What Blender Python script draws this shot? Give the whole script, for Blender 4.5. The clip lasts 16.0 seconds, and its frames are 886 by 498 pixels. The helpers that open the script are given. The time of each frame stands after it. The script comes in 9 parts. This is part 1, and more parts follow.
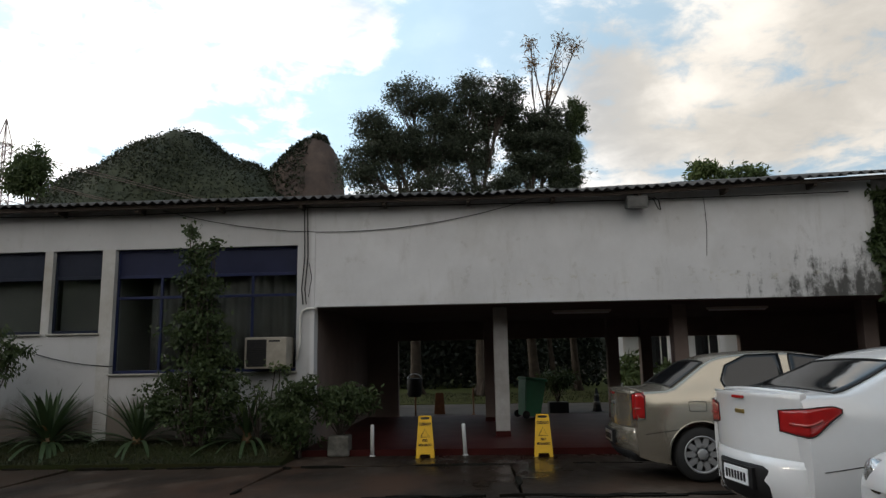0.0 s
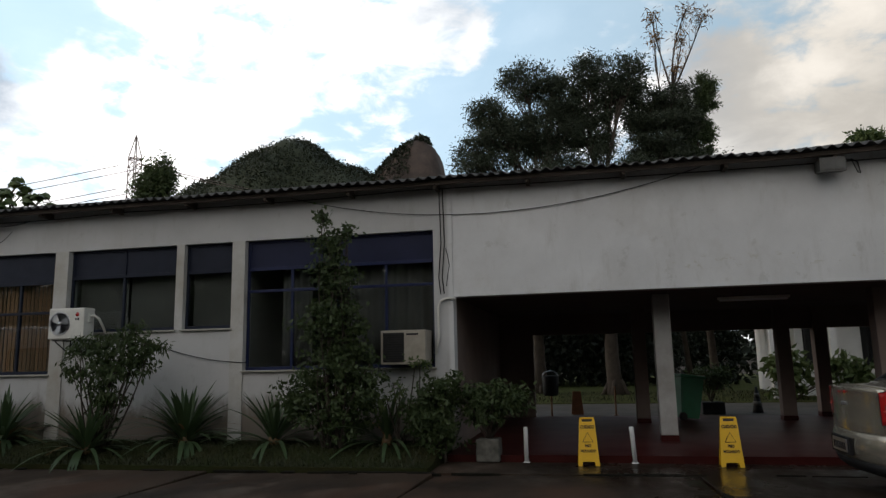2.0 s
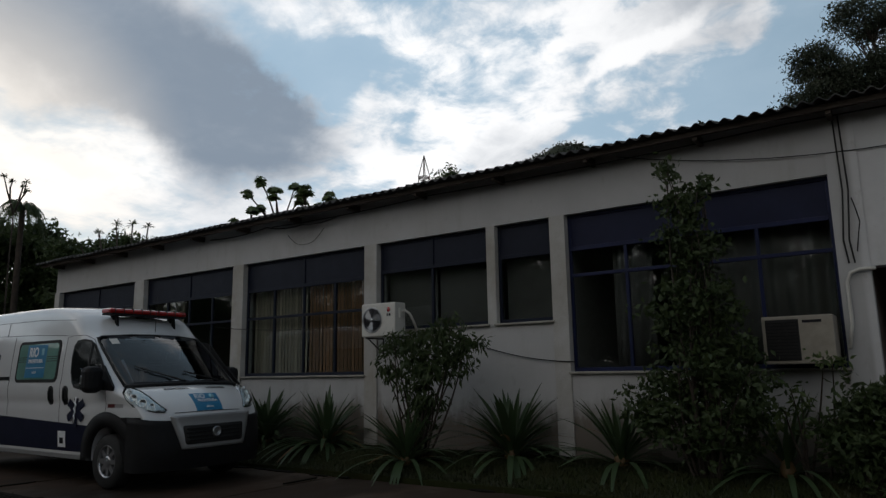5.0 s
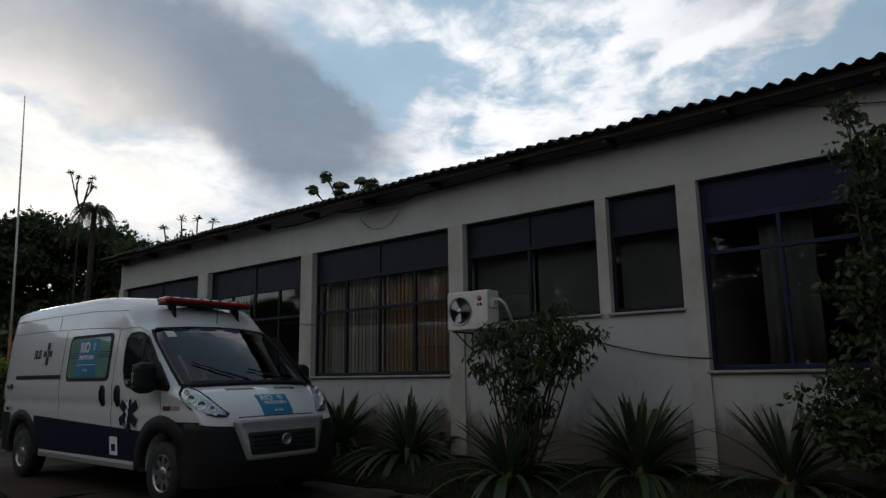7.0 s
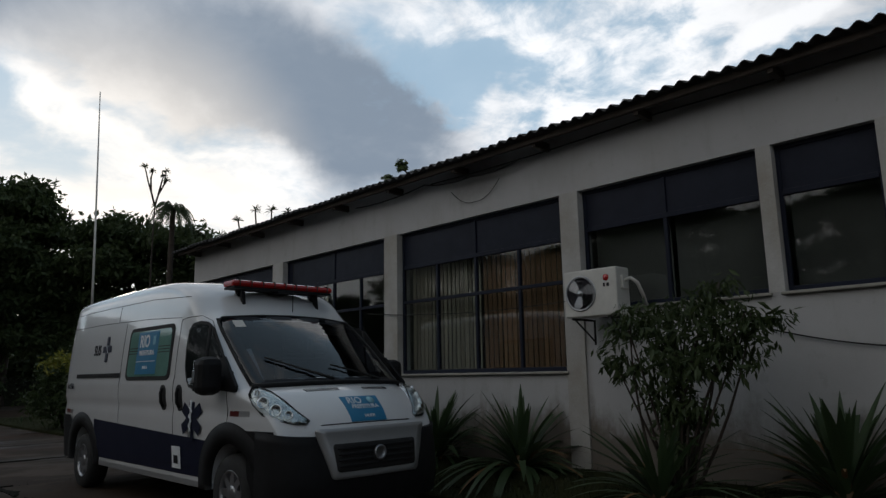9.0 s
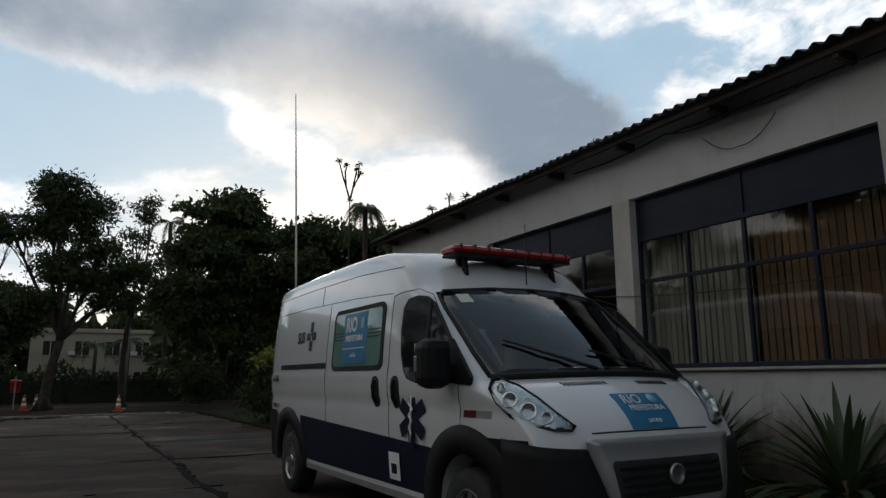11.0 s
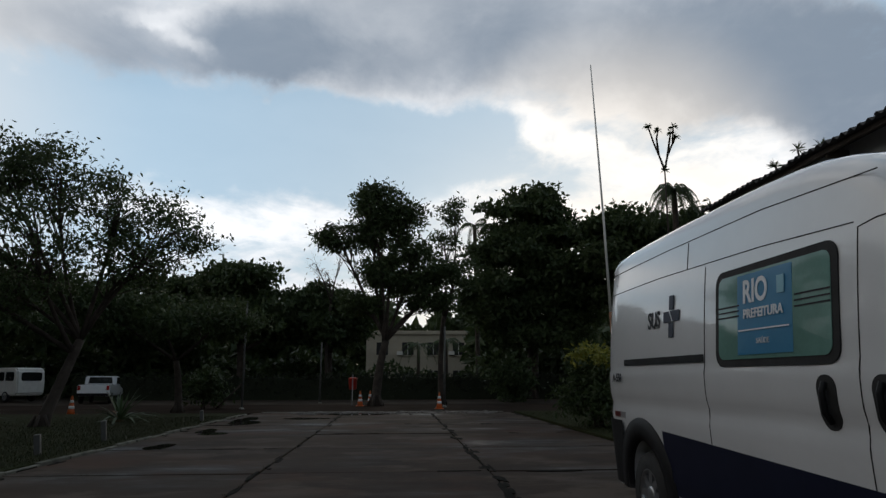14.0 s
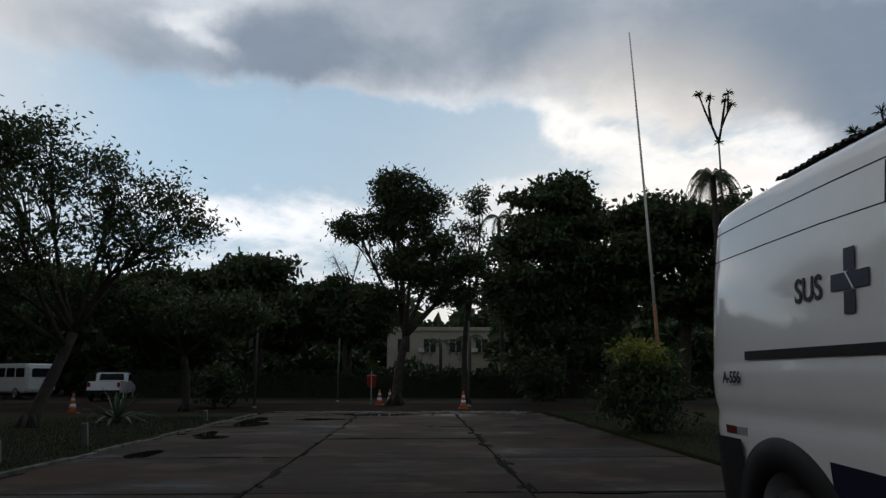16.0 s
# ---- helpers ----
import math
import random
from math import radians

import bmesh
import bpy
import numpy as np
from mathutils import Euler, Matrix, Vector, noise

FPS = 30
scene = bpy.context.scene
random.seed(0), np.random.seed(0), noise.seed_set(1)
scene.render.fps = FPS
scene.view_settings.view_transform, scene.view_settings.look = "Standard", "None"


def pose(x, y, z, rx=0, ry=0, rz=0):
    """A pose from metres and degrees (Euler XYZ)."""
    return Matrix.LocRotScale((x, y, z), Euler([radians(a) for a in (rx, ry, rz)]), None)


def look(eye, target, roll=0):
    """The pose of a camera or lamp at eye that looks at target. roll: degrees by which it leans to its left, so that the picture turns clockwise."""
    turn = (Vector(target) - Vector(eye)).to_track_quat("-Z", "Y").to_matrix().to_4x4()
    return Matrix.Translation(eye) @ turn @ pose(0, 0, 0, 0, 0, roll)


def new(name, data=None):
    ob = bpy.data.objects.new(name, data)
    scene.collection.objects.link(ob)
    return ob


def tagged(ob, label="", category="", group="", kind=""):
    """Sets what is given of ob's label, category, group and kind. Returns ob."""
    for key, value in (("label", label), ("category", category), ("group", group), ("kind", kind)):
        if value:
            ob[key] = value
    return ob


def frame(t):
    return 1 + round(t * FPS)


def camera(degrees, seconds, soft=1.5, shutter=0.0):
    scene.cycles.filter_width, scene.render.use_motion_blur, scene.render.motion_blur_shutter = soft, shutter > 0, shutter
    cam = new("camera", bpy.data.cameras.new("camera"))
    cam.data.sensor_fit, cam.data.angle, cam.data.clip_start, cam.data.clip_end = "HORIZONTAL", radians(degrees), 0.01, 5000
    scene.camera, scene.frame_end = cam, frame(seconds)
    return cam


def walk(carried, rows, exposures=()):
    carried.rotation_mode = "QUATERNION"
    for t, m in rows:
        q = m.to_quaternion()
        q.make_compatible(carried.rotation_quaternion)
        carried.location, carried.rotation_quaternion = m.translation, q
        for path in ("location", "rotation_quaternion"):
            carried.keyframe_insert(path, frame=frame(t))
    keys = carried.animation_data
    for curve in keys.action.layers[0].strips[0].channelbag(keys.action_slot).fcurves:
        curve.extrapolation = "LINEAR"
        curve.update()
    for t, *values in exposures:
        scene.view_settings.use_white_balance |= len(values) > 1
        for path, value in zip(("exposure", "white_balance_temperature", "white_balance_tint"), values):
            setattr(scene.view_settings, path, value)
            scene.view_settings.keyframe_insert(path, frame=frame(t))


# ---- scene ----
cam = camera(65.7, 16.0, soft=1.4)
PATH = [
    (0, (-0.206, -0.154, 1.551), (-0.308, 1.817, 1.872), -1.0),
    (0.5, (-0.378, 0.101, 1.555), (-0.525, 2.07, 1.872), -1.0),
    (1, (-0.624, 0.382, 1.533), (-0.841, 2.345, 1.853), -1.0),
    (1.5, (-0.854, 0.703, 1.503), (-1.11, 2.66, 1.825), -1.1),
    (2, (-1.067, 1.056, 1.5), (-1.467, 2.989, 1.823), -1.2),
    (2.5, (-1.324, 1.388, 1.498), (-1.86, 3.286, 1.826), -1.2),
    (3, (-1.598, 1.746, 1.476), (-2.274, 3.599, 1.806), -1.3),
    (3.5, (-1.874, 2.063, 1.464), (-2.708, 3.85, 1.798), -1.3),
    (4, (-2.19, 2.406, 1.47), (-3.12, 4.144, 1.809), -1.2),
    (4.5, (-2.502, 2.765, 1.492), (-3.543, 4.439, 1.833), -1.3),
    (4.7, (-2.62, 2.885, 1.475), (-3.699, 4.533, 1.82), -1.2),
    (6.8, (-4.042, 3.96, 1.399), (-5.301, 5.471, 1.761), -0.6),
    (7, (-4.191, 4.063, 1.393), (-5.456, 5.569, 1.756), -0.8),
    (7.5, (-4.543, 4.285, 1.373), (-5.827, 5.775, 1.736), -0.7),
    (8, (-4.933, 4.523, 1.383), (-6.237, 5.996, 1.742), -0.7),
    (8.5, (-5.282, 4.76, 1.398), (-6.634, 6.19, 1.756), -0.8),
    (8.7, (-5.442, 4.872, 1.399), (-6.818, 6.278, 1.757), -0.9),
    (11, (-7.56, 5.634, 1.321), (-9.283, 6.581, 1.688), -0.4),
    (11.5, (-7.915, 5.734, 1.312), (-9.709, 6.538, 1.677), -0.3),
    (12, (-8.325, 5.857, 1.302), (-10.185, 6.494, 1.668), -0.3),
    (12.5, (-8.763, 5.944, 1.318), (-10.675, 6.401, 1.684), -0.3),
    (13, (-9.201, 5.958, 1.328), (-11.136, 6.305, 1.696), -0.1),
    (13.5, (-9.587, 5.984, 1.347), (-11.538, 6.224, 1.714), -0.1),
    (14, (-10.002, 5.982, 1.324), (-11.964, 6.116, 1.692), -0.1),
    (14.5, (-10.467, 6.01, 1.313), (-12.429, 6.124, 1.681), -0.0),
    (15, (-10.971, 6.039, 1.329), (-12.935, 6.139, 1.693), -0.0),
    (15.5, (-11.423, 6.035, 1.325), (-13.388, 6.132, 1.688), 0.0),
    (16, (-11.965, 6.022, 1.33), (-13.931, 6.093, 1.691), 0.1),
]
EXPOSURES = [(0.0, 1.15, 6650, 10), (2.0, 0.92, 6650, 10), (3.5, 0.42, 6550, 10), (5.5, 0.06, 6400, 10), (8.0, 0.05, 6300, 10), (11.3, 0.22, 6500, 10), (13.0, 0.16, 6450, 10), (16.0, 0.0, 6300, 10)]
walk(cam, [(t, look(eye, target, roll)) for t, eye, target, roll in PATH], EXPOSURES)


# ---- sky and sun ----
def aim(az, el):
    """Direction from a bearing (degrees from +y towards +x) and an elevation."""
    a, e = radians(az), radians(el)
    return Vector((math.sin(a) * math.cos(e), math.cos(a) * math.cos(e), math.sin(e)))


SUN_AZ, SUN_EL = -78.0, 9.0
world = bpy.data.worlds.new("sky")
scene.world = world
world.use_nodes = True
wt = world.node_tree
wt.nodes.clear()


def wnode(kind, **values):
    n = wt.nodes.new(kind)
    for k, v in values.items():
        n.inputs[k].default_value = v
    return n


def wmath(op, a, b=None, c=None, clamp=False):
    n = wt.nodes.new("ShaderNodeMath")
    n.operation, n.use_clamp = op, clamp
    for i, v in enumerate((a, b, c)):
        if v is None:
            continue
        if isinstance(v, (int, float)):
            n.inputs[i].default_value = v
        else:
            wt.links.new(v, n.inputs[i])
    return n.outputs[0]


def wvec(op, a, b):
    n = wt.nodes.new("ShaderNodeVectorMath")
    n.operation = op
    for i, v in enumerate((a, b)):
        if isinstance(v, (tuple, Vector)):
            n.inputs[i].default_value = v
        else:
            wt.links.new(v, n.inputs[i])
    return n.outputs["Value"] if op == "DOT_PRODUCT" else n.outputs[0]


def wramp(x, lo, hi):
    n = wt.nodes.new("ShaderNodeMapRange")
    n.interpolation_type = "SMOOTHSTEP"
    wt.links.new(x, n.inputs[0])
    n.inputs[1].default_value, n.inputs[2].default_value = lo, hi
    return n.outputs[0]


def wmix(fac, a, b):
    n = wt.nodes.new("ShaderNodeMix")
    n.data_type = "RGBA"
    for i, v in ((0, fac), (6, a), (7, b)):
        if isinstance(v, (int, float)):
            n.inputs[i].default_value = v
        elif isinstance(v, tuple):
            n.inputs[i].default_value = (*v, 1)
        else:
            wt.links.new(v, n.inputs[i])
    return n.outputs[2]


coord = wt.nodes.new("ShaderNodeTexCoord").outputs["Generated"]
sep = wt.nodes.new("ShaderNodeSeparateXYZ")
wt.links.new(coord, sep.inputs[0])
# clouds lie on a flat layer, so they shrink towards the horizon
high = wmath("ADD", wmath("MAXIMUM", sep.outputs[2], 0.0), 0.22)
flat = wt.nodes.new("ShaderNodeCombineXYZ")
for i in (0, 1):
    wt.links.new(wmath("DIVIDE", sep.outputs[i], high), flat.inputs[i])


def cloud_noise(scale, detail, rough, vec, shift=0.0, warp=0.0):
    n = wnode("ShaderNodeTexNoise", Scale=scale, Detail=detail, Roughness=rough, Distortion=warp)
    wt.links.new(wvec("ADD", vec, (shift, shift * 0.7, shift * 0.3)), n.inputs["Vector"])
    return n.outputs["Fac"], n.outputs["Color"]


billow, _ = cloud_noise(1.7, 9, 0.56, flat.outputs[0], 3.1, 0.3)
streak, _ = cloud_noise(4.2, 8, 0.6, flat.outputs[0], 11.7, 0.5)
puff, _ = cloud_noise(9.5, 7, 0.58, flat.outputs[0], 21.3, 0.4)
_, warp = cloud_noise(7.0, 6, 0.6, coord, 5.0)
bent = wvec("ADD", coord, wvec("MULTIPLY", wvec("SUBTRACT", warp, (0.5, 0.5, 0.5)), (0.11, 0.11, 0.09)))
level = wt.nodes.new("ShaderNodeVectorMath")
level.operation = "NORMALIZE"
wt.links.new(bent, level.inputs[0])
bent = level.outputs[0]


def bank(az, el, inner, outer):
    """A soft-edged cloud bank or gap round one direction, 0 to 1."""
    d = wvec("DOT_PRODUCT", bent, tuple(aim(az, el)))
    return wramp(d, math.cos(radians(outer)), math.cos(radians(inner)))


# bearing and elevation in degrees, bent by the noise
bend_sep = wt.nodes.new("ShaderNodeSeparateXYZ")
wt.links.new(bent, bend_sep.inputs[0])
chart = wt.nodes.new("ShaderNodeCombineXYZ")
wt.links.new(wmath("MULTIPLY", wmath("ARCTAN2", bend_sep.outputs[0], bend_sep.outputs[1]), 57.2958), chart.inputs[0])
wt.links.new(wmath("MULTIPLY", wmath("ARCSINE", bend_sep.outputs[2]), 57.2958), chart.inputs[1])


def patch(az, el, long, high, turn, amount):
    """A long soft cloud or gap on the sky's chart: half sizes in degrees, turned; amount at its middle."""
    m = wt.nodes.new("ShaderNodeMapping")
    m.vector_type = "TEXTURE"
    wt.links.new(chart.outputs[0], m.inputs["Vector"])
    m.inputs["Location"].default_value = (az, el, 0)
    m.inputs["Rotation"].default_value = (0, 0, radians(turn))
    m.inputs["Scale"].default_value = (long, high, 1)
    size = wt.nodes.new("ShaderNodeVectorMath")
    size.operation = "LENGTH"
    wt.links.new(m.outputs[0], size.inputs[0])
    n = wt.nodes.new("ShaderNodeMapRange")
    n.interpolation_type = "SMOOTHSTEP"
    wt.links.new(size.outputs["Value"], n.inputs[0])
    for i, v in ((1, 0.35), (2, 1.55), (3, amount), (4, 0.0)):
        n.inputs[i].default_value = v
    return n.outputs[0]


def heap(*parts):
    """Clouds that overlap add up, to 1 at most."""
    total = parts[0]
    for p in parts[1:]:
        total = wmath("ADD", total, p)
    return wmath("MINIMUM", total, 1.0)


GREY_BANKS = [(-57, 23, 12, 5, -22, 1.0), (-50, 21, 6, 3.5, -25, 0.4), (-73, 26.5, 12, 4.5, -6, 0.6), (-90, 28.5, 13, 4.5, 0, 0.6), (-102, 25.5, 6, 3.2, 12, 0.6),
              (-118, 24, 8, 4, 0, 0.4), (-80, 41, 40, 9, 0, 0.7), (-64, 16, 4, 0.9, -8, 0.35), (-72, 14, 5, 0.7, 5, 0.3), (-12, 28, 6, 1.6, 8, 0.45)]
GREY_BANKS += [(20, 20, 13, 8, 0, 0.4), (-112, 26, 12, 3.5, 0, 0.45), (-95, 24.5, 10, 2.2, 3, 0.35), (-66, 22, 8, 3, -15, 0.35), (-9, 25, 5, 1.4, 4, 0.3), (12, 21, 3.5, 6, 30, 0.6), (25, 16.5, 8, 2.6, 0, 0.45), (31, 23, 5, 5, 0, 0.35), (-29, 18, 5, 1.4, 10, 0.5), (-54, 20, 4, 7, 10, 0.4)]
WHITE_BANKS = [(-31, 22, 7, 4, 0, 0.9), (-39, 27.5, 4, 1.8, -20, 0.7), (-47, 28, 3, 1.4, -30, 0.6), (-27, 27, 10, 2.6, 0, 0.6), (-17, 25.3, 6, 0.9, 22, 0.9), (-34, 16, 8, 3, 0, 0.9), (-22, 17.5, 6, 2.4, -10, 0.5),
               (-71, 17.8, 8, 1.2, -14, 0.8), (-62, 17, 5, 2, -10, 0.9), (-73, 13, 9, 1.8, 0, 0.8), (-77, 20, 4, 1.7, -25, 1.0), (-67, 16.3, 8, 2, -8, 0.9)]
WHITE_BANKS += [(-87, 14.8, 6, 0.9, 8, 0.8), (-99, 12.2, 9, 1.8, 4, 0.7), (-108, 25.8, 3, 0.8, -25, 0.7), (-111, 27.5, 3, 0.7, 10, 0.6), (-3, 27, 1.7, 1.1, 0, 1.0), (21, 26, 4, 3, -10, 1.0), (17, 20.5, 2.6, 2, 30, 0.9), (-28, 25, 5, 2, 0, 0.5)]
BLUE_GAPS = [(-45, 23.5, 3, 2.2, -25, 0.9), (-25, 27.5, 2.5, 0.9, 15, 0.6), (-10, 22, 4, 2, 8, 0.8), (-8, 19, 6, 4, 0, 1.0), (-4, 24.5, 3.5, 3, 0, 0.8), (1, 28.5, 5, 2, 0, 0.7), (-20, 22.6, 3, 0.9, 20, 0.5),
             (-92, 18.5, 10, 3.2, 0, 1.0), (-104, 18.5, 9, 4, 4, 1.0), (-120, 18, 9, 5, 0, 0.9), (-84, 20.5, 5, 1.8, 0, 0.8), (-37, 25, 1.8, 1, 20, 0.5), (-42, 26, 2, 0.9, 0, 0.6)]
grey = heap(*[patch(*row) for row in GREY_BANKS], bank(70, 40, 8, 42), bank(150, 50, 10, 60))
white = heap(*[patch(*row) for row in WHITE_BANKS])
blue = heap(*[patch(*row) for row in BLUE_GAPS], *[bank(az, el, r * 0.3, r * 1.7) for az, el, r in ((-22, 38, 6), (5, 62, 20), (150, 75, 14), (120, 35, 18))])
glow = wramp(wvec("DOT_PRODUCT", coord, tuple(aim(-72, 13))), math.cos(radians(17)), 1.0)

sky = wt.nodes.new("ShaderNodeTexSky")
sky.sky_type, sky.sun_disc = "NISHITA", False
sky.sun_elevation, sky.sun_rotation = radians(SUN_EL), radians(SUN_AZ)
sky.air_density, sky.dust_density = 1.0, 0.6
clear = wvec("MULTIPLY", sky.outputs[0], (0.09, 0.09, 0.09))
clear = wmix(0.75, clear, (0.38, 0.55, 0.70))
tex = wmath("ADD", wmath("MULTIPLY", wmath("SUBTRACT", billow, 0.5), 1.3), wmath("MULTIPLY", wmath("SUBTRACT", streak, 0.5), 1.0))
west = wramp(wvec("DOT_PRODUCT", coord, tuple(aim(-98, 22))), math.cos(radians(58)), math.cos(radians(30)))
tex = wmath("MULTIPLY", tex, wmath("MULTIPLY_ADD", west, -0.35, 1.0))
tex = wmath("ADD", tex, wmath("MULTIPLY", wmath("SUBTRACT", puff, 0.5), wmath("MULTIPLY_ADD", west, -0.65, 0.9)))
cover = wmath("ADD", wmath("ADD", 0.47, wmath("MULTIPLY", tex, 1.1)), wmath("SUBTRACT", wmath("ADD", wmath("MULTIPLY", grey, 0.42), wmath("MULTIPLY", white, 0.13)), wmath("MULTIPLY", blue, 0.46)))
cover = wmath("MULTIPLY_ADD", wramp(cover, 0.26, 0.68), 0.9, 0.1)
thick = wmath("ADD", wmath("ADD", wmath("MULTIPLY", grey, 0.66), wmath("MULTIPLY", white, -0.34)), wmath("ADD", 0.40, wmath("MULTIPLY", tex, -0.60)))
thick = wramp(thick, -0.05, 1.15)
cloud = wmix(thick, (1.0, 1.0, 1.0), (0.23, 0.28, 0.345))
cloud = wmix(wmath("MULTIPLY", bank(26, 21, 4, 22), 0.45), cloud, (0.85, 0.74, 0.58))
cloud = wmix(wmath("MULTIPLY", glow, 0.45), cloud, (1.28, 1.12, 0.92))
above = wmix(cover, clear, cloud)
# behind the lot, mostly unseen, an even warmer grey is added to warm the van
above = wmix(wmath("MULTIPLY", wramp(sep.outputs[1], -0.30, -0.70), 0.8), above, (0.77, 0.73, 0.68))
# brightest round the low sun; duller overhead, to the north and behind
to_sun = wramp(wvec("DOT_PRODUCT", coord, tuple(aim(-70, 14))), math.cos(radians(95)), math.cos(radians(28)))
light = wmath("ADD", 0.55, wmath("MULTIPLY", to_sun, 0.45))
light = wmath("ADD", light, wmath("MULTIPLY", wramp(sep.outputs[1], 0.0, -0.6), 0.22))
light = wmath("MULTIPLY", light, wmath("SUBTRACT", 1.0, wmath("MULTIPLY", wramp(sep.outputs[2], 0.55, 0.95), 0.30)))
scaled = wt.nodes.new("ShaderNodeVectorMath")
scaled.operation = "SCALE"
wt.links.new(above, scaled.inputs[0])
wt.links.new(light, scaled.inputs["Scale"])
above = scaled.outputs[0]
ground_tone = wmix(wramp(sep.outputs[2], -0.06, 0.0), (0.10, 0.10, 0.09), above)
back = wt.nodes.new("ShaderNodeBackground")
back.inputs["Strength"].default_value = 1.0
wt.links.new(ground_tone, back.inputs["Color"])
out = wt.nodes.new("ShaderNodeOutputWorld")
wt.links.new(back.outputs[0], out.inputs[0])

sun = new("sun", bpy.data.lights.new("sun", "SUN"))
sun.data.energy, sun.data.angle, sun.data.color = 0.5, radians(14), (1.0, 0.86, 0.7)
sun.matrix_world = look(aim(SUN_AZ, SUN_EL) * 60, (0, 0, 0))


# ---- materials ----
def mat(name, col, rough=0.6, metal=0.0, var=0.25, scale=3.0, fine=40.0, bump=0.15, tint=None, spec=0.5, coat=0.0, per=0.0):
    """A painted or natural surface: broad mottling towards tint, fine grain, fine relief; per: shade varied from piece to piece."""
    m = bpy.data.materials.new(name)
    m.use_nodes = True
    t = m.node_tree
    b = t.nodes["Principled BSDF"]
    b.inputs["Metallic"].default_value = metal
    b.inputs["Specular IOR Level"].default_value = spec
    b.inputs["Coat Weight"].default_value = coat
    co = t.nodes.new("ShaderNodeTexCoord").outputs["Object"]

    def noise_at(s, d):
        n = t.nodes.new("ShaderNodeTexNoise")
        n.inputs["Scale"].default_value, n.inputs["Detail"].default_value, n.inputs["Roughness"].default_value = s, d, 0.62
        t.links.new(co, n.inputs["Vector"])
        return n.outputs["Fac"]

    broad, grain = noise_at(scale, 6), noise_at(fine, 3)
    tint = tint or tuple(c * (1 - var) for c in col)
    ramp = t.nodes.new("ShaderNodeMapRange")
    ramp.inputs[1].default_value, ramp.inputs[2].default_value = 0.35, 0.7
    t.links.new(broad, ramp.inputs[0])
    mix = t.nodes.new("ShaderNodeMix")
    mix.data_type = "RGBA"
    mix.inputs[6].default_value, mix.inputs[7].default_value = (*col, 1), (*tint, 1)
    t.links.new(ramp.outputs[0], mix.inputs[0])
    shade = t.nodes.new("ShaderNodeHueSaturation")
    amount = t.nodes.new("ShaderNodeMath")
    amount.operation = "MULTIPLY_ADD"
    amount.inputs[1].default_value, amount.inputs[2].default_value = var * 0.7, 1 - var * 0.35
    t.links.new(grain, amount.inputs[0])
    value = amount.outputs[0]
    if per:
        info = t.nodes.new("ShaderNodeObjectInfo")
        each = t.nodes.new("ShaderNodeMath")
        each.operation = "MULTIPLY_ADD"
        each.inputs[1].default_value, each.inputs[2].default_value = per, 1 - per / 2
        t.links.new(info.outputs["Random"], each.inputs[0])
        both = t.nodes.new("ShaderNodeMath")
        both.operation = "MULTIPLY"
        t.links.new(value, both.inputs[0])
        t.links.new(each.outputs[0], both.inputs[1])
        value = both.outputs[0]
    t.links.new(value, shade.inputs["Value"])
    t.links.new(mix.outputs[2], shade.inputs["Color"])
    t.links.new(shade.outputs[0], b.inputs["Base Color"])
    rr = t.nodes.new("ShaderNodeMath")
    rr.operation, rr.use_clamp = "MULTIPLY_ADD", True
    rr.inputs[1].default_value, rr.inputs[2].default_value = 0.25 * rough, 0.87 * rough
    t.links.new(broad, rr.inputs[0])
    t.links.new(rr.outputs[0], b.inputs["Roughness"])
    if bump:
        bp = t.nodes.new("ShaderNodeBump")
        bp.inputs["Strength"].default_value, bp.inputs["Distance"].default_value = bump, 0.02
        t.links.new(grain, bp.inputs["Height"])
        t.links.new(bp.outputs[0], b.inputs["Normal"])
    return m


def glass_mat(name, col=(0.9, 0.95, 0.95), tint=0.25, rough=0.02, mirror=0.06):
    """Thin pane: mostly see-through with a tint, mirror-like on its surface."""
    m = bpy.data.materials.new(name)
    m.use_nodes = True
    t = m.node_tree
    t.nodes.clear()
    o = t.nodes.new("ShaderNodeOutputMaterial")
    tr = t.nodes.new("ShaderNodeBsdfTransparent")
    tr.inputs[0].default_value = (*[c * tint for c in col], 1)
    gl = t.nodes.new("ShaderNodeBsdfGlossy")
    gl.inputs["Roughness"].default_value = rough
    lw = t.nodes.new("ShaderNodeLayerWeight")
    lw.inputs[0].default_value = 0.5
    p5 = t.nodes.new("ShaderNodeMath")
    p5.operation, p5.inputs[1].default_value = "POWER", 5.0
    t.links.new(lw.outputs["Facing"], p5.inputs[0])
    fr = t.nodes.new("ShaderNodeMath")
    fr.operation, fr.inputs[1].default_value, fr.inputs[2].default_value = "MULTIPLY_ADD", 0.90, mirror
    t.links.new(p5.outputs[0], fr.inputs[0])
    mx = t.nodes.new("ShaderNodeMixShader")
    t.links.new(fr.outputs[0], mx.inputs[0])
    t.links.new(tr.outputs[0], mx.inputs[1])
    t.links.new(gl.outputs[0], mx.inputs[2])
    t.links.new(mx.outputs[0], o.inputs[0])
    return m


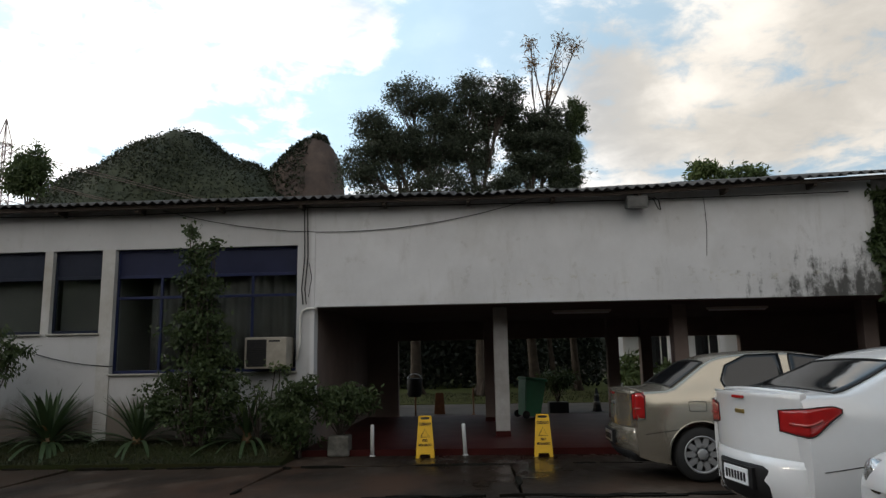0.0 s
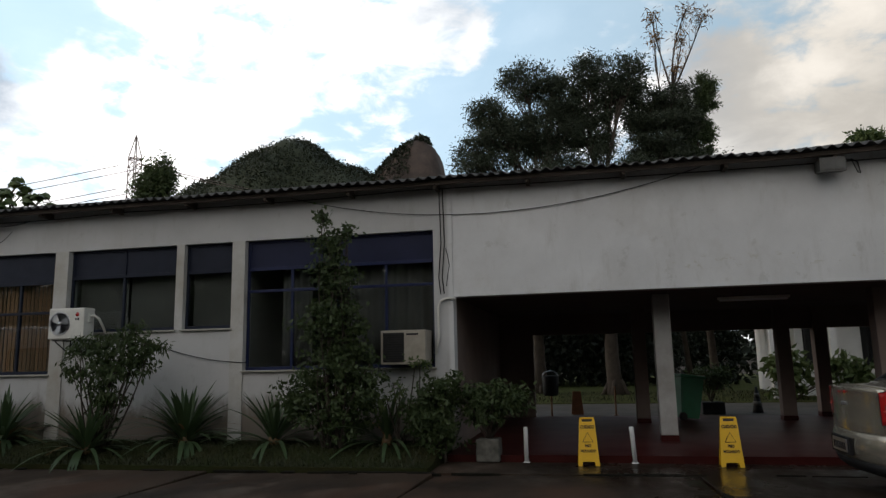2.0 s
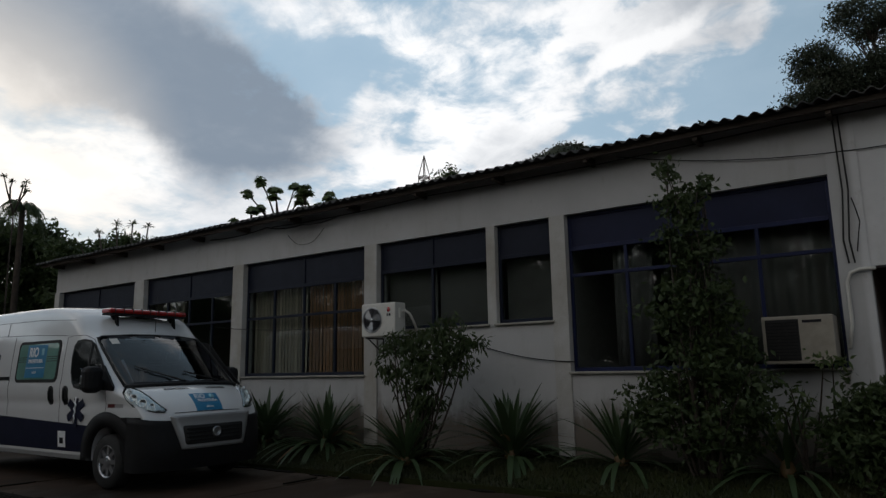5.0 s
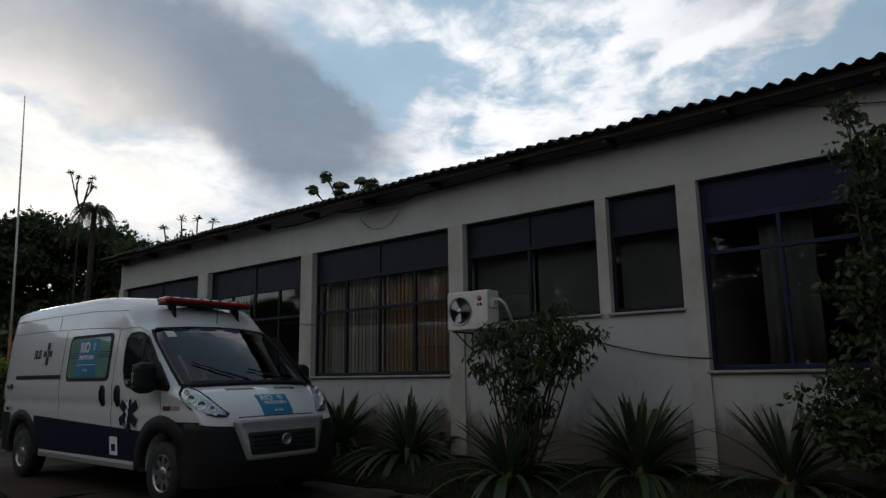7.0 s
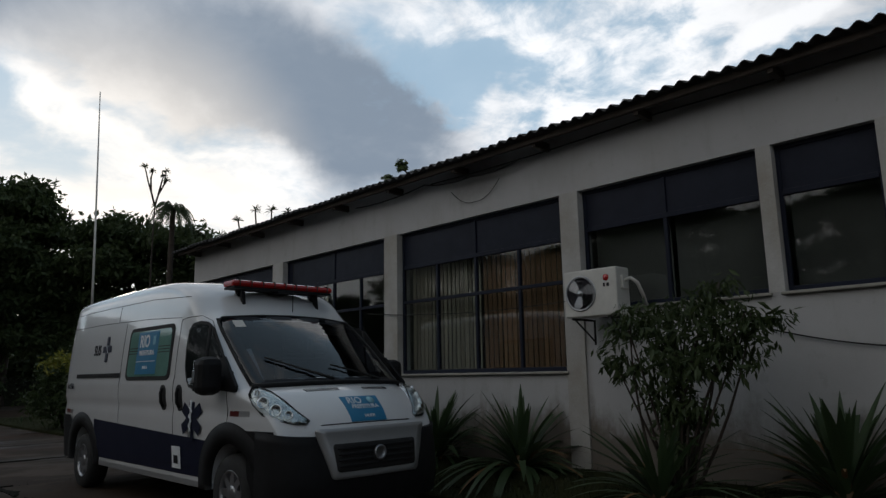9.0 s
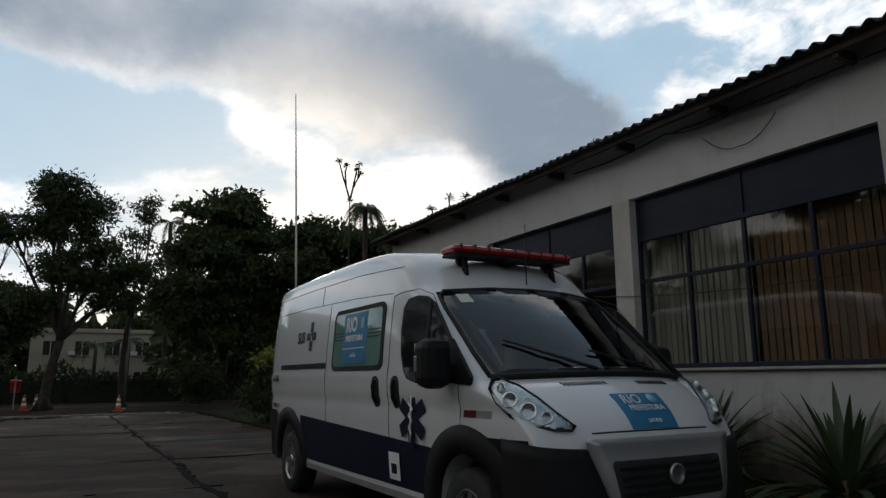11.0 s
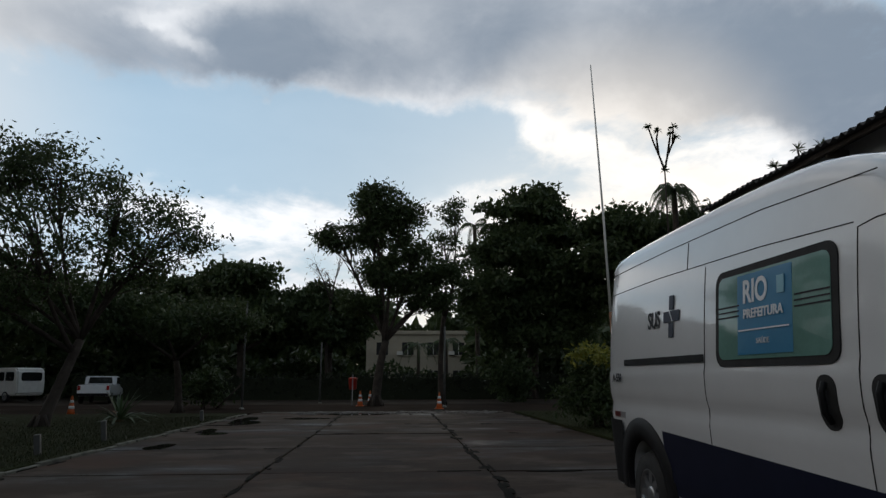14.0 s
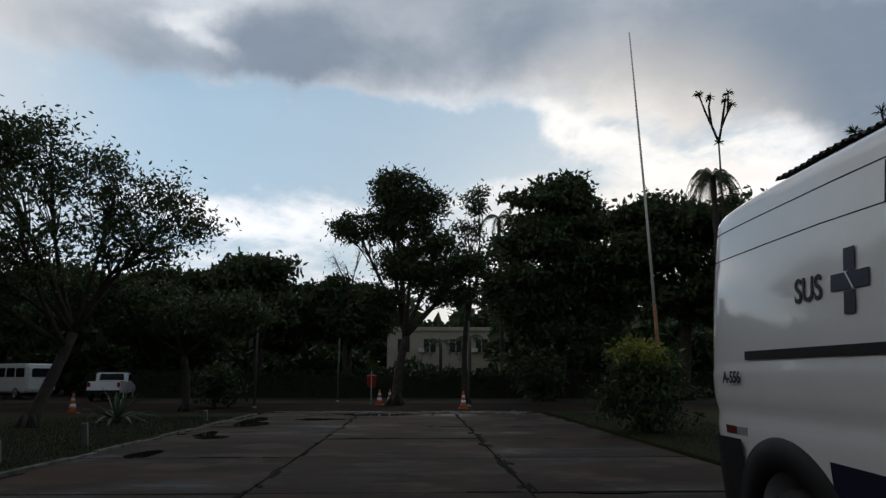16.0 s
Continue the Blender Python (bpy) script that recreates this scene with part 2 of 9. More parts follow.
def leaf_mat(name, col, tint, rough=0.55):
    """Leaves: colour varied leaf by leaf, some light passing through."""
    m = bpy.data.materials.new(name)
    m.use_nodes = True
    t = m.node_tree
    b = t.nodes["Principled BSDF"]
    b.inputs["Roughness"].default_value = rough
    b.inputs["Specular IOR Level"].default_value = 0.3
    geo = t.nodes.new("ShaderNodeNewGeometry")
    mix = t.nodes.new("ShaderNodeMix")
    mix.data_type = "RGBA"
    mix.inputs[6].default_value, mix.inputs[7].default_value = (*col, 1), (*tint, 1)
    t.links.new(geo.outputs["Random Per Island"], mix.inputs[0])
    t.links.new(mix.outputs[2], b.inputs["Base Color"])
    tl = t.nodes.new("ShaderNodeBsdfTranslucent")
    t.links.new(mix.outputs[2], tl.inputs[0])
    mx = t.nodes.new("ShaderNodeMixShader")
    mx.inputs[0].default_value = 0.25
    t.links.new(b.outputs[0], mx.inputs[1])
    t.links.new(tl.outputs[0], mx.inputs[2])
    t.links.new(mx.outputs[0], t.nodes["Material Output"].inputs[0])
    return m


WHITE_WALL = mat("whitewash", (0.60, 0.61, 0.61), 0.9, var=0.14, scale=0.9, fine=60, bump=0.12)
EARTH = mat("earth", (0.045, 0.036, 0.028), 0.95, var=0.5, scale=0.5, fine=12, bump=0.4, spec=0.05)
KERB = mat("kerb_concrete", (0.35, 0.34, 0.30), 0.85, var=0.35, scale=4, fine=50)
# the passage's shade is put into its floor, soffit and wall colours
RED_FLOOR = mat("red_cement_floor", (0.045, 0.008, 0.007), 0.45, var=0.35, scale=1.5, fine=30, bump=0.04, spec=0.15)
SOFFIT = mat("soffit_shade_paint", (0.10, 0.075, 0.066), 0.85, var=0.2, scale=1.2, fine=40)
PASSAGE = mat("passage_shade_paint", (0.17, 0.13, 0.115), 0.8, var=0.2, scale=1.4, fine=40)
ROOFING = mat("fibre_cement", (0.10, 0.10, 0.10), 0.95, var=0.5, scale=2.5, fine=45, bump=0.35)
RAFTER = mat("dark_timber", (0.06, 0.045, 0.035), 0.85, var=0.4, scale=5, fine=60)
BLUE_PAINT = mat("blue_enamel", (0.012, 0.018, 0.062), 0.45, var=0.25, scale=5, fine=60, bump=0.05, spec=0.25)
BLUE_PANEL = mat("blue_panel", (0.011, 0.015, 0.045), 0.5, var=0.25, scale=3, fine=40, bump=0.05, spec=0.2)
BLUE_FADED = mat("faded_blue_enamel", (0.015, 0.019, 0.034), 0.5, var=0.25, scale=5, fine=60, bump=0.05, spec=0.15)
PANE = glass_mat("window_glass", tint=0.85)
ROOM = mat("room_wall", (0.30, 0.28, 0.25), 0.9, var=0.15)
BLIND = mat("blind_fabric", (0.40, 0.34, 0.26), 0.9, var=0.2, scale=3, fine=80, per=0.6)
BLIND_BROWN = mat("brown_blind_fabric", (0.32, 0.17, 0.09), 0.9, var=0.2, scale=3, fine=80, per=0.6)
CURTAIN = mat("curtain_fabric", (0.17, 0.155, 0.145), 0.9, var=0.2, scale=3, fine=80)
BARK = mat("bark", (0.06, 0.046, 0.036), 0.95, var=0.5, scale=4, fine=25, bump=0.6)
LEAF_DARK = leaf_mat("dark_leaves", (0.035, 0.055, 0.02), (0.06, 0.085, 0.03))
LEAF_MID = leaf_mat("green_leaves", (0.05, 0.08, 0.025), (0.09, 0.12, 0.04))
LEAF_AGAVE = leaf_mat("sword_leaves", (0.04, 0.07, 0.03), (0.07, 0.10, 0.045), 0.4)
LEAF_YELLOW = leaf_mat("yellow_green_leaves", (0.28, 0.26, 0.04), (0.14, 0.17, 0.035))
LEAF_DRY = leaf_mat("dry_leaves", (0.22, 0.12, 0.05), (0.12, 0.08, 0.04))
VAN_WHITE = mat("white_car_paint", (0.70, 0.71, 0.72), 0.25, var=0.05, scale=2, fine=20, bump=0.0, coat=1.0)
VAN_BLUE = mat("navy_vinyl", (0.010, 0.013, 0.034), 0.4, var=0.15, scale=3, fine=40, bump=0.0, spec=0.25)
BLACK_PLASTIC = mat("black_plastic", (0.013, 0.013, 0.014), 0.6, var=0.25, scale=8, fine=90, bump=0.08, spec=0.2)
RUBBER = mat("rubber", (0.016, 0.016, 0.016), 0.8, var=0.3, scale=10, fine=80)
TINTED = glass_mat("tinted_glass", (0.80, 0.92, 1.0), tint=0.36, mirror=0.10)
CABIN = mat("cabin_dark", (0.016, 0.017, 0.020), 0.8, var=0.2)
STEEL = mat("grey_metal", (0.45, 0.46, 0.48), 0.35, 0.9, var=0.2, scale=8, fine=60, bump=0.03)
SILVER_TRIM = mat("silver_paint", (0.37, 0.375, 0.38), 0.3, 0.35, var=0.08, bump=0.0, coat=0.4)
CHAMPAGNE = mat("champagne_paint", (0.42, 0.385, 0.315), 0.25, 0.75, var=0.06, scale=2, fine=300, bump=0.0, coat=0.6)
DARK_RED = mat("dark_red_reflector", (0.10, 0.008, 0.008), 0.3, var=0.15, scale=12, fine=90, bump=0.0)
RED_LENS = mat("red_lens", (0.38, 0.015, 0.015), 0.15, var=0.15, scale=12, fine=90, bump=0.0, coat=0.5)
CLEAR_LENS = glass_mat("clear_lens", tint=0.95)
CHROME = mat("chrome", (0.75, 0.76, 0.78), 0.08, 1.0, var=0.05, bump=0.0)
TEAL = mat("teal_vinyl", (0.020, 0.19, 0.36), 0.4, var=0.08, bump=0.0)
LETTER_WHITE = mat("white_vinyl", (0.78, 0.80, 0.82), 0.5, var=0.05, bump=0.0)
LETTER_BLACK = mat("black_vinyl", (0.014, 0.014, 0.018), 0.5, var=0.1, bump=0.0, spec=0.2)
YELLOW = mat("yellow_plastic", (0.72, 0.42, 0.015), 0.4, var=0.12, scale=6, fine=50, bump=0.03)
GREEN_BIN = mat("green_plastic", (0.015, 0.16, 0.075), 0.45, var=0.2, scale=6, fine=50, bump=0.03)
ORANGE = mat("orange_plastic", (0.62, 0.13, 0.02), 0.5, var=0.25, scale=6, fine=50, bump=0.03)
OFF_WHITE = mat("appliance_white", (0.62, 0.61, 0.57), 0.5, var=0.15, scale=5, fine=60, bump=0.04)
LAMP_GREY = mat("weathered_grey_enamel", (0.10, 0.10, 0.095), 0.6, var=0.4, scale=8, fine=50, bump=0.05)
PILASTER = mat("pilaster_whitewash", (0.47, 0.468, 0.46), 0.9, var=0.3, scale=1.6, fine=40, bump=0.2, tint=(0.34, 0.32, 0.28))
RUST = mat("rusty_steel", (0.30, 0.15, 0.08), 0.8, 0.2, var=0.5, scale=5, fine=40, bump=0.2)


def facade_mat():
    """Whitewash with rain streaks and black mould at the east end, splashed soil and painted shade at the foot, a dark
    patch under the eave, window bays toned dimmer.
    """
    m = mat("stained_toned_whitewash", (0.595, 0.60, 0.61), 0.9, var=0.14, scale=0.9, fine=60, bump=0.12)
    t = m.node_tree
    b = t.nodes["Principled BSDF"]
    clean = b.inputs["Base Color"].links[0].from_socket
    pos = t.nodes.new("ShaderNodeNewGeometry").outputs["Position"]
    sp = t.nodes.new("ShaderNodeSeparateXYZ")
    t.links.new(pos, sp.inputs[0])

    def op(kind, a, c):
        n = t.nodes.new("ShaderNodeMath")
        n.operation = kind
        for i, v in enumerate((a, c)):
            if isinstance(v, (int, float)):
                n.inputs[i].default_value = v
            else:
                t.links.new(v, n.inputs[i])
        return n.outputs[0]

    def ramp(v, lo, hi):
        n = t.nodes.new("ShaderNodeMapRange")
        n.interpolation_type = "SMOOTHSTEP"
        t.links.new(v, n.inputs[0])
        n.inputs[1].default_value, n.inputs[2].default_value = lo, hi
        return n.outputs[0]

    def grain(sx, sz, scale, detail=8):
        mp = t.nodes.new("ShaderNodeMapping")
        mp.inputs["Scale"].default_value = (sx, 1, sz)
        t.links.new(pos, mp.inputs[0])
        n = t.nodes.new("ShaderNodeTexNoise")
        n.inputs["Scale"].default_value, n.inputs["Detail"].default_value, n.inputs["Roughness"].default_value = scale, detail, 0.68
        t.links.new(mp.outputs[0], n.inputs["Vector"])
        return n.outputs["Fac"]

    x, z = sp.outputs[0], sp.outputs[2]
    streaks, blotch = grain(1.0, 0.22, 3.2), grain(1.0, 1.0, 2.6)
    drips, specks = grain(1.0, 0.20, 5.5, 10), grain(1.0, 0.8, 6.5, 12)
    both = op("ADD", op("MULTIPLY", streaks, 0.6), op("MULTIPLY", blotch, 0.5))
    east = op("MULTIPLY", ramp(x, 2.8, 6.6), ramp(z, 4.25, 2.35))
    mould = ramp(op("ADD", op("ADD", op("MULTIPLY", drips, 1.5), op("MULTIPLY", specks, 1.3)), op("MULTIPLY", east, 0.80)), 1.78, 2.20)
    mould = op("MULTIPLY", mould, ramp(x, 2.6, 4.2))
    # splashed soil, strengthened to take in the plants' shade as well
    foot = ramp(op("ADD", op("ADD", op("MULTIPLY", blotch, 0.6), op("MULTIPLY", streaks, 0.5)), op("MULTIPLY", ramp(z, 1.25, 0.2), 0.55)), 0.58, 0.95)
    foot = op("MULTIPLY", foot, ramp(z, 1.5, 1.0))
    flake = op("MULTIPLY", ramp(grain(1.0, 1.8, 6.0), 0.575, 0.62), op("MULTIPLY", op("MULTIPLY", ramp(z, 3.12, 3.0), ramp(z, 2.82, 2.92)), ramp(x, -0.6, 0.6)))
    eave_patch = op("MULTIPLY", op("MULTIPLY", ramp(x, -13.6, -12.7), ramp(x, -11.7, -12.5)), ramp(op("ADD", z, op("MULTIPLY", blotch, 0.5)), 4.1, 4.6))
    grime = ramp(streaks, 0.53, 0.72)

    def lay(under, mask, amount, colour):
        n = t.nodes.new("ShaderNodeMix")
        n.data_type = "RGBA"
        t.links.new(op("MULTIPLY", mask, amount), n.inputs[0])
        t.links.new(under, n.inputs[6])
        n.inputs[7].default_value = (*colour, 1)
        return n.outputs[2]

    # the window bays are painted dimmer than the passage wall to imitate weaker light
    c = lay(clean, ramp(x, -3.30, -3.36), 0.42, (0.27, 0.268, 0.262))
    c = lay(c, grime, 0.32, (0.30, 0.285, 0.26))
    c = lay(c, ramp(grain(1.0, 0.7, 0.9, 10), 0.49, 0.62), 0.18, (0.36, 0.345, 0.315))
    c = lay(c, ramp(grain(1.0, 0.9, 3.4, 12), 0.59, 0.66), 0.24, (0.26, 0.25, 0.225))
    c = lay(c, flake, 0.75, (0.45, 0.44, 0.40))
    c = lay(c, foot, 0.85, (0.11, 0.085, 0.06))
    c = lay(c, eave_patch, 0.6, (0.08, 0.075, 0.07))
    c = lay(c, op("MULTIPLY", ramp(op("ADD", op("MULTIPLY", blotch, 0.9), op("MULTIPLY", east, 0.75)), 0.80, 1.20), ramp(x, 2.6, 4.2)), 0.6, (0.20, 0.20, 0.195))
    c = lay(c, mould, 0.92, (0.045, 0.045, 0.042))
    t.links.new(c, b.inputs["Base Color"])
    return m


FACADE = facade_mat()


# ---- mesh helpers ----
def box(bm, x0, x1, y0, y1, z0, z1, bevel=0.0):
    made = bmesh.ops.create_cube(bm, size=1.0, matrix=Matrix.LocRotScale(((x0 + x1) / 2, (y0 + y1) / 2, (z0 + z1) / 2), None, (x1 - x0, y1 - y0, z1 - z0)))
    if bevel:
        edges = list({e for v in made["verts"] for e in v.link_edges})
        bmesh.ops.bevel(bm, geom=edges, offset=bevel, segments=2, profile=0.5, affect="EDGES")
    return made


def rod(bm, p0, p1, r0, r1=None, seg=10, cap=True):
    """A straight round bar or cone between two points."""
    p0, p1 = Vector(p0), Vector(p1)
    d = p1 - p0
    m = Matrix.Translation((p0 + p1) / 2) @ d.to_track_quat("Z", "Y").to_matrix().to_4x4()
    bmesh.ops.create_cone(bm, cap_ends=cap, segments=seg, radius1=r0, radius2=r0 if r1 is None else r1, depth=d.length, matrix=m)


def tube(bm, pts, radii, seg=8, cap=True):
    """A round bar bent through points; radii: one, or one for each point."""
    pts = [Vector(p) for p in pts]
    if isinstance(radii, (int, float)):
        radii = [radii] * len(pts)
    rings = []
    side = None
    for i, p in enumerate(pts):
        d = (pts[min(i + 1, len(pts) - 1)] - pts[max(i - 1, 0)]).normalized()
        if side is None:
            side = d.orthogonal().normalized()
        side = (side - d * side.dot(d)).normalized()
        up = d.cross(side)
        rings.append([bm.verts.new(p + (side * math.cos(a) + up * math.sin(a)) * radii[i]) for a in (2 * math.pi * k / seg for k in range(seg))])
    for a, b in zip(rings, rings[1:]):
        for k in range(seg):
            bm.faces.new((a[k], a[(k + 1) % seg], b[(k + 1) % seg], b[k])).smooth = True
    if cap:
        bm.faces.new(rings[0][::-1])
        bm.faces.new(rings[-1])


def prism(bm, outline, axis, a0, a1):
    """A flat outline [(u, v)] pushed along an axis: x: (y, z), y: (x, z), z: (x, y)."""
    def at(u, v, a):
        return {"x": (a, u, v), "y": (u, a, v), "z": (u, v, a)}[axis]
    lo = [bm.verts.new(at(u, v, a0)) for u, v in outline]
    hi = [bm.verts.new(at(u, v, a1)) for u, v in outline]
    n = len(outline)
    faces = [bm.faces.new(lo), bm.faces.new(hi)] + [bm.faces.new((lo[i], lo[(i + 1) % n], hi[(i + 1) % n], hi[i])) for i in range(n)]
    bmesh.ops.recalc_face_normals(bm, faces=faces)


def rounded(u0, u1, v0, v1, r, n=5):
    """The outline of a rectangle with round corners."""
    out = []
    for cu, cv, a in ((u1 - r, v1 - r, 0), (u0 + r, v1 - r, 90), (u0 + r, v0 + r, 180), (u1 - r, v0 + r, 270)):
        out += [(cu + r * math.cos(radians(a + 90 * k / n)), cv + r * math.sin(radians(a + 90 * k / n))) for k in range(n + 1)]
    return out


def lathe(bm, profile, seg=20, at=(0, 0, 0), axis="z", cap=True):
    """A turned form from [(radius, height)]."""
    rings = []
    for r, h in profile:
        ring = []
        for k in range(seg):
            a = 2 * math.pi * k / seg
            p = {"z": (r * math.cos(a), r * math.sin(a), h), "y": (r * math.cos(a), h, r * math.sin(a)), "x": (h, r * math.cos(a), r * math.sin(a))}[axis]
            ring.append(bm.verts.new(Vector(at) + Vector(p)))
        rings.append(ring)
    faces = []
    for a, b in zip(rings, rings[1:]):
        for k in range(seg):
            f = bm.faces.new((a[k], a[(k + 1) % seg], b[(k + 1) % seg], b[k]))
            f.smooth = True
            faces.append(f)
    if cap:
        faces += [bm.faces.new(rings[0]), bm.faces.new(rings[-1])]
    bmesh.ops.recalc_face_normals(bm, faces=faces)


def mesh_of(name, bm, material, smooth=False):
    me = bpy.data.meshes.new(name)
    if smooth:
        for f in bm.faces:
            f.smooth = True
    bm.to_mesh(me)
    bm.free()
    me.materials.append(material)
    return me


def part(name, bm, material, parent=None, label="", smooth=False, kind=""):
    ob = new(name, mesh_of(name, bm, material, smooth))
    ob.parent = parent
    return tagged(ob, label, kind=kind)


def solid(name, material, label, category, *boxes, kind="structure", bevel=0.0):
    """One object of the setting from boxes (x0, x1, y0, y1, z0, z1)."""
    bm = bmesh.new()
    for b in boxes:
        box(bm, *b, bevel)
    return tagged(part(name, bm, material), label, category, kind=kind)


def thing(name, label, category, m=None, group="", kind=""):
    ob = new(name)
    ob.empty_display_size = 0.2
    if m is not None:
        ob.matrix_world = m
    return tagged(ob, label, category, group, kind)


def boxpart(name, material, parent, *b, bevel=0.0, label=""):
    bm = bmesh.new()
    box(bm, *b, bevel)
    return part(name, bm, material, parent, label)


# ---- ground ----
WALL_Y = 12.40          # outer face of the long facade
WEST, EAST = -22.4, 6.95
bm = bmesh.new()
bmesh.ops.create_grid(bm, x_segments=8, y_segments=8, size=2500)
ground = tagged(part("ground", bm, EARTH), "bare brown earth with dust and litter", "ground", kind="structure")
ground.location.z = -0.05



def rise(x, y):
    """Height of the lot: it falls a hand's width towards the passage and the van."""
    def ease(v, lo, hi):
        f = min(1.0, max(0.0, (v - lo) / (hi - lo)))
        return f * f * (3 - 2 * f)
    return 0.16 * ease(x, -7.5, 0.5) * ease(y, 11.2, 7.0)


# ---- the long building ----
T = 0.25
LINTEL, SOFFIT_Z, TOP = 3.74, 2.57, 4.58
wall = solid("wall_front", FACADE, "long whitewashed facade wall with dimmed bays and stained foot", "wall",
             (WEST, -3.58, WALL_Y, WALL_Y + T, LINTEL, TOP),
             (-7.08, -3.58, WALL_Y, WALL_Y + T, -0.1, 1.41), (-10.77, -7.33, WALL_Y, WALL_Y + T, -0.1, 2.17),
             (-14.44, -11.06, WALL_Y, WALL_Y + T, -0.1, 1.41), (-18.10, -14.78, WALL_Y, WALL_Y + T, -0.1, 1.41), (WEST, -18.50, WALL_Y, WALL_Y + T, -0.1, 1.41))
bm = bmesh.new()
prism(bm, [(-3.252, SOFFIT_Z), (EAST, SOFFIT_Z), (EAST, TOP + 0.15), (2.2, TOP), (-3.252, TOP)], "y", WALL_Y - 0.012, WALL_Y + T)
tagged(part("wall_over_passage", bm, FACADE), "white plastered wall over the passage", "wall", kind="structure")
for i, (a, b) in enumerate(((-3.58, -3.25), (-7.33, -7.08), (-11.06, -10.77), (-14.78, -14.44), (-18.50, -18.10), (-22.4, -22.15))):
    solid("pilaster", PILASTER if i else FACADE, "whitewashed pilaster between the windows", "pilaster", (a, b, WALL_Y - 0.03, WALL_Y + T, -0.1, LINTEL if i else TOP))
solid("window_post", PILASTER, "slim white post between two windows", "post", (-8.47, -8.31, WALL_Y - 0.01, WALL_Y + T - 0.05, 2.17, LINTEL))
BACK = 18.65
solid("wall_west", WHITE_WALL, "white end wall of the building", "wall", (WEST, WEST + T, WALL_Y + T, BACK, -0.1, TOP))
solid("wall_back", WHITE_WALL, "white back wall of the building", "wall", (WEST + T, -3.25 - T, BACK - T, BACK, -0.1, TOP))
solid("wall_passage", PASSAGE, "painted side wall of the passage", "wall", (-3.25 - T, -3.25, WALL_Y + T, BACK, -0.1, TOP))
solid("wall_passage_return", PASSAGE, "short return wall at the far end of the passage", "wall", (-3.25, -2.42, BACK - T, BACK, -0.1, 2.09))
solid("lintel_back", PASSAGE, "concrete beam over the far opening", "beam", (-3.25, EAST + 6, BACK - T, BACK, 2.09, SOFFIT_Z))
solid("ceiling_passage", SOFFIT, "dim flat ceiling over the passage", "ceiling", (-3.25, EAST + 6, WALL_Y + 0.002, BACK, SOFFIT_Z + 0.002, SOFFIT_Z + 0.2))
solid("floor_passage", RED_FLOOR, "shiny wet red cement floor", "floor", (-3.25, EAST + 6, 11.62, BACK, -0.1, 0.1))
solid("ceiling_rooms", SOFFIT, "flat room ceiling", "ceiling", (WEST + T, -3.25 - T, WALL_Y + T, BACK - T, LINTEL + 0.05, LINTEL + 0.2))
solid("floor_rooms", ROOM, "room floor", "floor", (WEST + T, -3.25 - T, WALL_Y + T, BACK - T, -0.1, 0.3))
for x in (-7.16, -10.97, -14.63, -18.37):
    solid("wall_partition", ROOM, "inner partition wall", "wall", (x - 0.06, x + 0.06, WALL_Y + T, BACK - T, 0.3, LINTEL + 0.05))


# column white lowered so that its colour holds the shade under the ceiling
COLUMN = mat("shaded_column_paint", (0.34, 0.335, 0.33), 0.9, var=0.3, scale=2.0, fine=40, bump=0.15, tint=(0.22, 0.21, 0.20))


def column(x, y, w, material, label):
    c = thing("column", label, "column", kind="structure")
    boxpart("shaft", material, c, x, x + w, y, y + w, 0.2, SOFFIT_Z, bevel=0.012)
    boxpart("base", RED_FLOOR, c, x - 0.004, x + w + 0.004, y - 0.004, y + w + 0.004, 0.1, 0.2, label="red painted base")


# inner columns take the darker passage paint in place of real shade
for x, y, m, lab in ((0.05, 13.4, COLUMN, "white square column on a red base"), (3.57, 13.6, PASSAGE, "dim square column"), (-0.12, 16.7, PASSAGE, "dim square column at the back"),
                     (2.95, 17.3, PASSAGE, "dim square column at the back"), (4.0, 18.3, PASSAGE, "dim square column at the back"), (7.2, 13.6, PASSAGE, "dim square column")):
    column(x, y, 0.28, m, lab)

# roof: corrugated sheets on rafters, falling towards the eave
EAVE_Y, EAVE_Z, SLOPE = 11.92, 4.53, 0.25
RIDGE_Y = 15.4
roof = thing("roof", "dark weathered corrugated fibre cement roof", "roof", kind="structure")


def lift(x):
    """Bends the eave up towards the east end to fit the camera's view."""
    return 0.034 * max(0.0, x - 2.2)


def corrugated(x0, x1):
    bm = bmesh.new()
    pitch, amp, n = 0.177, 0.027, 8
    cols = int((x1 - x0) / pitch * n)
    rows = [EAVE_Y, EAVE_Y + 1.2, RIDGE_Y, BACK + 0.6]
    top, low = [], []
    for y in rows:
        z = EAVE_Z + SLOPE * (min(y, 2 * RIDGE_Y - y) - EAVE_Y)
        top.append([bm.verts.new((x0 + (x1 - x0) * k / cols, y, z + lift(x0 + (x1 - x0) * k / cols) + amp * math.cos(2 * math.pi * (x0 + (x1 - x0) * k / cols) / pitch))) for k in range(cols + 1)])
        low.append([bm.verts.new((v.co.x, v.co.y, v.co.z - 0.009)) for v in top[-1]])
    for a, b in zip(top, top[1:]):
        for k in range(cols):
            bm.faces.new((a[k], a[k + 1], b[k + 1], b[k])).smooth = True
    for a, b in zip(low, low[1:]):
        for k in range(cols):
            bm.faces.new((b[k], b[k + 1], a[k + 1], a[k])).smooth = True
    for k in range(cols):
        bm.faces.new((low[0][k], low[0][k + 1], top[0][k + 1], top[0][k]))
    return bm


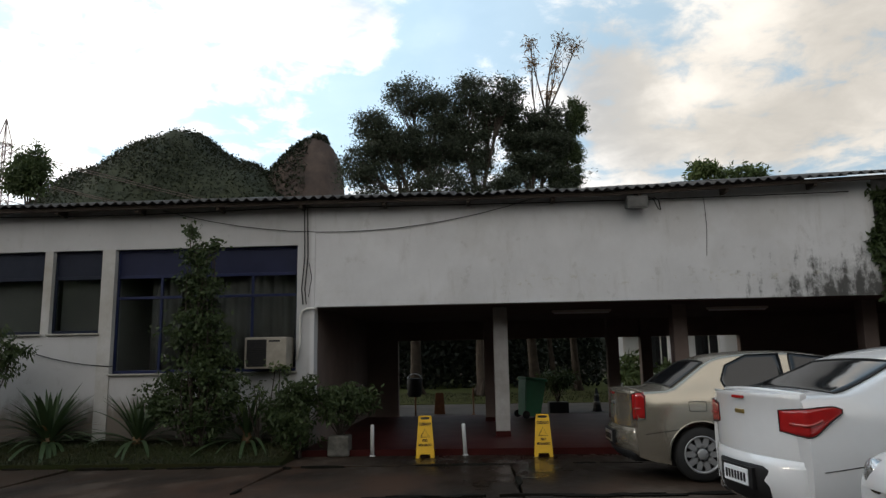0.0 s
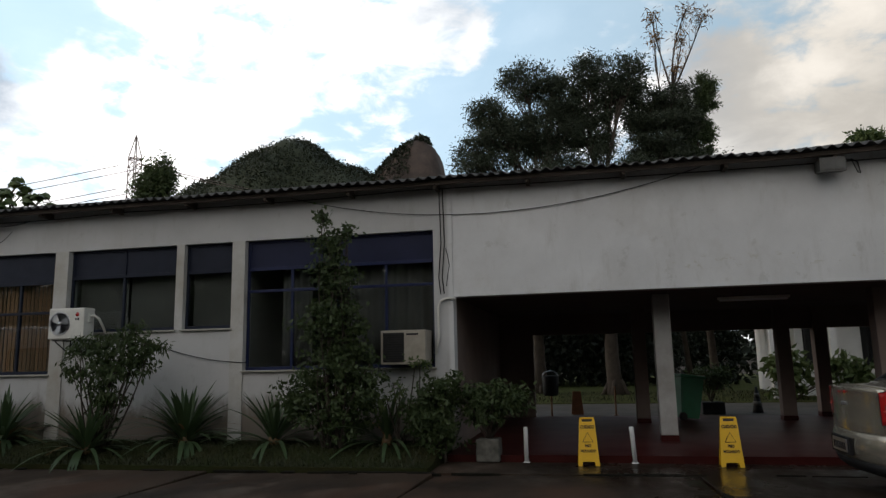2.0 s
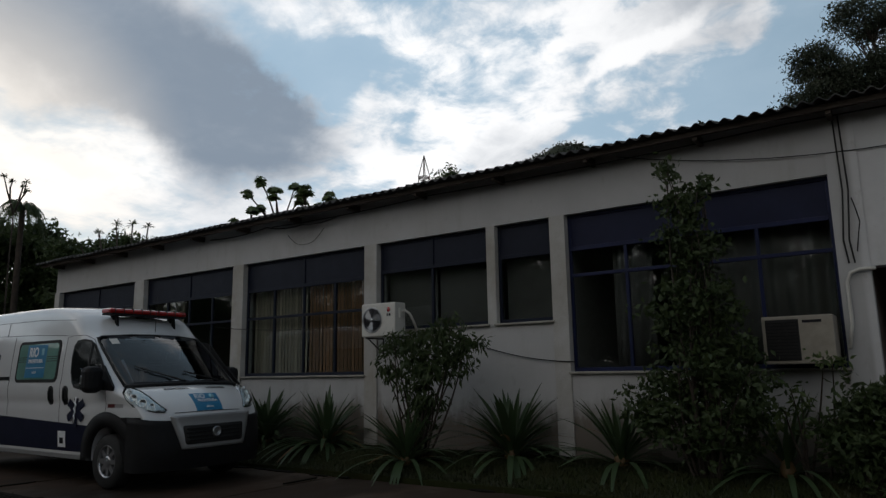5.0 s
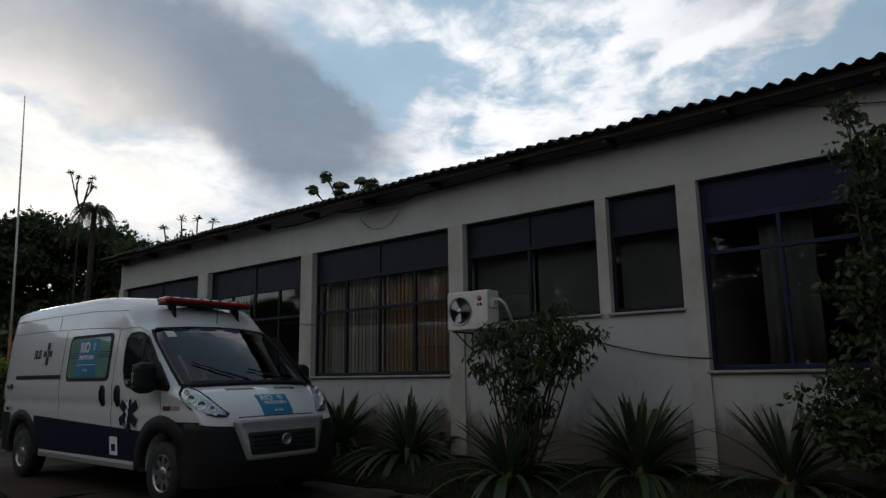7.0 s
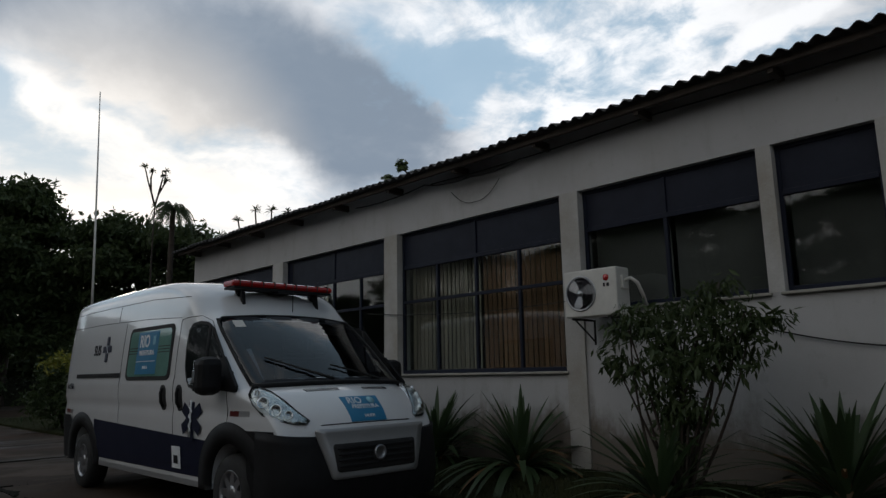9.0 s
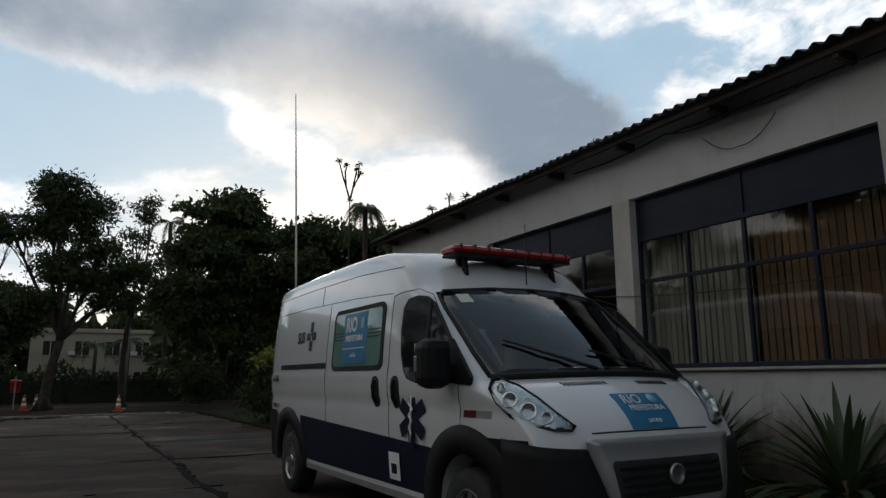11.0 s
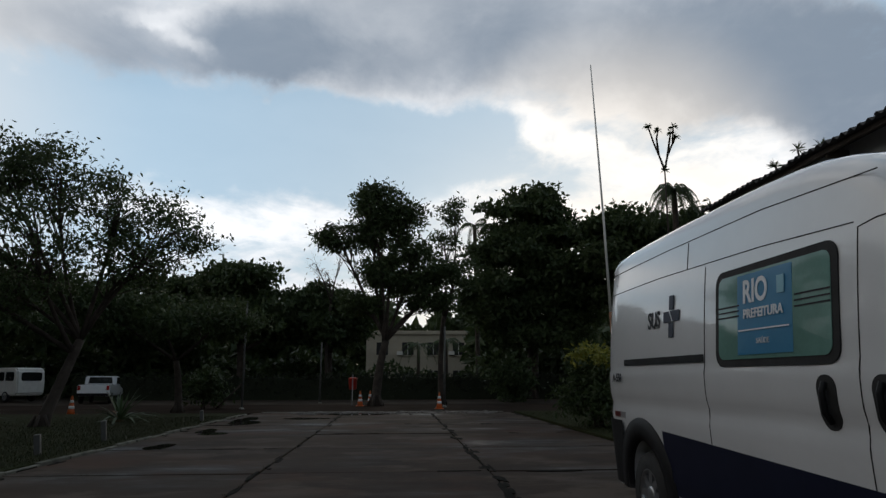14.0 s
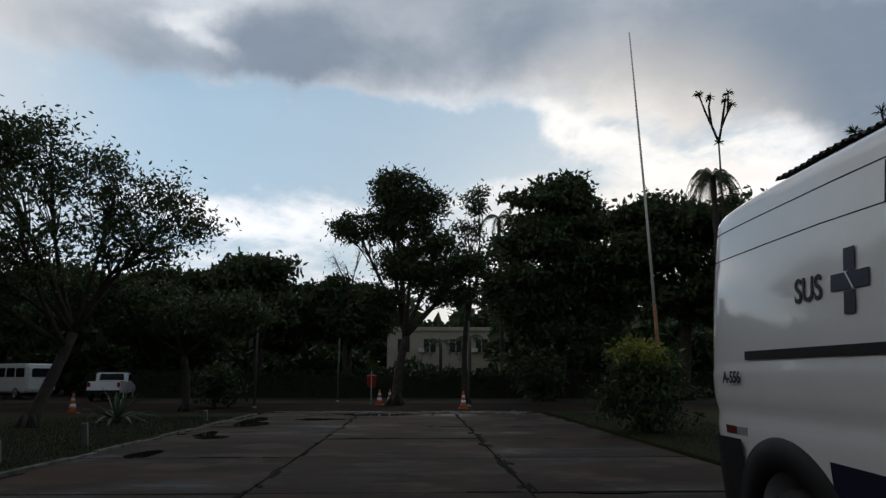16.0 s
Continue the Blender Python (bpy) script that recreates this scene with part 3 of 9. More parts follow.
x, i = WEST - 0.35, 0
while x < EAST + 0.3:
    sheet = part("roof_sheet", corrugated(x, min(x + 1.062, EAST + 0.4)), ROOFING, roof)
    sheet.location.z = 0.012 * (i % 2) + 0.01 * noise.noise((i * 0.7, 0, 0))
    sheet.location.y = 0.03 * noise.noise((i * 1.3, 4, 0))
    x, i = x + 1.0, i + 1
bm = bmesh.new()
prism(bm, [(WEST - 0.2, EAVE_Z - 0.09), (2.2, EAVE_Z - 0.09), (EAST + 0.3, EAVE_Z - 0.09 + lift(EAST + 0.3)), (EAST + 0.3, EAVE_Z - 0.02 + lift(EAST + 0.3)), (2.2, EAVE_Z - 0.02), (WEST - 0.2, EAVE_Z - 0.02)], "y", EAVE_Y + 0.12, EAVE_Y + 0.18)
part("eave_batten", bm, RAFTER, roof)
x = WEST + 0.3
while x < EAST:
    boxpart("rafter", RAFTER, roof, x, x + 0.06, EAVE_Y + 0.15, WALL_Y + 0.1, EAVE_Z - 0.14 + lift(x), EAVE_Z - 0.03 + lift(x))
    x += 1.55


# ---- vehicles ----
def curve_at(table, x):
    """A smooth height read from [(x, value)]."""
    if x <= table[0][0]:
        return table[0][1]
    for i in range(len(table) - 1):
        (x0, a), (x1, b) = table[i], table[i + 1]
        if x <= x1:
            f = (x - x0) / (x1 - x0)
            before = table[max(i - 1, 0)]
            after = table[min(i + 2, len(table) - 1)]
            m0 = (b - before[1]) / (x1 - before[0]) * (x1 - x0)
            m1 = (after[1] - a) / (after[0] - x0) * (x1 - x0)
            lim = 3 * abs(b - a)
            m0, m1 = max(-lim, min(lim, m0)), max(-lim, min(lim, m1))
            return (2 * f**3 - 3 * f**2 + 1) * a + (f**3 - 2 * f**2 + f) * m0 + (3 * f**2 - 2 * f**3) * b + (f**3 - f**2) * m1
    return table[-1][1]


class Hull:
    """A car body: a top line over its length, a half width over length and height, rounded shoulders and a bowed nose.
    u runs from the nose to the tail; the nose points to +x and lies at x = 0."""

    def __init__(self, top, half, radius, low, bow, steps=10):
        self.top, self.half, self.radius, self.low, self.bow, self.steps = top, half, radius, low, bow, steps

    def place(self, u, y, z, hw):
        return Vector((-(u - self.bow(u) * (1 - min(1.0, (y / hw) ** 2))), y, z))

    def side(self, u, z, s=-1, off=0.0):
        hw = self.half(u, z)
        return Vector((-u, s * (hw + off), z))

    def over(self, u, f, off=0.0):
        """A point on the upper skin; f runs from -1 to 1 across."""
        zt, r = self.top(u), self.radius(u)
        hw = self.half(u, zt - r)
        y = f * (hw - r * 0.6)
        e = 0.01
        slope = (self.top(u + e) - self.top(u - e)) / (2 * e)
        n = Vector((slope, 0, 1)).normalized()
        return self.place(u, y, zt - 0.03 * f * f * (hw > 0), hw) + n * off

    def ring(self, u):
        zt, r = self.top(u), self.radius(u)
        low = self.low(u)
        z1 = max(zt - r, low + 0.02)
        hw = self.half(u, z1)
        pts = [(self.half(u, low + (z1 - low) * k / self.steps), low + (z1 - low) * k / self.steps) for k in range(self.steps + 1)]
        for k in range(1, 6):
            a = radians(90 * k / 5)
            pts.append((hw - r * (1 - math.cos(a)) * 1.0, z1 + (zt - 0.03 - z1) * math.sin(a)))
        edge = pts[-1][0]
        for k in range(1, 6):
            y = edge * (1 - k / 5)
            pts.append((y, zt - 0.03 * (y / edge) ** 2))
        full = [(-y, z) for y, z in pts] + [(y, z) for y, z in pts[-2::-1]]
        return [self.place(u, y, z, hw) for y, z in full]

    def mesh(self, us):
        bm = bmesh.new()
        rings = [[bm.verts.new(p) for p in self.ring(u)] for u in us]
        n = len(rings[0])
        for a, b in zip(rings, rings[1:]):
            for k in range(n - 1):
                bm.faces.new((a[k], a[k + 1], b[k + 1], b[k]))
            bm.faces.new((a[n - 1], a[0], b[0], b[n - 1]))
        bm.faces.new(rings[0])
        bm.faces.new(rings[-1][::-1])
        bmesh.ops.recalc_face_normals(bm, faces=bm.faces[:])
        return bm

    def skin(self, outline, s=-1, off=0.006, deep=0.012, rings=4, upper=False):
        """A thin panel that follows the body; outline in (u, z) on a side or (u, f) on the upper skin."""
        bm = bmesh.new()
        cu = sum(p[0] for p in outline) / len(outline)
        cv = sum(p[1] for p in outline) / len(outline)
        at = (lambda u, v, o: self.over(u, v, o)) if upper else (lambda u, v, o: self.side(u, v, s, o))
        layers = [[bm.verts.new(at(u, v, off - deep)) for u, v in outline]]
        for k in range(rings):
            f = 1 - k / rings
            layers.append([bm.verts.new(at(cu + (u - cu) * f, cv + (v - cv) * f, off)) for u, v in outline])
        n = len(outline)
        for a, b in zip(layers, layers[1:]):
            for i in range(n):
                bm.faces.new((a[i], a[(i + 1) % n], b[(i + 1) % n], b[i]))
        c = bm.verts.new(at(cu, cv, off))
        for i in range(n):
            bm.faces.new((layers[-1][i], layers[-1][(i + 1) % n], c))
        bmesh.ops.recalc_face_normals(bm, faces=bm.faces[:])
        return bm

    def line(self, pts, w=0.004, s=-1, off=0.001, upper=False):
        """A thin seam or bead along points on the body."""
        bm = bmesh.new()
        fine = []
        for (u0, v0), (u1, v1) in zip(pts, pts[1:]):
            steps = max(2, int(math.hypot(u1 - u0, v1 - v0) / 0.06))
            fine += [(u0 + (u1 - u0) * k / steps, v0 + (v1 - v0) * k / steps) for k in range(steps)]
        fine.append(pts[-1])
        tube(bm, [self.over(u, v, off) if upper else self.side(u, v, s, off) for u, v in fine], w, 6)
        return bm


def cut(bm, material, cutters, name):
    """The body with its wheel wells cut out (cutters: round bars across)."""
    ob = new(name, mesh_of(name, bm, material, True))
    knives = []
    for x, z, r, w in cutters:
        k = bmesh.new()
        rod(k, (x, -w, z), (x, w, z), r, seg=40)
        knife = new("knife", mesh_of("knife", k, material))
        mod = ob.modifiers.new("cut", "BOOLEAN")
        mod.operation, mod.object, mod.solver = "DIFFERENCE", knife, "EXACT"
        knives.append(knife)
    bpy.context.view_layer.update()
    got = bpy.data.meshes.new_from_object(ob.evaluated_get(bpy.context.evaluated_depsgraph_get()))
    ob.modifiers.clear()
    ob.data = got
    for knife in knives:
        bpy.data.objects.remove(knife)
    got.set_sharp_from_angle(angle=radians(38))
    return ob


def wheel(parent, x, y, r, w, s, spokes, cap, rim_r=0.66, holes=False):
    """A wheel at the hub (x, y, r); s: the side that it faces."""
    tb = bmesh.new()
    lathe(tb, [(r * rim_r, -w / 2), (r * 0.93, -w / 2), (r, -w * 0.32), (r, w * 0.32), (r * 0.93, w / 2), (r * rim_r, w / 2), (r * rim_r, -w / 2)], 36, axis="y", cap=False)
    tyre = part("tyre", tb, RUBBER, parent, "worn black tyre", smooth=False)
    tyre.location = (x, y, r)
    rb = bmesh.new()
    face = s * w * 0.40
    lathe(rb, [(r * rim_r * 1.01, face - s * 0.03), (r * rim_r * 1.01, face + s * 0.02), (r * rim_r * 0.94, face + s * 0.022), (r * rim_r * 0.88, face - s * 0.005), (r * rim_r * 0.90, face - s * 0.03)], 36, axis="y", cap=False)
    lathe(rb, [(r * 0.22, face - s * 0.03), (r * 0.21, face + s * 0.006), (r * 0.15, face + s * 0.016), (0.005, face + s * 0.02)], 24, axis="y")
    for k in range(spokes):
        a = 2 * math.pi * k / spokes
        d = Vector((math.cos(a), 0, math.sin(a)))
        side = Vector((-d.z, 0, d.x))
        out = [(d * r * 0.15 + side * 0.040), (d * r * 0.15 - side * 0.040), (d * r * rim_r * 0.92 - side * 0.027), (d * r * rim_r * 0.92 + side * 0.027)]
        lo = [rb.verts.new(p + Vector((0, face - s * 0.03, 0))) for p in out]
        hi = [rb.verts.new(p + Vector((0, face + s * 0.006, 0))) for p in out]
        rb.faces.new(hi)
        for i in range(4):
            rb.faces.new((lo[i], lo[(i + 1) % 4], hi[(i + 1) % 4], hi[i]))
    bmesh.ops.recalc_face_normals(rb, faces=rb.faces[:])
    rim = part("rim", rb, cap, tyre, "grey wheel trim")
    db = bmesh.new()
    rod(db, (0, face - s * 0.06, 0), (0, face - s * 0.035, 0), r * rim_r * 0.97, seg=28)
    part("brake_disc", db, RUBBER, tyre, "dark brake behind the rim")
    return tyre


def text_mesh(body, size, material, name, parent, m, label, squeeze=1.0, depth=0.0015, bold=0.0):
    cu = bpy.data.curves.new(name, "FONT")
    cu.body, cu.size, cu.align_x, cu.align_y, cu.extrude = body, size, "CENTER", "CENTER", depth
    cu.offset = bold
    tmp = new("letters", cu)
    bpy.context.view_layer.update()
    me = bpy.data.meshes.new_from_object(tmp.evaluated_get(bpy.context.evaluated_depsgraph_get()))
    bpy.data.objects.remove(tmp)
    me.materials.clear()
    me.materials.append(material)
    ob = new(name, me)
    ob.parent = parent
    ob.matrix_local = m @ Matrix.Diagonal((squeeze, 1, 1, 1))
    return tagged(ob, label)


def frame_on(right, up, at):
    """A pose whose x runs along right and y along up."""
    right = Vector(right).normalized()
    n = right.cross(Vector(up)).normalized()
    up = n.cross(right)
    m = Matrix((right, up, n)).transposed().to_4x4()
    m.translation = at
    return m


# the ambulance van
VAN_TOP = [(0.22, 0.70), (0.236, 0.86), (0.27, 0.95), (0.34, 1.055), (0.44, 1.145), (0.55, 1.215), (0.68, 1.275), (0.85, 1.335), (1.294, 1.72), (1.688, 2.04), (1.822, 2.13), (2.05, 2.345), (2.3, 2.465), (2.7, 2.535), (3.5, 2.56), (5.2, 2.55), (5.75, 2.525), (5.92, 2.47), (5.995, 2.37)]


def van_half(u, z):
    if z < 1.3:
        w = 1.025 - 0.065 * max(0.0, (1.22 - z) / 0.9) ** 1.25
    else:
        w = 1.025 - 0.085 * ((z - 1.3) / 1.0) ** 1.6
    # the lower panel stands proud below the crease, over a soft hollow
    ledge = min(1.0, max(0.0, (1.385 - z) / 0.03))
    w += 0.010 * ledge - 0.016 * math.exp(-((z - 1.09) / 0.055) ** 2) - 0.004 * ledge * min(1.0, max(0.0, (1.36 - z) / 0.2))
    nose = max(0.0, (1.05 - u) / 1.05)
    w -= 0.20 * nose**2.2
    if 0.7 < u < 2.0 and z > 1.3:
        w -= 0.05 * (z - 1.3) * min(1.0, (2.0 - u) / 0.7)
    return w - 0.10 * max(0.0, (u - 5.7) / 0.3) ** 2.2 - 0.03 * max(0.0, (u - 5.0) / 1.0) ** 2


VAN = Hull(lambda u: curve_at(VAN_TOP, u), van_half,
           lambda u: curve_at([(0.2, 0.06), (0.94, 0.09), (1.7, 0.13), (2.4, 0.17), (6, 0.17)], u),
           lambda u: curve_at([(0.2, 0.55), (0.5, 0.55), (0.7, 0.34), (6, 0.34)], u),
           lambda u: curve_at([(0.2, 0.15), (0.5, 0.20), (0.97, 0.32), (1.85, 0.20), (2.6, 0.05), (3.2, 0.0)], u), 48)


def build_van():
    van = thing("ambulance_van", "white high-roof ambulance van with a navy lower band", "van")
    us = [0.22, 0.235, 0.25, 0.28, 0.31, 0.36, 0.45, 0.55, 0.62, 0.70, 0.78, 0.85] + [0.85 + 0.84 * k / 12 for k in range(1, 13)] + [1.74, 1.79, 1.86, 1.95, 2.05, 2.2, 2.35, 2.55, 2.8] + [3.1 + 0.25 * k for k in range(11)] + [5.72, 5.8, 5.87, 5.92, 5.96, 5.985, 5.995]
    bm = VAN.mesh(us)
    # the windscreen opening
    gone = [f for f in bm.faces if 1.37 < f.calc_center_median().z < 2.0 and abs(f.calc_center_median().y) < 0.80 and f.normal.z > 0.3 and f.normal.x > 0.2]
    bmesh.ops.delete(bm, geom=gone, context="FACES")
    body = cut(bm, VAN_WHITE, [(-0.948, 0.37, 0.43, 1.4), (-4.983, 0.37, 0.43, 1.4)], "body")
    body.parent = van

    def side_skin(name, outline, material, off, label="", both=True, parent=None):
        ob = part(name, VAN.skin(outline, -1, off), material, parent or van, label, smooth=False)
        if both:
            part(name, VAN.skin(outline, 1, off), material, parent or van, label)
        return ob

    # navy band along the flank, cut to the wheel arches
    def flank_band(u0, u1, z0, z1, s, off=0.004):
        bm = bmesh.new()
        grid = [[bm.verts.new(VAN.side(u0 + (u1 - u0) * i / 30, z0 + (z1(u0 + (u1 - u0) * i / 30) - z0) * j / 6, s, off)) for j in range(7)] for i in range(31)]
        for a, b in zip(grid, grid[1:]):
            for j in range(6):
                bm.faces.new((a[j], a[j + 1], b[j + 1], b[j]))
        bmesh.ops.recalc_face_normals(bm, faces=bm.faces[:])
        return bm
    for s in (-1, 1):
        part("navy_band", flank_band(1.42, 4.53, 0.44, lambda u: 0.80 + 0.034 * (u - 1.4), s), VAN_BLUE, van, "navy blue vinyl band", smooth=True)
        part("lower_moulding", flank_band(1.40, 4.55, 0.53, lambda u: 0.60, s, 0.012), VAN_BLUE, van, "dark rubbing strip", smooth=True)
        part("sill", flank_band(1.38, 4.56, 0.345, lambda u: 0.40, s, 0.006), SILVER_TRIM, van, "grey door sill", smooth=True)
    # rear bumper and the wrap-round front bumper
    for s in (-1, 1):
        part("rear_bumper", flank_band(5.42, 5.985, 0.36, lambda u: 0.935, s, 0.02), BLACK_PLASTIC, van, "black plastic rear bumper corner", smooth=True)
        for c, wide in ((0.948, 0.625), (4.983, 0.615)):
            ring = bmesh.new()
            rows = []
            for k in range(33):
                a = radians(-10 + 200 * k / 32)
                rows.append([ring.verts.new(VAN.side(c + q * math.cos(a), max(0.34, 0.37 + q * math.sin(a)), s, o)) for q, o in ((0.425, -0.03), (0.43, 0.016), (0.50, 0.026), (wide - 0.012, 0.020), (wide, -0.004))])
            for r0, r1 in zip(rows, rows[1:]):
                for j in range(4):
                    ring.faces.new((r0[j], r0[j + 1], r1[j + 1], r1[j]))
            bmesh.ops.recalc_face_normals(ring, faces=ring.faces[:])
            part("wheel_arch_trim", ring, BLACK_PLASTIC, van, "black plastic wheel arch trim", smooth=True)
    # front end
    fb = bmesh.new()
    n, m = 28, 8
    grid = []
    for i in range(n + 1):
        f = -1 + 2 * i / n
        row = []
        for j in range(m + 1):
            z = 0.24 + (0.93 - 0.07 * (1 - f * f) - 0.24) * j / m
            bulge = 0.05 * math.sin(math.pi * min(1, (j + 1) / m)) - 0.10 * max(0, 0.3 - j / m)
            a = f * radians(90)
            x = -0.52 + (0.45 + bulge) * max(0.0, math.cos(a)) ** 0.5
            y = 0.985 * math.copysign(abs(math.sin(a)) ** 0.80, f)
            row.append(fb.verts.new((x - 0.0, y, z)))
        grid.append(row)
    for a, b in zip(grid, grid[1:]):
        for j in range(m):
            fb.faces.new((a[j], a[j + 1], b[j + 1], b[j])).smooth = True
    for i in range(n):
        fb.faces.new((grid[i][m], grid[i + 1][m], fb.verts.new((-0.52, grid[i + 1][m].co.y * 0.9, 0.88)), fb.verts.new((-0.52, grid[i][m].co.y * 0.9, 0.88))))
    bmesh.ops.recalc_face_normals(fb, faces=fb.faces[:])
    bumper = part("front_bumper", fb, BLACK_PLASTIC, van, "deep black plastic front bumper")
    for s in (-1, 1):
        part("bumper_wing", flank_band(0.30, 0.66, 0.36, lambda u: 0.925, s, 0.012), BLACK_PLASTIC, van, "black bumper end by the wheel arch", smooth=True)

    def nose_panel(y0, y1, z0, z1, off, r=0.05, taper=0.0):
        """A panel that follows the bowed nose."""
        bm = bmesh.new()
        out = rounded(y0, y1, z0, z1, r, 4)
        long = []
        for (a0, b0), (a1, b1) in zip(out, out[1:] + out[:1]):
            n_ = max(1, int(math.hypot(a1 - a0, b1 - b0) / 0.05))
            long += [(a0 + (a1 - a0) * k / n_, b0 + (b1 - b0) * k / n_) for k in range(n_)]
        out = [(y * (1 - taper * (z1 - z) / (z1 - z0)), z) for y, z in long]
        cy, cz = (y0 + y1) / 2, (z0 + z1) / 2
        def at(y, z, o):
            fy = max(-1, min(1, y / 0.985))
            a = math.asin(abs(fy) ** (1 / 0.80))
            lean = 0.05 * math.sin(math.pi * min(1, (z - 0.15) / 0.69)) - 0.02
            return Vector((-0.52 + (0.45 + lean) * math.cos(a) ** 0.5 + o, y, z))
        layers = [[bm.verts.new(at(y, z, off - 0.03)) for y, z in out]]
        for k in range(6):
            f = 1 - k / 6
            layers.append([bm.verts.new(at(cy + (y - cy) * f, cz + (z - cz) * f, off)) for y, z in out])
        for a, b in zip(layers, layers[1:]):
            for i in range(len(out)):
                bm.faces.new((a[i], a[(i + 1) % len(out)], b[(i + 1) % len(out)], b[i])).smooth = True
        bm.faces.new(layers[-1])
        bmesh.ops.recalc_face_normals(bm, faces=bm.faces[:])
        return bm, at
    bm, at = nose_panel(-0.64, 0.64, 0.50, 0.935, 0.045, 0.03, 0.24)
    part("grille_surround", bm, SILVER_TRIM, van, "silver painted grille surround")
    bm, _ = nose_panel(-0.48, 0.48, 0.56, 0.80, 0.053, 0.03, 0.06)
    grille = part("grille", bm, RUBBER, van, "black grille opening")
    for k in range(4):
        bm, _ = nose_panel(-0.44, 0.44, 0.60 + 0.05 * k, 0.618 + 0.05 * k, 0.068, 0.008)
        part("grille_slat", bm, BLACK_PLASTIC, grille, "black grille slat")
    bm = bmesh.new()
    lathe(bm, [(0.068, 0.0), (0.068, 0.02), (0.055, 0.026), (0.048, 0.016), (0.004, 0.018)], 28, at=tuple(at(0, 0.70, 0.068)), axis="x")
    part("badge", bm, STEEL, grille, "round metal badge")
    bm = bmesh.new()
    box(bm, -0.03, 0.02, -0.22, 0.22, 0.40, 0.50, 0.01)
    plate = part("plate_recess", bm, BLACK_PLASTIC, van)
    plate.location.x = -0.07

    # windscreen: dark border, glass, dashboard, wipers
    ws = [(0.86, -0.91), (0.85, -0.5), (0.85, 0.0), (0.85, 0.5), (0.86, 0.91), (1.08, 0.93), (1.294, 0.945), (1.484, 0.95), (1.625, 0.94), (1.688, 0.88), (1.70, 0.45), (1.70, 0.0), (1.70, -0.45), (1.688, -0.88), (1.625, -0.94), (1.484, -0.95), (1.294, -0.945), (1.08, -0.93)]
    glass = part("windscreen", VAN.skin(ws, off=0.008, deep=0.012, rings=10, upper=True), TINTED, van, "dark windscreen reflecting the sky", smooth=True)
    border = bmesh.new()
    fine_ws = []
    for (u0, f0), (u1, f1) in zip(ws, ws[1:] + ws[:1]):
        fine_ws += [(u0 + (u1 - u0) * k / 4, f0 + (f1 - f0) * k / 4) for k in range(4)]
    ring_rows = [[border.verts.new(VAN.over(1.27 + (u - 1.27) * g, f * g, 0.0055)) for u, f in fine_ws] for g in (1.0, 0.96, 0.91, 0.86)]
    for ra, rb_ in zip(ring_rows, ring_rows[1:]):
        for i in range(len(fine_ws)):
            border.faces.new((ra[i], ra[(i + 1) % len(fine_ws)], rb_[(i + 1) % len(fine_ws)], rb_[i])).smooth = True
    part("glass_border", border, LETTER_BLACK, glass, "black printed border of the glass")
    seal = bmesh.new()
    tube(seal, [VAN.over(u, f, 0.006) for u, f in ws + ws[:1]], 0.016, 6)
    part("seal", seal, RUBBER, glass, "black rubber seal")
    wb = bmesh.new()
    steps = [VAN.over(0.838, -0.92 + 1.84 * k / 20, 0.012) for k in range(21)]
    tube(wb, steps, 0.028, 6)
    part("cowl", wb, BLACK_PLASTIC, glass, "black cowl at the foot of the windscreen")
    for a, b in (((0.87, -0.12), (1.137, -0.70)), ((0.87, 0.52), (1.037, -0.06))):
        wp = bmesh.new()
        tube(wp, [VAN.over(a[0] + (b[0] - a[0]) * k / 8, a[1] + (b[1] - a[1]) * k / 8, 0.03) for k in range(9)], [0.016, 0.015, 0.014, 0.012, 0.011, 0.010, 0.010, 0.009, 0.009], 6)
        part("wiper", wp, RUBBER, glass, "black wiper arm")
    cab = bmesh.new()
    box(cab, -2.2, -0.80, -0.76, 0.76, 0.6, 1.29, 0.04)
    part("dashboard", cab, CABIN, van, "dark dashboard")
    for s in (-1, 1):
        sp = bmesh.new()
        prism(sp, [(-2.2, 1.1), (-1.0, 1.1), (-1.08, 1.40), (-1.55, 1.75), (-1.75, 1.88), (-2.2, 1.92)], "y", s * 0.80 - 0.01, s * 0.80 + 0.01)
        part("door_lining", sp, CABIN, van, "dark door lining")
    hl = bmesh.new()
    prism(hl, [(-1.52, 1.90), (-2.22, 2.02), (-2.22, 2.06), (-1.52, 1.94)], "y", -0.84, 0.84)
    part("headlining", hl, CABIN, van, "dark headlining")
    bk = bmesh.new()
    box(bk, -2.25, -2.2, -0.9, 0.9, 0.6, 2.2)
    part("bulkhead", bk, CABIN, van, "dark bulkhead behind the seats")
    for y in (-0.48, 0.28, 0.62):
        st = bmesh.new()
        box(st, -2.0, -1.85, y - 0.22, y + 0.22, 1.1, 1.62, 0.06)
        box(st, -1.98, -1.88, y - 0.12, y + 0.12, 1.66, 1.84, 0.04)
        part("seat", st, CABIN, van, "dark cab seat")
    for y, w in ((-0.52, 0.24), (-0.12, 0.26), (0.34, 0.30)):
        pb = bmesh.new()
        prism(pb, [(-0.86, 1.295), (-1.12, 1.36), (-1.12, 1.363), (-0.86, 1.298)], "y", y - w / 2, y + w / 2)
        part("paper", pb, LETTER_WHITE, van, "sheet of paper on the dashboard")
    sticker = part("sticker", VAN.skin([(1.54, -0.80), (1.54, -0.69), (1.635, -0.69), (1.635, -0.80)], off=0.011, deep=0.002, upper=True), OFF_WHITE, glass, "small paper sticker")

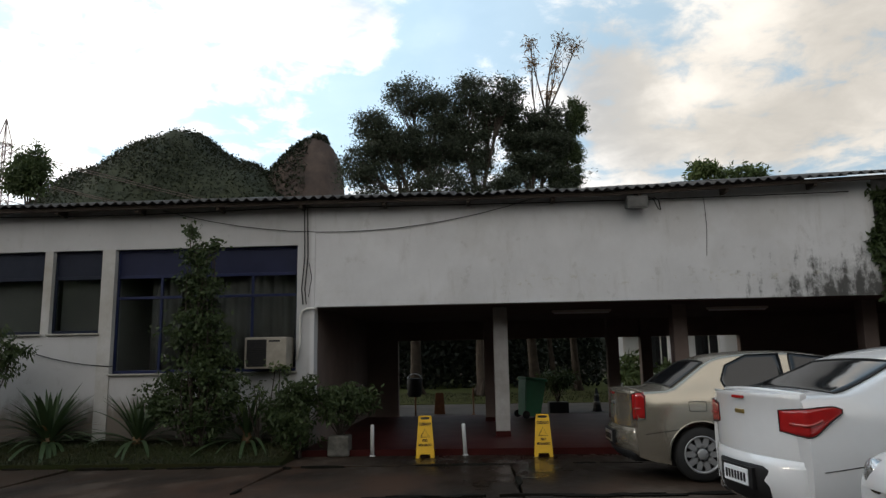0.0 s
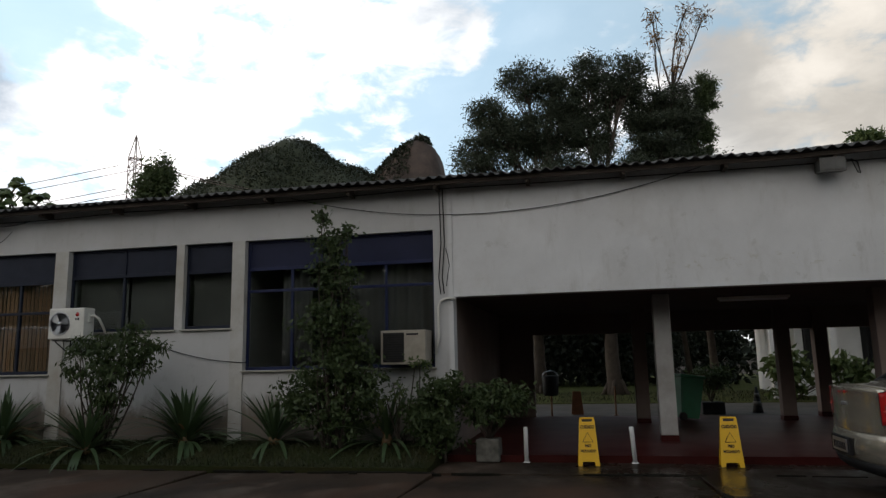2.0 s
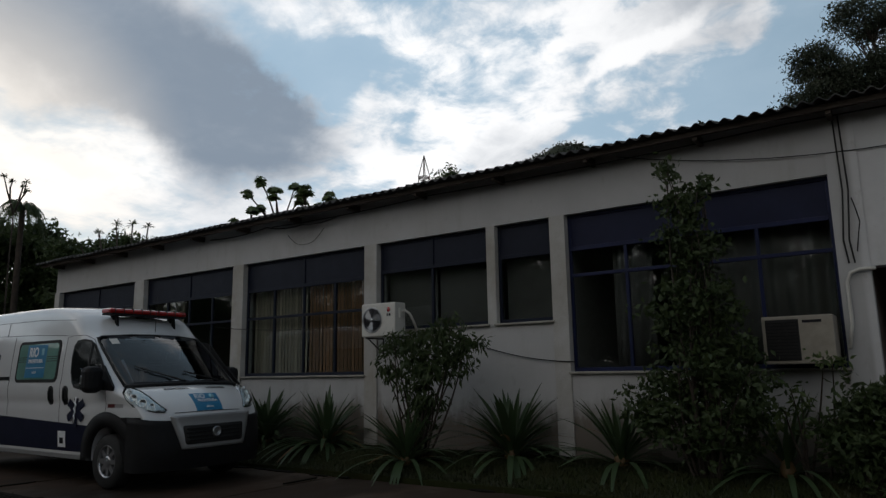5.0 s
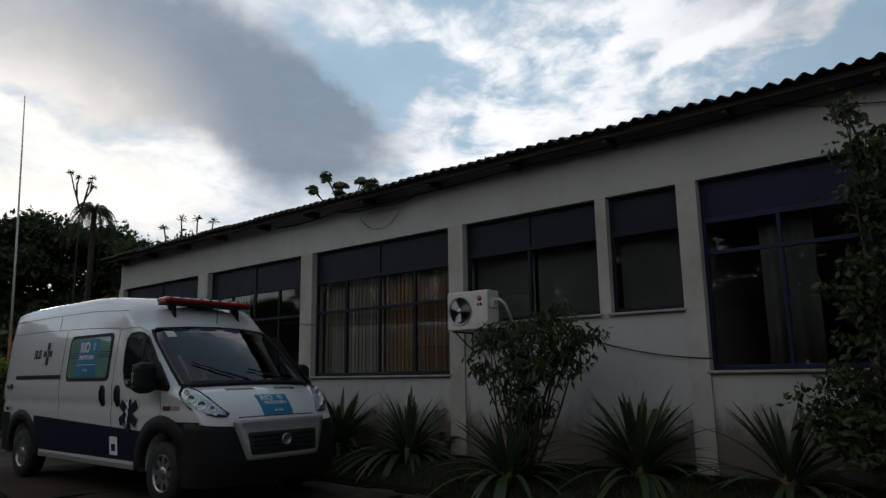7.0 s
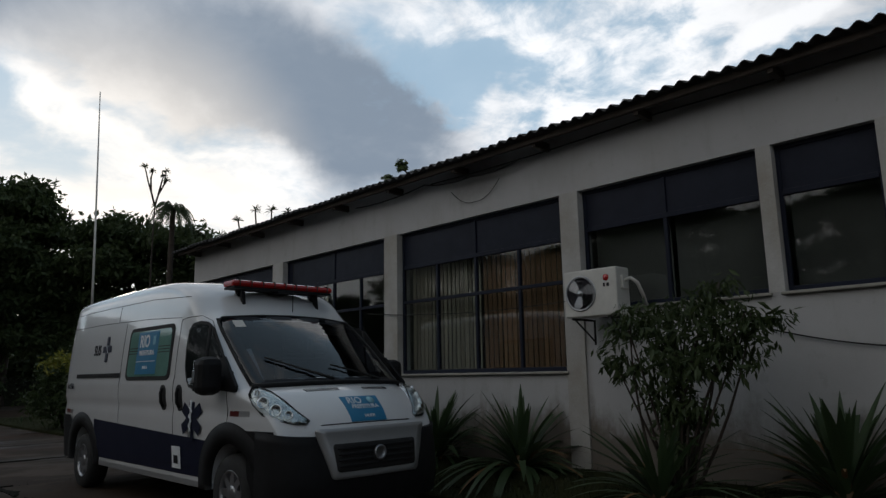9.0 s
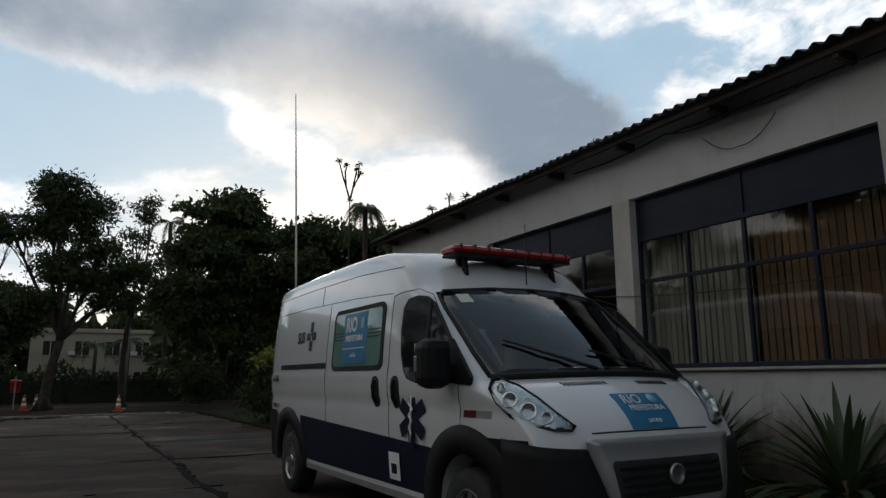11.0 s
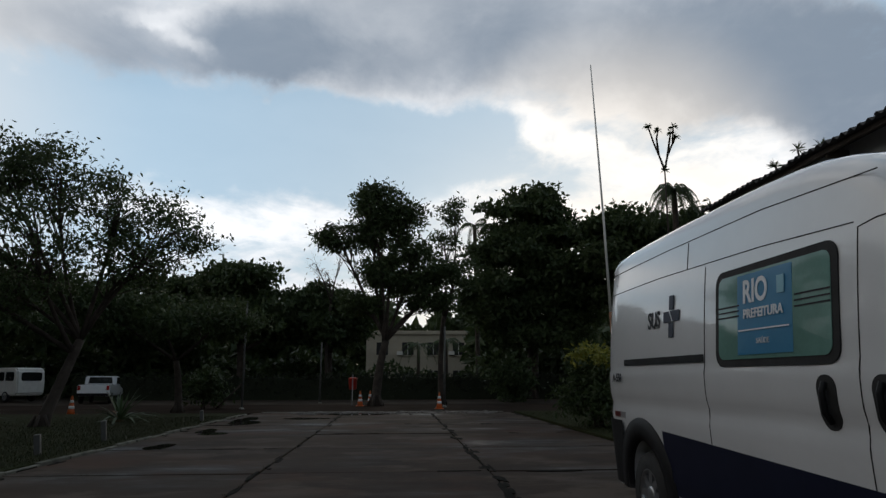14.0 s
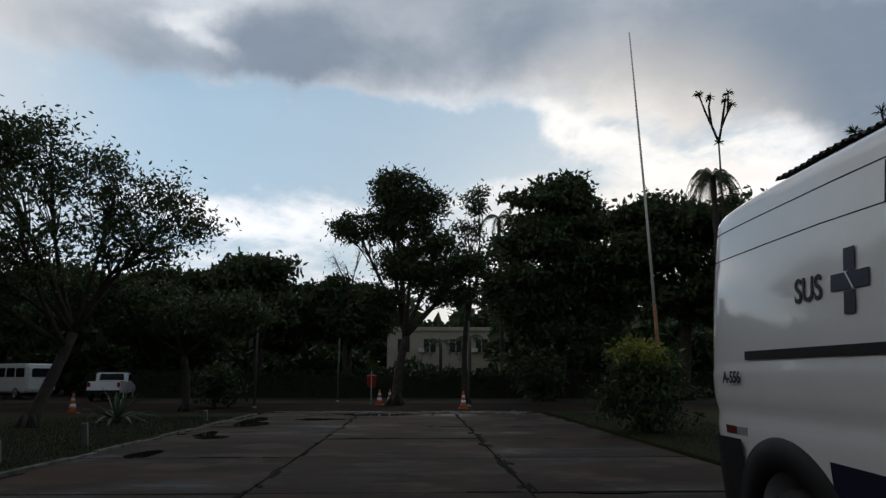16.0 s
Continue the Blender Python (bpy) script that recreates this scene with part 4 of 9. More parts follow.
    # side windows
    cab_win = [(1.02, 1.36), (1.02, 1.50), (1.25, 1.74), (1.42, 1.90), (1.55, 1.965), (1.70, 1.985), (1.86, 1.97), (1.925, 1.90), (1.94, 1.72), (1.92, 1.52), (1.86, 1.38), (1.78, 1.31), (1.66, 1.285), (1.45, 1.29), (1.2, 1.31)]
    def shrink(o, f):
        cu = sum(p[0] for p in o) / len(o)
        cv = sum(p[1] for p in o) / len(o)
        return [(cu + (u - cu) * f, cv + (v - cv) * f) for u, v in o]
    for s in (-1, 1):
        w = part("cab_window", VAN.skin(cab_win, s, 0.004), RUBBER, van, "cab side window in a black seal")
        part("pane", VAN.skin(shrink(cab_win, 0.92), s, 0.008, 0.003), DARK_GLASS, w, "dark side glass")
        bar = bmesh.new()
        tube(bar, [VAN.side(1.46, 1.31, s, 0.008), VAN.side(1.47, 1.92, s, 0.008)], 0.018, 6)
        part("window_bar", bar, RUBBER, w, "black quarterlight bar")
    sw = rounded(2.27, 3.52, 1.385, 2.0, 0.09)
    for s in (-1, 1):
        w = part("side_window", VAN.skin(sw, s, 0.010, rings=6), RUBBER, van, "sliding-door window in a thick black seal")
        part("pane", VAN.skin(rounded(2.32, 3.47, 1.43, 1.955, 0.06), s, 0.014, 0.003, rings=6), GREEN_GLASS, w, "greenish frosted glass")
        for k in range(3):
            for a, b in ((2.32, 2.62), (3.2, 3.47)):
                part("stripe", VAN.skin([(a, 1.69 + 0.032 * k), (b, 1.69 + 0.032 * k), (b, 1.699 + 0.032 * k), (a, 1.699 + 0.032 * k)], s, 0.016, 0.002, 1), LETTER_BLACK, w, "thin dark stripe")
        if s < 0:
            st = part("poster", VAN.skin([(2.64, 1.455), (3.22, 1.455), (3.22, 1.94), (2.64, 1.94)], s, 0.018, 0.002), TEAL, w, "blue city sticker with white lettering")
            lean = VAN.side(2.9, 1.94, s) - VAN.side(2.9, 1.46, s)
            def on(u, z):
                return frame_on((1, 0, 0), lean, VAN.side(u, z, s, 0.021))
            text_mesh("RIO", 0.195, LETTER_WHITE, "lettering", w, on(3.01, 1.825), "white letters", 0.85, 0.0015, 0.005)
            text_mesh("PREFEITURA", 0.078, LETTER_WHITE, "lettering", w, on(2.93, 1.695), "white letters", 1.0, 0.0015, 0.002)
            text_mesh("SAÚDE", 0.045, LETTER_WHITE, "lettering", w, on(2.93, 1.53), "white letters")
            crest = bmesh.new()
            box(crest, -0.035, 0.035, -0.05, 0.05, 0, 0.002)
            c = part("crest", crest, mat_crest, w, "pale crest, plain shape")
            c.matrix_local = on(2.74, 1.835)
            rule = bmesh.new()
            box(rule, -0.27, 0.27, -0.004, 0.004, 0, 0.002)
            c = part("rule", rule, LETTER_WHITE, w, "thin white line")
            c.matrix_local = on(2.93, 1.60)

    def on_side(u, z, off=0.006):
        return frame_on((1, 0, 0), VAN.side(u, z + 0.1) - VAN.side(u, z - 0.1), VAN.side(u, z, -1, off))
    # cross emblem and lettering on the rear flank
    text_mesh("SUS", 0.185, LETTER_BLACK, "lettering", van, on_side(4.60, 1.775), "dark letters on the flank", 0.85, 0.0015, 0.003)
    cross = bmesh.new()
    for x0, x1, z0, z1 in ((-0.042, 0.042, 0.05, 0.162), (-0.042, 0.042, -0.162, -0.05), (-0.145, 0.145, -0.042, 0.042)):
        box(cross, x0, x1, z0, z1, 0, 0.003)
    c = part("cross_emblem", cross, VAN_BLUE, van, "navy cross emblem")
    c.matrix_local = on_side(4.25, 1.785)
    slash = bmesh.new()
    box(slash, -0.004, 0.004, -0.055, 0.055, 0.003, 0.005)
    sl = part("slash", slash, LETTER_WHITE, van, "thin white line across the emblem")
    sl.matrix_local = on_side(4.25, 1.785) @ pose(0, 0, 0, 0, 0, 35)
    text_mesh("A-556", 0.105, LETTER_BLACK, "lettering", van, on_side(5.47, 1.315, 0.016), "small black letters and numbers", 0.9, 0.0015, 0.002)
    # six-armed star with a rod on the cab door
    star = bmesh.new()
    for k in range(3):
        a = radians(60 * k)
        d, e = Vector((math.sin(a), math.cos(a), 0)), Vector((math.cos(a), -math.sin(a), 0))
        q = [d * 0.225 + e * 0.055, d * 0.225 - e * 0.055, -d * 0.225 - e * 0.055, -d * 0.225 + e * 0.055]
        lo = [star.verts.new(p + Vector((0, 0, 0.0006 * k))) for p in q]
        hi = [star.verts.new(p + Vector((0, 0, 0.003 + 0.0006 * k))) for p in q]
        star.faces.new(hi)
        for i in range(4):
            star.faces.new((lo[i], lo[(i + 1) % 4], hi[(i + 1) % 4], hi[i]))
    bmesh.ops.recalc_face_normals(star, faces=star.faces[:])
    c = part("star_emblem", star, VAN_BLUE, van, "navy six-armed medical star")
    c.matrix_local = on_side(1.70, 1.0)
    snake = bmesh.new()
    tube(snake, [(0, -0.18, 0.006), (0, 0.18, 0.006)], 0.008, 6)
    tube(snake, [(0.028 * math.sin(k * 0.75) * (0.5 + k / 28), -0.14 + 0.27 * k / 24, 0.010) for k in range(25)], 0.0075, 6)
    c2 = part("rod_emblem", snake, LETTER_WHITE, van, "white rod with a coil")
    c2.matrix_local = on_side(1.70, 1.0, 0.013)
    lab = bmesh.new()
    box(lab, -0.10, 0.10, -0.11, 0.11, 0, 0.003)
    box(lab, -0.04, 0.05, -0.06, 0.02, 0.003, 0.005)
    c = part("flap_label", lab, LETTER_WHITE, van, "white label by the fuel flap")
    c.matrix_local = on_side(2.05, 0.60, 0.016)
    inner = bmesh.new()
    box(inner, -0.045, 0.05, -0.06, 0.02, 0.0, 0.003)
    ci = part("label_print", inner, LETTER_BLACK, van, "dark print on the label")
    ci.matrix_local = on_side(2.05, 0.60, 0.022)

    # seams, rail, handles
    seams = [[(2.16, 0.45), (2.15, 1.3), (2.13, 2.02)], [(3.70, 0.45), (3.70, 2.08)], [(0.98, 0.85), (0.97, 1.3), (1.16, 1.62), (1.46, 1.97), (1.7, 2.04), (2.0, 2.04), (2.13, 2.02)],
             [(2.16, 2.05), (3.0, 2.09), (4.5, 2.12), (5.93, 2.115)], [(2.0, 2.27), (3.0, 2.32), (4.4, 2.325), (5.9, 2.31)], [(4.0, 2.11), (4.0, 2.31)]]
    for s in (-1, 1):
        for q in seams:
            part("seam", VAN.line(q, 0.0032, s), RUBBER, van, "panel gap")
    rail = bmesh.new()
    for a, b, h, o in ((3.70, 5.40, 0.030, 0.010),):
        rail = flank_band(a, b - 0.10, 1.425, lambda u: 1.478, -1, 0.010)
    part("door_rail", rail, BLACK_PLASTIC, van, "black sliding-door rail")
    for u, z in ((2.40, 1.20), (2.00, 1.20)):
        hb = part("door_handle", VAN.skin(rounded(u - 0.075, u + 0.075, z - 0.135, z + 0.135, 0.07), -1, 0.006), RUBBER, van, "black recessed door handle")
        gb = bmesh.new()
        tube(gb, [VAN.side(u, z - 0.10, -1, 0.01), VAN.side(u, z - 0.05, -1, 0.03), VAN.side(u, z + 0.05, -1, 0.03), VAN.side(u, z + 0.10, -1, 0.01)], 0.016, 6)
        part("grip", gb, BLACK_PLASTIC, hb, "black grip")
    for u0, u1, m_ in ((0.62, 0.78, SILVER_TRIM), (0.78, 0.93, DARK_RED)):
        part("side_marker", VAN.skin([(u0, 1.045), (u1, 1.045), (u1, 1.095), (u0, 1.095)], -1, 0.004, 0.004, 1), m_, van, "reflective side marker")
    for u0, u1, m_ in ((5.36, 5.50, SILVER_TRIM), (5.50, 5.66, DARK_RED)):
        part("side_marker", VAN.skin([(u0, 0.96), (u1, 0.96), (u1, 1.01), (u0, 1.01)], -1, 0.004, 0.004, 1), m_, van, "reflective side marker")
    # mirrors
    for s in (-1, 1):
        mb = bmesh.new()
        box(mb, -1.16, -0.94, s * 1.19 - 0.115, s * 1.19 + 0.115, 1.24, 1.595, 0.075)
        mirror = part("mirror", mb, BLACK_PLASTIC, van, "tall black door mirror", smooth=False)
        ab = bmesh.new()
        tube(ab, [(-1.10, s * 0.99, 1.36), (-1.06, s * 1.12, 1.38)], 0.06, 8)
        box(ab, -1.32, -0.98, s * 0.985 - 0.035, s * 0.985 + 0.035, 1.28, 1.46, 0.02)
        part("mirror_arm", ab, BLACK_PLASTIC, mirror, "black mirror arm")
        part("mirror_base", VAN.skin([(1.30, 1.29), (0.82, 1.265), (0.80, 1.32), (0.98, 1.49), (1.10, 1.60), (1.30, 1.55)], s, 0.014, 0.03), BLACK_PLASTIC, van, "black triangular mirror base on the door")
        if s > 0:
            mirror.location = (-0.10, -0.07, -0.02)
        gb = bmesh.new()
        box(gb, -1.168, -1.160, s * 1.19 - 0.09, s * 1.19 + 0.09, 1.28, 1.56, 0.003)
        part("mirror_glass", gb, CHROME, mirror, "mirror glass")
        ib = bmesh.new()
        box(ib, -1.125, -1.085, s * 1.303 - 0.006, s * 1.303 + 0.006, 1.36, 1.47, 0.005)
        part("indicator", ib, STEEL, mirror, "clear side indicator")
    # headlamps: clear cover over bright bowls, set into the nose corner
    rim = [(0.68, 0.875, 1.315), (0.55, 0.81, 1.265), (0.42, 0.745, 1.18), (0.31, 0.69, 1.09), (0.215, 0.615, 1.005), (0.20, 0.66, 0.98), (0.24, 0.765, 0.985), (0.33, 0.88, 1.01), (0.45, 0.955, 1.06), (0.57, 0.985, 1.15), (0.66, 0.98, 1.24), (0.70, 0.93, 1.30)]
    for s in (-1, 1):
        edge = [Vector((-u, s * y, z)) for u, y, z in rim]
        mid = sum(edge, Vector()) / len(edge)
        out = Vector((0.66, s * 0.66, 0.36)).normalized()
        def dome(lift, deep):
            bm = bmesh.new()
            rows = [[bm.verts.new(p - out * deep) for p in edge]]
            for f, o in ((1.0, 0.012), (0.8, 0.5), (0.5, 0.85), (0.2, 1.0)):
                rows.append([bm.verts.new(mid.lerp(p, f) + out * (lift * o)) for p in edge])
            for a, b in zip(rows, rows[1:]):
                for i in range(len(edge)):
                    bm.faces.new((a[i], a[(i + 1) % len(edge)], b[(i + 1) % len(edge)], b[i])).smooth = True
            bm.faces.new(rows[-1])
            bmesh.ops.recalc_face_normals(bm, faces=bm.faces[:])
            return bm
        base = part("headlamp", dome(0.045, 0.06), CHROME_DULL, van, "large clear headlamp with round reflectors")
        for u, y, z, r in ((0.51, 0.91, 1.155, 0.052), (0.395, 0.85, 1.085, 0.058), (0.315, 0.765, 1.045, 0.040), (0.60, 0.915, 1.235, 0.030)):
            lb = bmesh.new()
            lathe(lb, [(r, -0.02), (r * 1.02, 0.018), (r * 0.93, 0.020), (r * 0.72, 0.006), (r * 0.40, -0.006), (r * 0.12, -0.012), (0.003, -0.013)], 24)
            ob = part("reflector", lb, CHROME, base, "round chrome reflector")
            side = Vector((0, 0, 1)).cross(out).normalized()
            ob.matrix_local = frame_on(side, out.cross(side), Vector((-u, s * y, z)) + out * 0.034)
        part("lens", dome(0.085, 0.01), CLEAR_LENS, base, "clear lens", smooth=True)
        lb = bmesh.new()
        tube(lb, [p + out * 0.006 for p in edge + edge[:1]], 0.005, 6)
        part("lamp_seal", lb, RUBBER, base, "dark lamp gap")
    # bonnet gap, vents, sticker
    part("seam", VAN.line([(0.282, -0.60), (0.28, 0.0), (0.282, 0.60)], 0.005, upper=True), RUBBER, van, "bonnet gap")
    for c0 in (-0.33, 0.33):
        for k in range(13):
            y = c0 - 0.17 + 0.34 * k / 12
            part("vent_slot", VAN.line([(0.655, y), (0.715, y - 0.012)], 0.006, upper=True, off=-0.001), RUBBER, van, "bonnet vent slot")
    pu0, pu1, pf0, pf1 = 0.285, 0.52, -0.24, 0.23
    part("poster", VAN.skin([(pu0 + (pu1 - pu0) * a, pf0 + (pf1 - pf0) * b) for a, b in ([(0, k / 8) for k in range(8)] + [(k / 6, 1) for k in range(6)] + [(1, 1 - k / 8) for k in range(8)] + [(1 - k / 6, 0) for k in range(6)])], off=0.006, deep=0.008, rings=8, upper=True), TEAL, van, "blue city sticker on the bonnet")
    def on_hood(u, f):
        return frame_on(VAN.over(u, f + 0.05) - VAN.over(u, f - 0.05), VAN.over(u + 0.03, f) - VAN.over(u - 0.03, f), VAN.over(u, f, 0.0125))
    text_mesh("RIO", 0.12, LETTER_WHITE, "lettering", van, on_hood(0.452, -0.105), "white letters", 0.85)
    text_mesh("PREFEITURA", 0.068, LETTER_WHITE, "lettering", van, on_hood(0.385, -0.005), "white letters", 0.85)
    text_mesh("SAÚDE", 0.040, LETTER_WHITE, "lettering", van, on_hood(0.312, 0.0), "white letters")
    cb = bmesh.new()
    lathe(cb, [(0.045, 0), (0.045, 0.002), (0.002, 0.0022)], 16)
    c = part("crest", cb, mat_crest, van, "pale crest, plain shape")
    c.matrix_local = on_hood(0.455, 0.11)
    # warning light bar on four feet, aerial
    bar = bmesh.new()
    box(bar, -1.93, -1.67, -0.64, 0.66, 2.375, 2.45, 0.035)
    lb = part("light_bar", bar, RED_LENS, van, "long red warning light bar")
    rb = bmesh.new()
    box(rb, -1.92, -1.68, -0.62, 0.64, 2.353, 2.377, 0.008)
    part("bar_base", rb, BLACK_PLASTIC, lb, "black base of the light bar")
    for k in range(9):
        vb = bmesh.new()
        y = -0.56 + 1.14 * k / 8
        box(vb, -1.935, -1.665, y - 0.004, y + 0.004, 2.385, 2.455)
        part("divider", vb, RUBBER, lb, "dark divider")
    mb = bmesh.new()
    box(mb, -1.95, -1.65, -0.10, 0.10, 2.33, 2.355, 0.008)
    part("speaker", mb, BLACK_PLASTIC, lb, "black siren speaker")
    for x, y in ((-1.80, -0.46), (-1.90, -0.46), (-1.80, 0.49), (-1.90, 0.49)):
        fb2 = bmesh.new()
        z = VAN.top(-x - 0.06) - 0.045
        prism(fb2, [(x - 0.03, 2.37), (x + 0.03, 2.37), (x + 0.03, 2.31), (x + 0.085, z), (x + 0.035, z), (x - 0.02, 2.29)], "y", y - 0.018, y + 0.018)
        part("foot", fb2, BLACK_PLASTIC, lb, "black bracket")
    ae = bmesh.new()
    z = VAN.top(1.72)
    lathe(ae, [(0.022, z - 0.02), (0.018, z + 0.02), (0.006, z + 0.05), (0.003, z + 0.62), (0.002, z + 0.63)], 8, at=(-1.60, 0.06, -0.02))
    part("aerial", ae, RUBBER, van, "thin black aerial")
    for x in (-0.948, -4.983):
        for s in (-1, 1):
            wheel(van, x, s * 0.862, 0.35, 0.23, s, 8, STEEL, 0.60)
    ub = bmesh.new()
    box(ub, -5.9, -0.5, -0.80, 0.80, 0.30, 0.36)
    part("underbody", ub, RUBBER, van, "dark underbody")
    van.matrix_world = pose(-10.88, 9.15, 0.0, 0, 0, 0.6) @ Matrix.Diagonal((1.013, 1, 1, 1))
    return van


DARK_GLASS = mat("dark_glass", (0.012, 0.014, 0.016), 0.06, var=0.1, bump=0.0, spec=0.6)
GREEN_GLASS = mat("frosted_green_glass", (0.17, 0.32, 0.28), 0.06, var=0.3, scale=1.5, bump=0.0)
CHROME_DULL = mat("lamp_bowl", (0.72, 0.73, 0.74), 0.16, 1.0, var=0.25, scale=16, fine=22, bump=0.9)
mat_crest = mat("pale_crest", (0.25, 0.50, 0.60), 0.5, var=0.1, bump=0.0)
build_van()


# ---- saloon cars ----
CLEAR_DULL = mat("pale_lens", (0.36, 0.06, 0.05), 0.2, var=0.1, bump=0.0, coat=0.4)


def saloon(label, paint, length, width, top, belt, axles, wheel_r, nose, glass_u, doors, cap, tail, spokes, round_lamps=False, name="car"):
    """A three-box car. top: its height along the centre; belt: the height of the sill of its windows; nose: its pose."""
    car = thing(name, label, "car")
    W = width / 2

    def half(u, z):
        w = W * (0.955 + 0.045 * math.sin(math.pi * min(1.0, max(0.0, (z - 0.15) / 0.9))))
        if z > belt:
            w -= (z - belt) * 0.42 + 0.02
        nose_in = max(0.0, (0.75 - u) / 0.75)
        tail_in = max(0.0, (u - (length - 0.65)) / 0.65)
        return w - 0.17 * nose_in**2.4 - 0.13 * tail_in**2.2

    hull = Hull(lambda u: curve_at(top, u), half, lambda u: 0.07, lambda u: curve_at([(0, 0.26), (0.4, 0.19), (length - 0.5, 0.2), (length, 0.32)], u),
                lambda u: 0.16 * max(0.0, 1 - u / 1.2) - 0.14 * max(0.0, 1 - (length - u) / 0.9) + 0.06 * math.sin(math.pi * min(1, max(0, (u - 0.9) / 2.5))))
    us = [0.16, 0.18, 0.22, 0.3, 0.42, 0.6, 0.8, 1.0] + [1.0 + (length - 2.0) * k / 26 for k in range(1, 27)] + [length - 1.0 + 0.1 * k for k in range(1, 8)] + [length - 0.22, length - 0.17, length - 0.145]
    body = cut(hull.mesh(us), paint, [(-a, wheel_r, wheel_r + 0.06, 1.3) for a in axles], "body")
    body.parent = car
    g0, g1, h0, h1 = glass_u
    front = [(g0, -0.9), (g0, 0.0), (g0, 0.9), (g1, 0.86), (g1, 0.0), (g1, -0.86)]
    rear = [(h0, -0.86), (h0, 0.0), (h0, 0.86), (h1, 0.9), (h1, 0.0), (h1, -0.9)]
    for nm, o in (("windscreen", front), ("rear_window", rear)):
        fine = []
        for (a, b), (c, d) in zip(o, o[1:] + o[:1]):
            fine += [(a + (c - a) * k / 4, b + (d - b) * k / 4) for k in range(4)]
        part(nm, hull.skin(fine, off=0.006, deep=0.008, rings=8, upper=True), DARK_GLASS, car, "dark tinted glass", smooth=True)
        part("seal", hull.line(fine + fine[:1], 0.008, off=0.006, upper=True), RUBBER, car, "black glass seal")
    for s in (-1, 1):
        for o in doors:
            part("side_window", hull.skin(o, s, 0.006, 0.01, 5), DARK_GLASS, car, "dark tinted side glass", smooth=True)
            part("seal", hull.line(o + o[:1], 0.006, s, 0.006), RUBBER, car, "black window seal")
        mid = doors[0][0][0] + 0.05
        for u in (doors[0][0][0] - 0.02, doors[1][0][0] - 0.03, 3.12):
            part("seam", hull.line([(u, 0.30), (u + 0.02, 0.6), (u + 0.01, belt)], 0.004, s), RUBBER, car, "door gap")
        part("side_moulding", hull.line([(0.95 + wheel_r, 0.52), (axles[1] - wheel_r - 0.1, 0.54)], 0.014, s, 0.004), paint, car, "rubbing strip")
        part("sill", hull.line([(axles[0] + wheel_r + 0.06, 0.22), (axles[1] - wheel_r - 0.06, 0.22)], 0.03, s, -0.01), paint, car, "door sill")
        for u in (1.85, 2.75):
            hb = bmesh.new()
            tube(hb, [hull.side(u - 0.09, 0.86, s, 0.005), hull.side(u - 0.05, 0.865, s, 0.028), hull.side(u + 0.05, 0.865, s, 0.028), hull.side(u + 0.09, 0.86, s, 0.005)], 0.014, 6)
            part("door_handle", hb, paint, car, "body-coloured door handle")
        mb = bmesh.new()
        p = hull.side(1.35, belt + 0.06, s, 0.10)
        box(mb, p.x - 0.07, p.x + 0.06, p.y - 0.10, p.y + 0.10, p.z - 0.06, p.z + 0.08, 0.035)
        part("door_mirror", mb, paint, car, "body-coloured door mirror")
        # tail lamp wrapping the corner
        u_in, y_in, span = tail
        low_z, high_z = span
        lamp = bmesh.new()
        path = [(-u, hull.half(u, 0.85) + 0.010) for u in [u_in + (length - 0.16 - u_in) * k / 8 for k in range(9)]]
        y_c = path[-1][1]
        path += [(-(length - 0.145 + 0.117 * (1 - min(1.0, (y / (W - 0.13)) ** 2))) - 0.010, y) for y in [y_c - 0.012 - (y_c - 0.012 - y_in) * k / 5 for k in range(6)]]
        edge_pts = [[], []]
        grid = []
        for i, (px, py) in enumerate(path):
            f = i / (len(path) - 1)
            z0, z1 = curve_at(low_z, f), curve_at(high_z, f)
            grid.append([lamp.verts.new((px, s * (py - 0.03 * max(0.0, (z0 + (z1 - z0) * j / 6) - 0.9) * 2), z0 + (z1 - z0) * j / 6)) for j in range(7)])
            edge_pts[0].append((px, s * py, z0))
            edge_pts[1].append((px, s * (py - 0.06 * max(0.0, z1 - 0.9)), z1))
        inner = [[lamp.verts.new(v.co + Vector((0.05, -s * 0.05, 0))) for v in row] for row in grid]
        for a, b in zip(grid, grid[1:]):
            for j in range(6):
                lamp.faces.new((a[j], a[j + 1], b[j + 1], b[j])).smooth = True
        for g2, k2 in ((grid, inner),):
            for i in range(len(path) - 1):
                lamp.faces.new((g2[i][0], g2[i + 1][0], k2[i + 1][0], k2[i][0]))
                lamp.faces.new((g2[i][6], g2[i + 1][6], k2[i + 1][6], k2[i][6]))
            for i in (0, -1):
                for j in range(6):
                    lamp.faces.new((g2[i][j], g2[i][j + 1], k2[i][j + 1], k2[i][j]))
        bmesh.ops.recalc_face_normals(lamp, faces=lamp.faces[:])
        mids = [(row[2].co + row[3].co) / 2 for row in grid]
        lens = part("tail_lamp", lamp, RED_LENS, car, "red tail lamp wrapping the corner")
        lb2 = bmesh.new()
        tube(lb2, edge_pts[0] + edge_pts[1][::-1] + edge_pts[0][:1], 0.005, 5)
        part("lamp_edge", lb2, RUBBER, lens, "dark lamp edge")
        sb2 = bmesh.new()
        tube(sb2, [m_ + Vector((-0.004, s * 0.004, 0)) for m_ in mids[5:13]], 0.010, 6)
        part("reversing_lens", sb2, CLEAR_DULL, lens, "pale lens strip in the lamp")
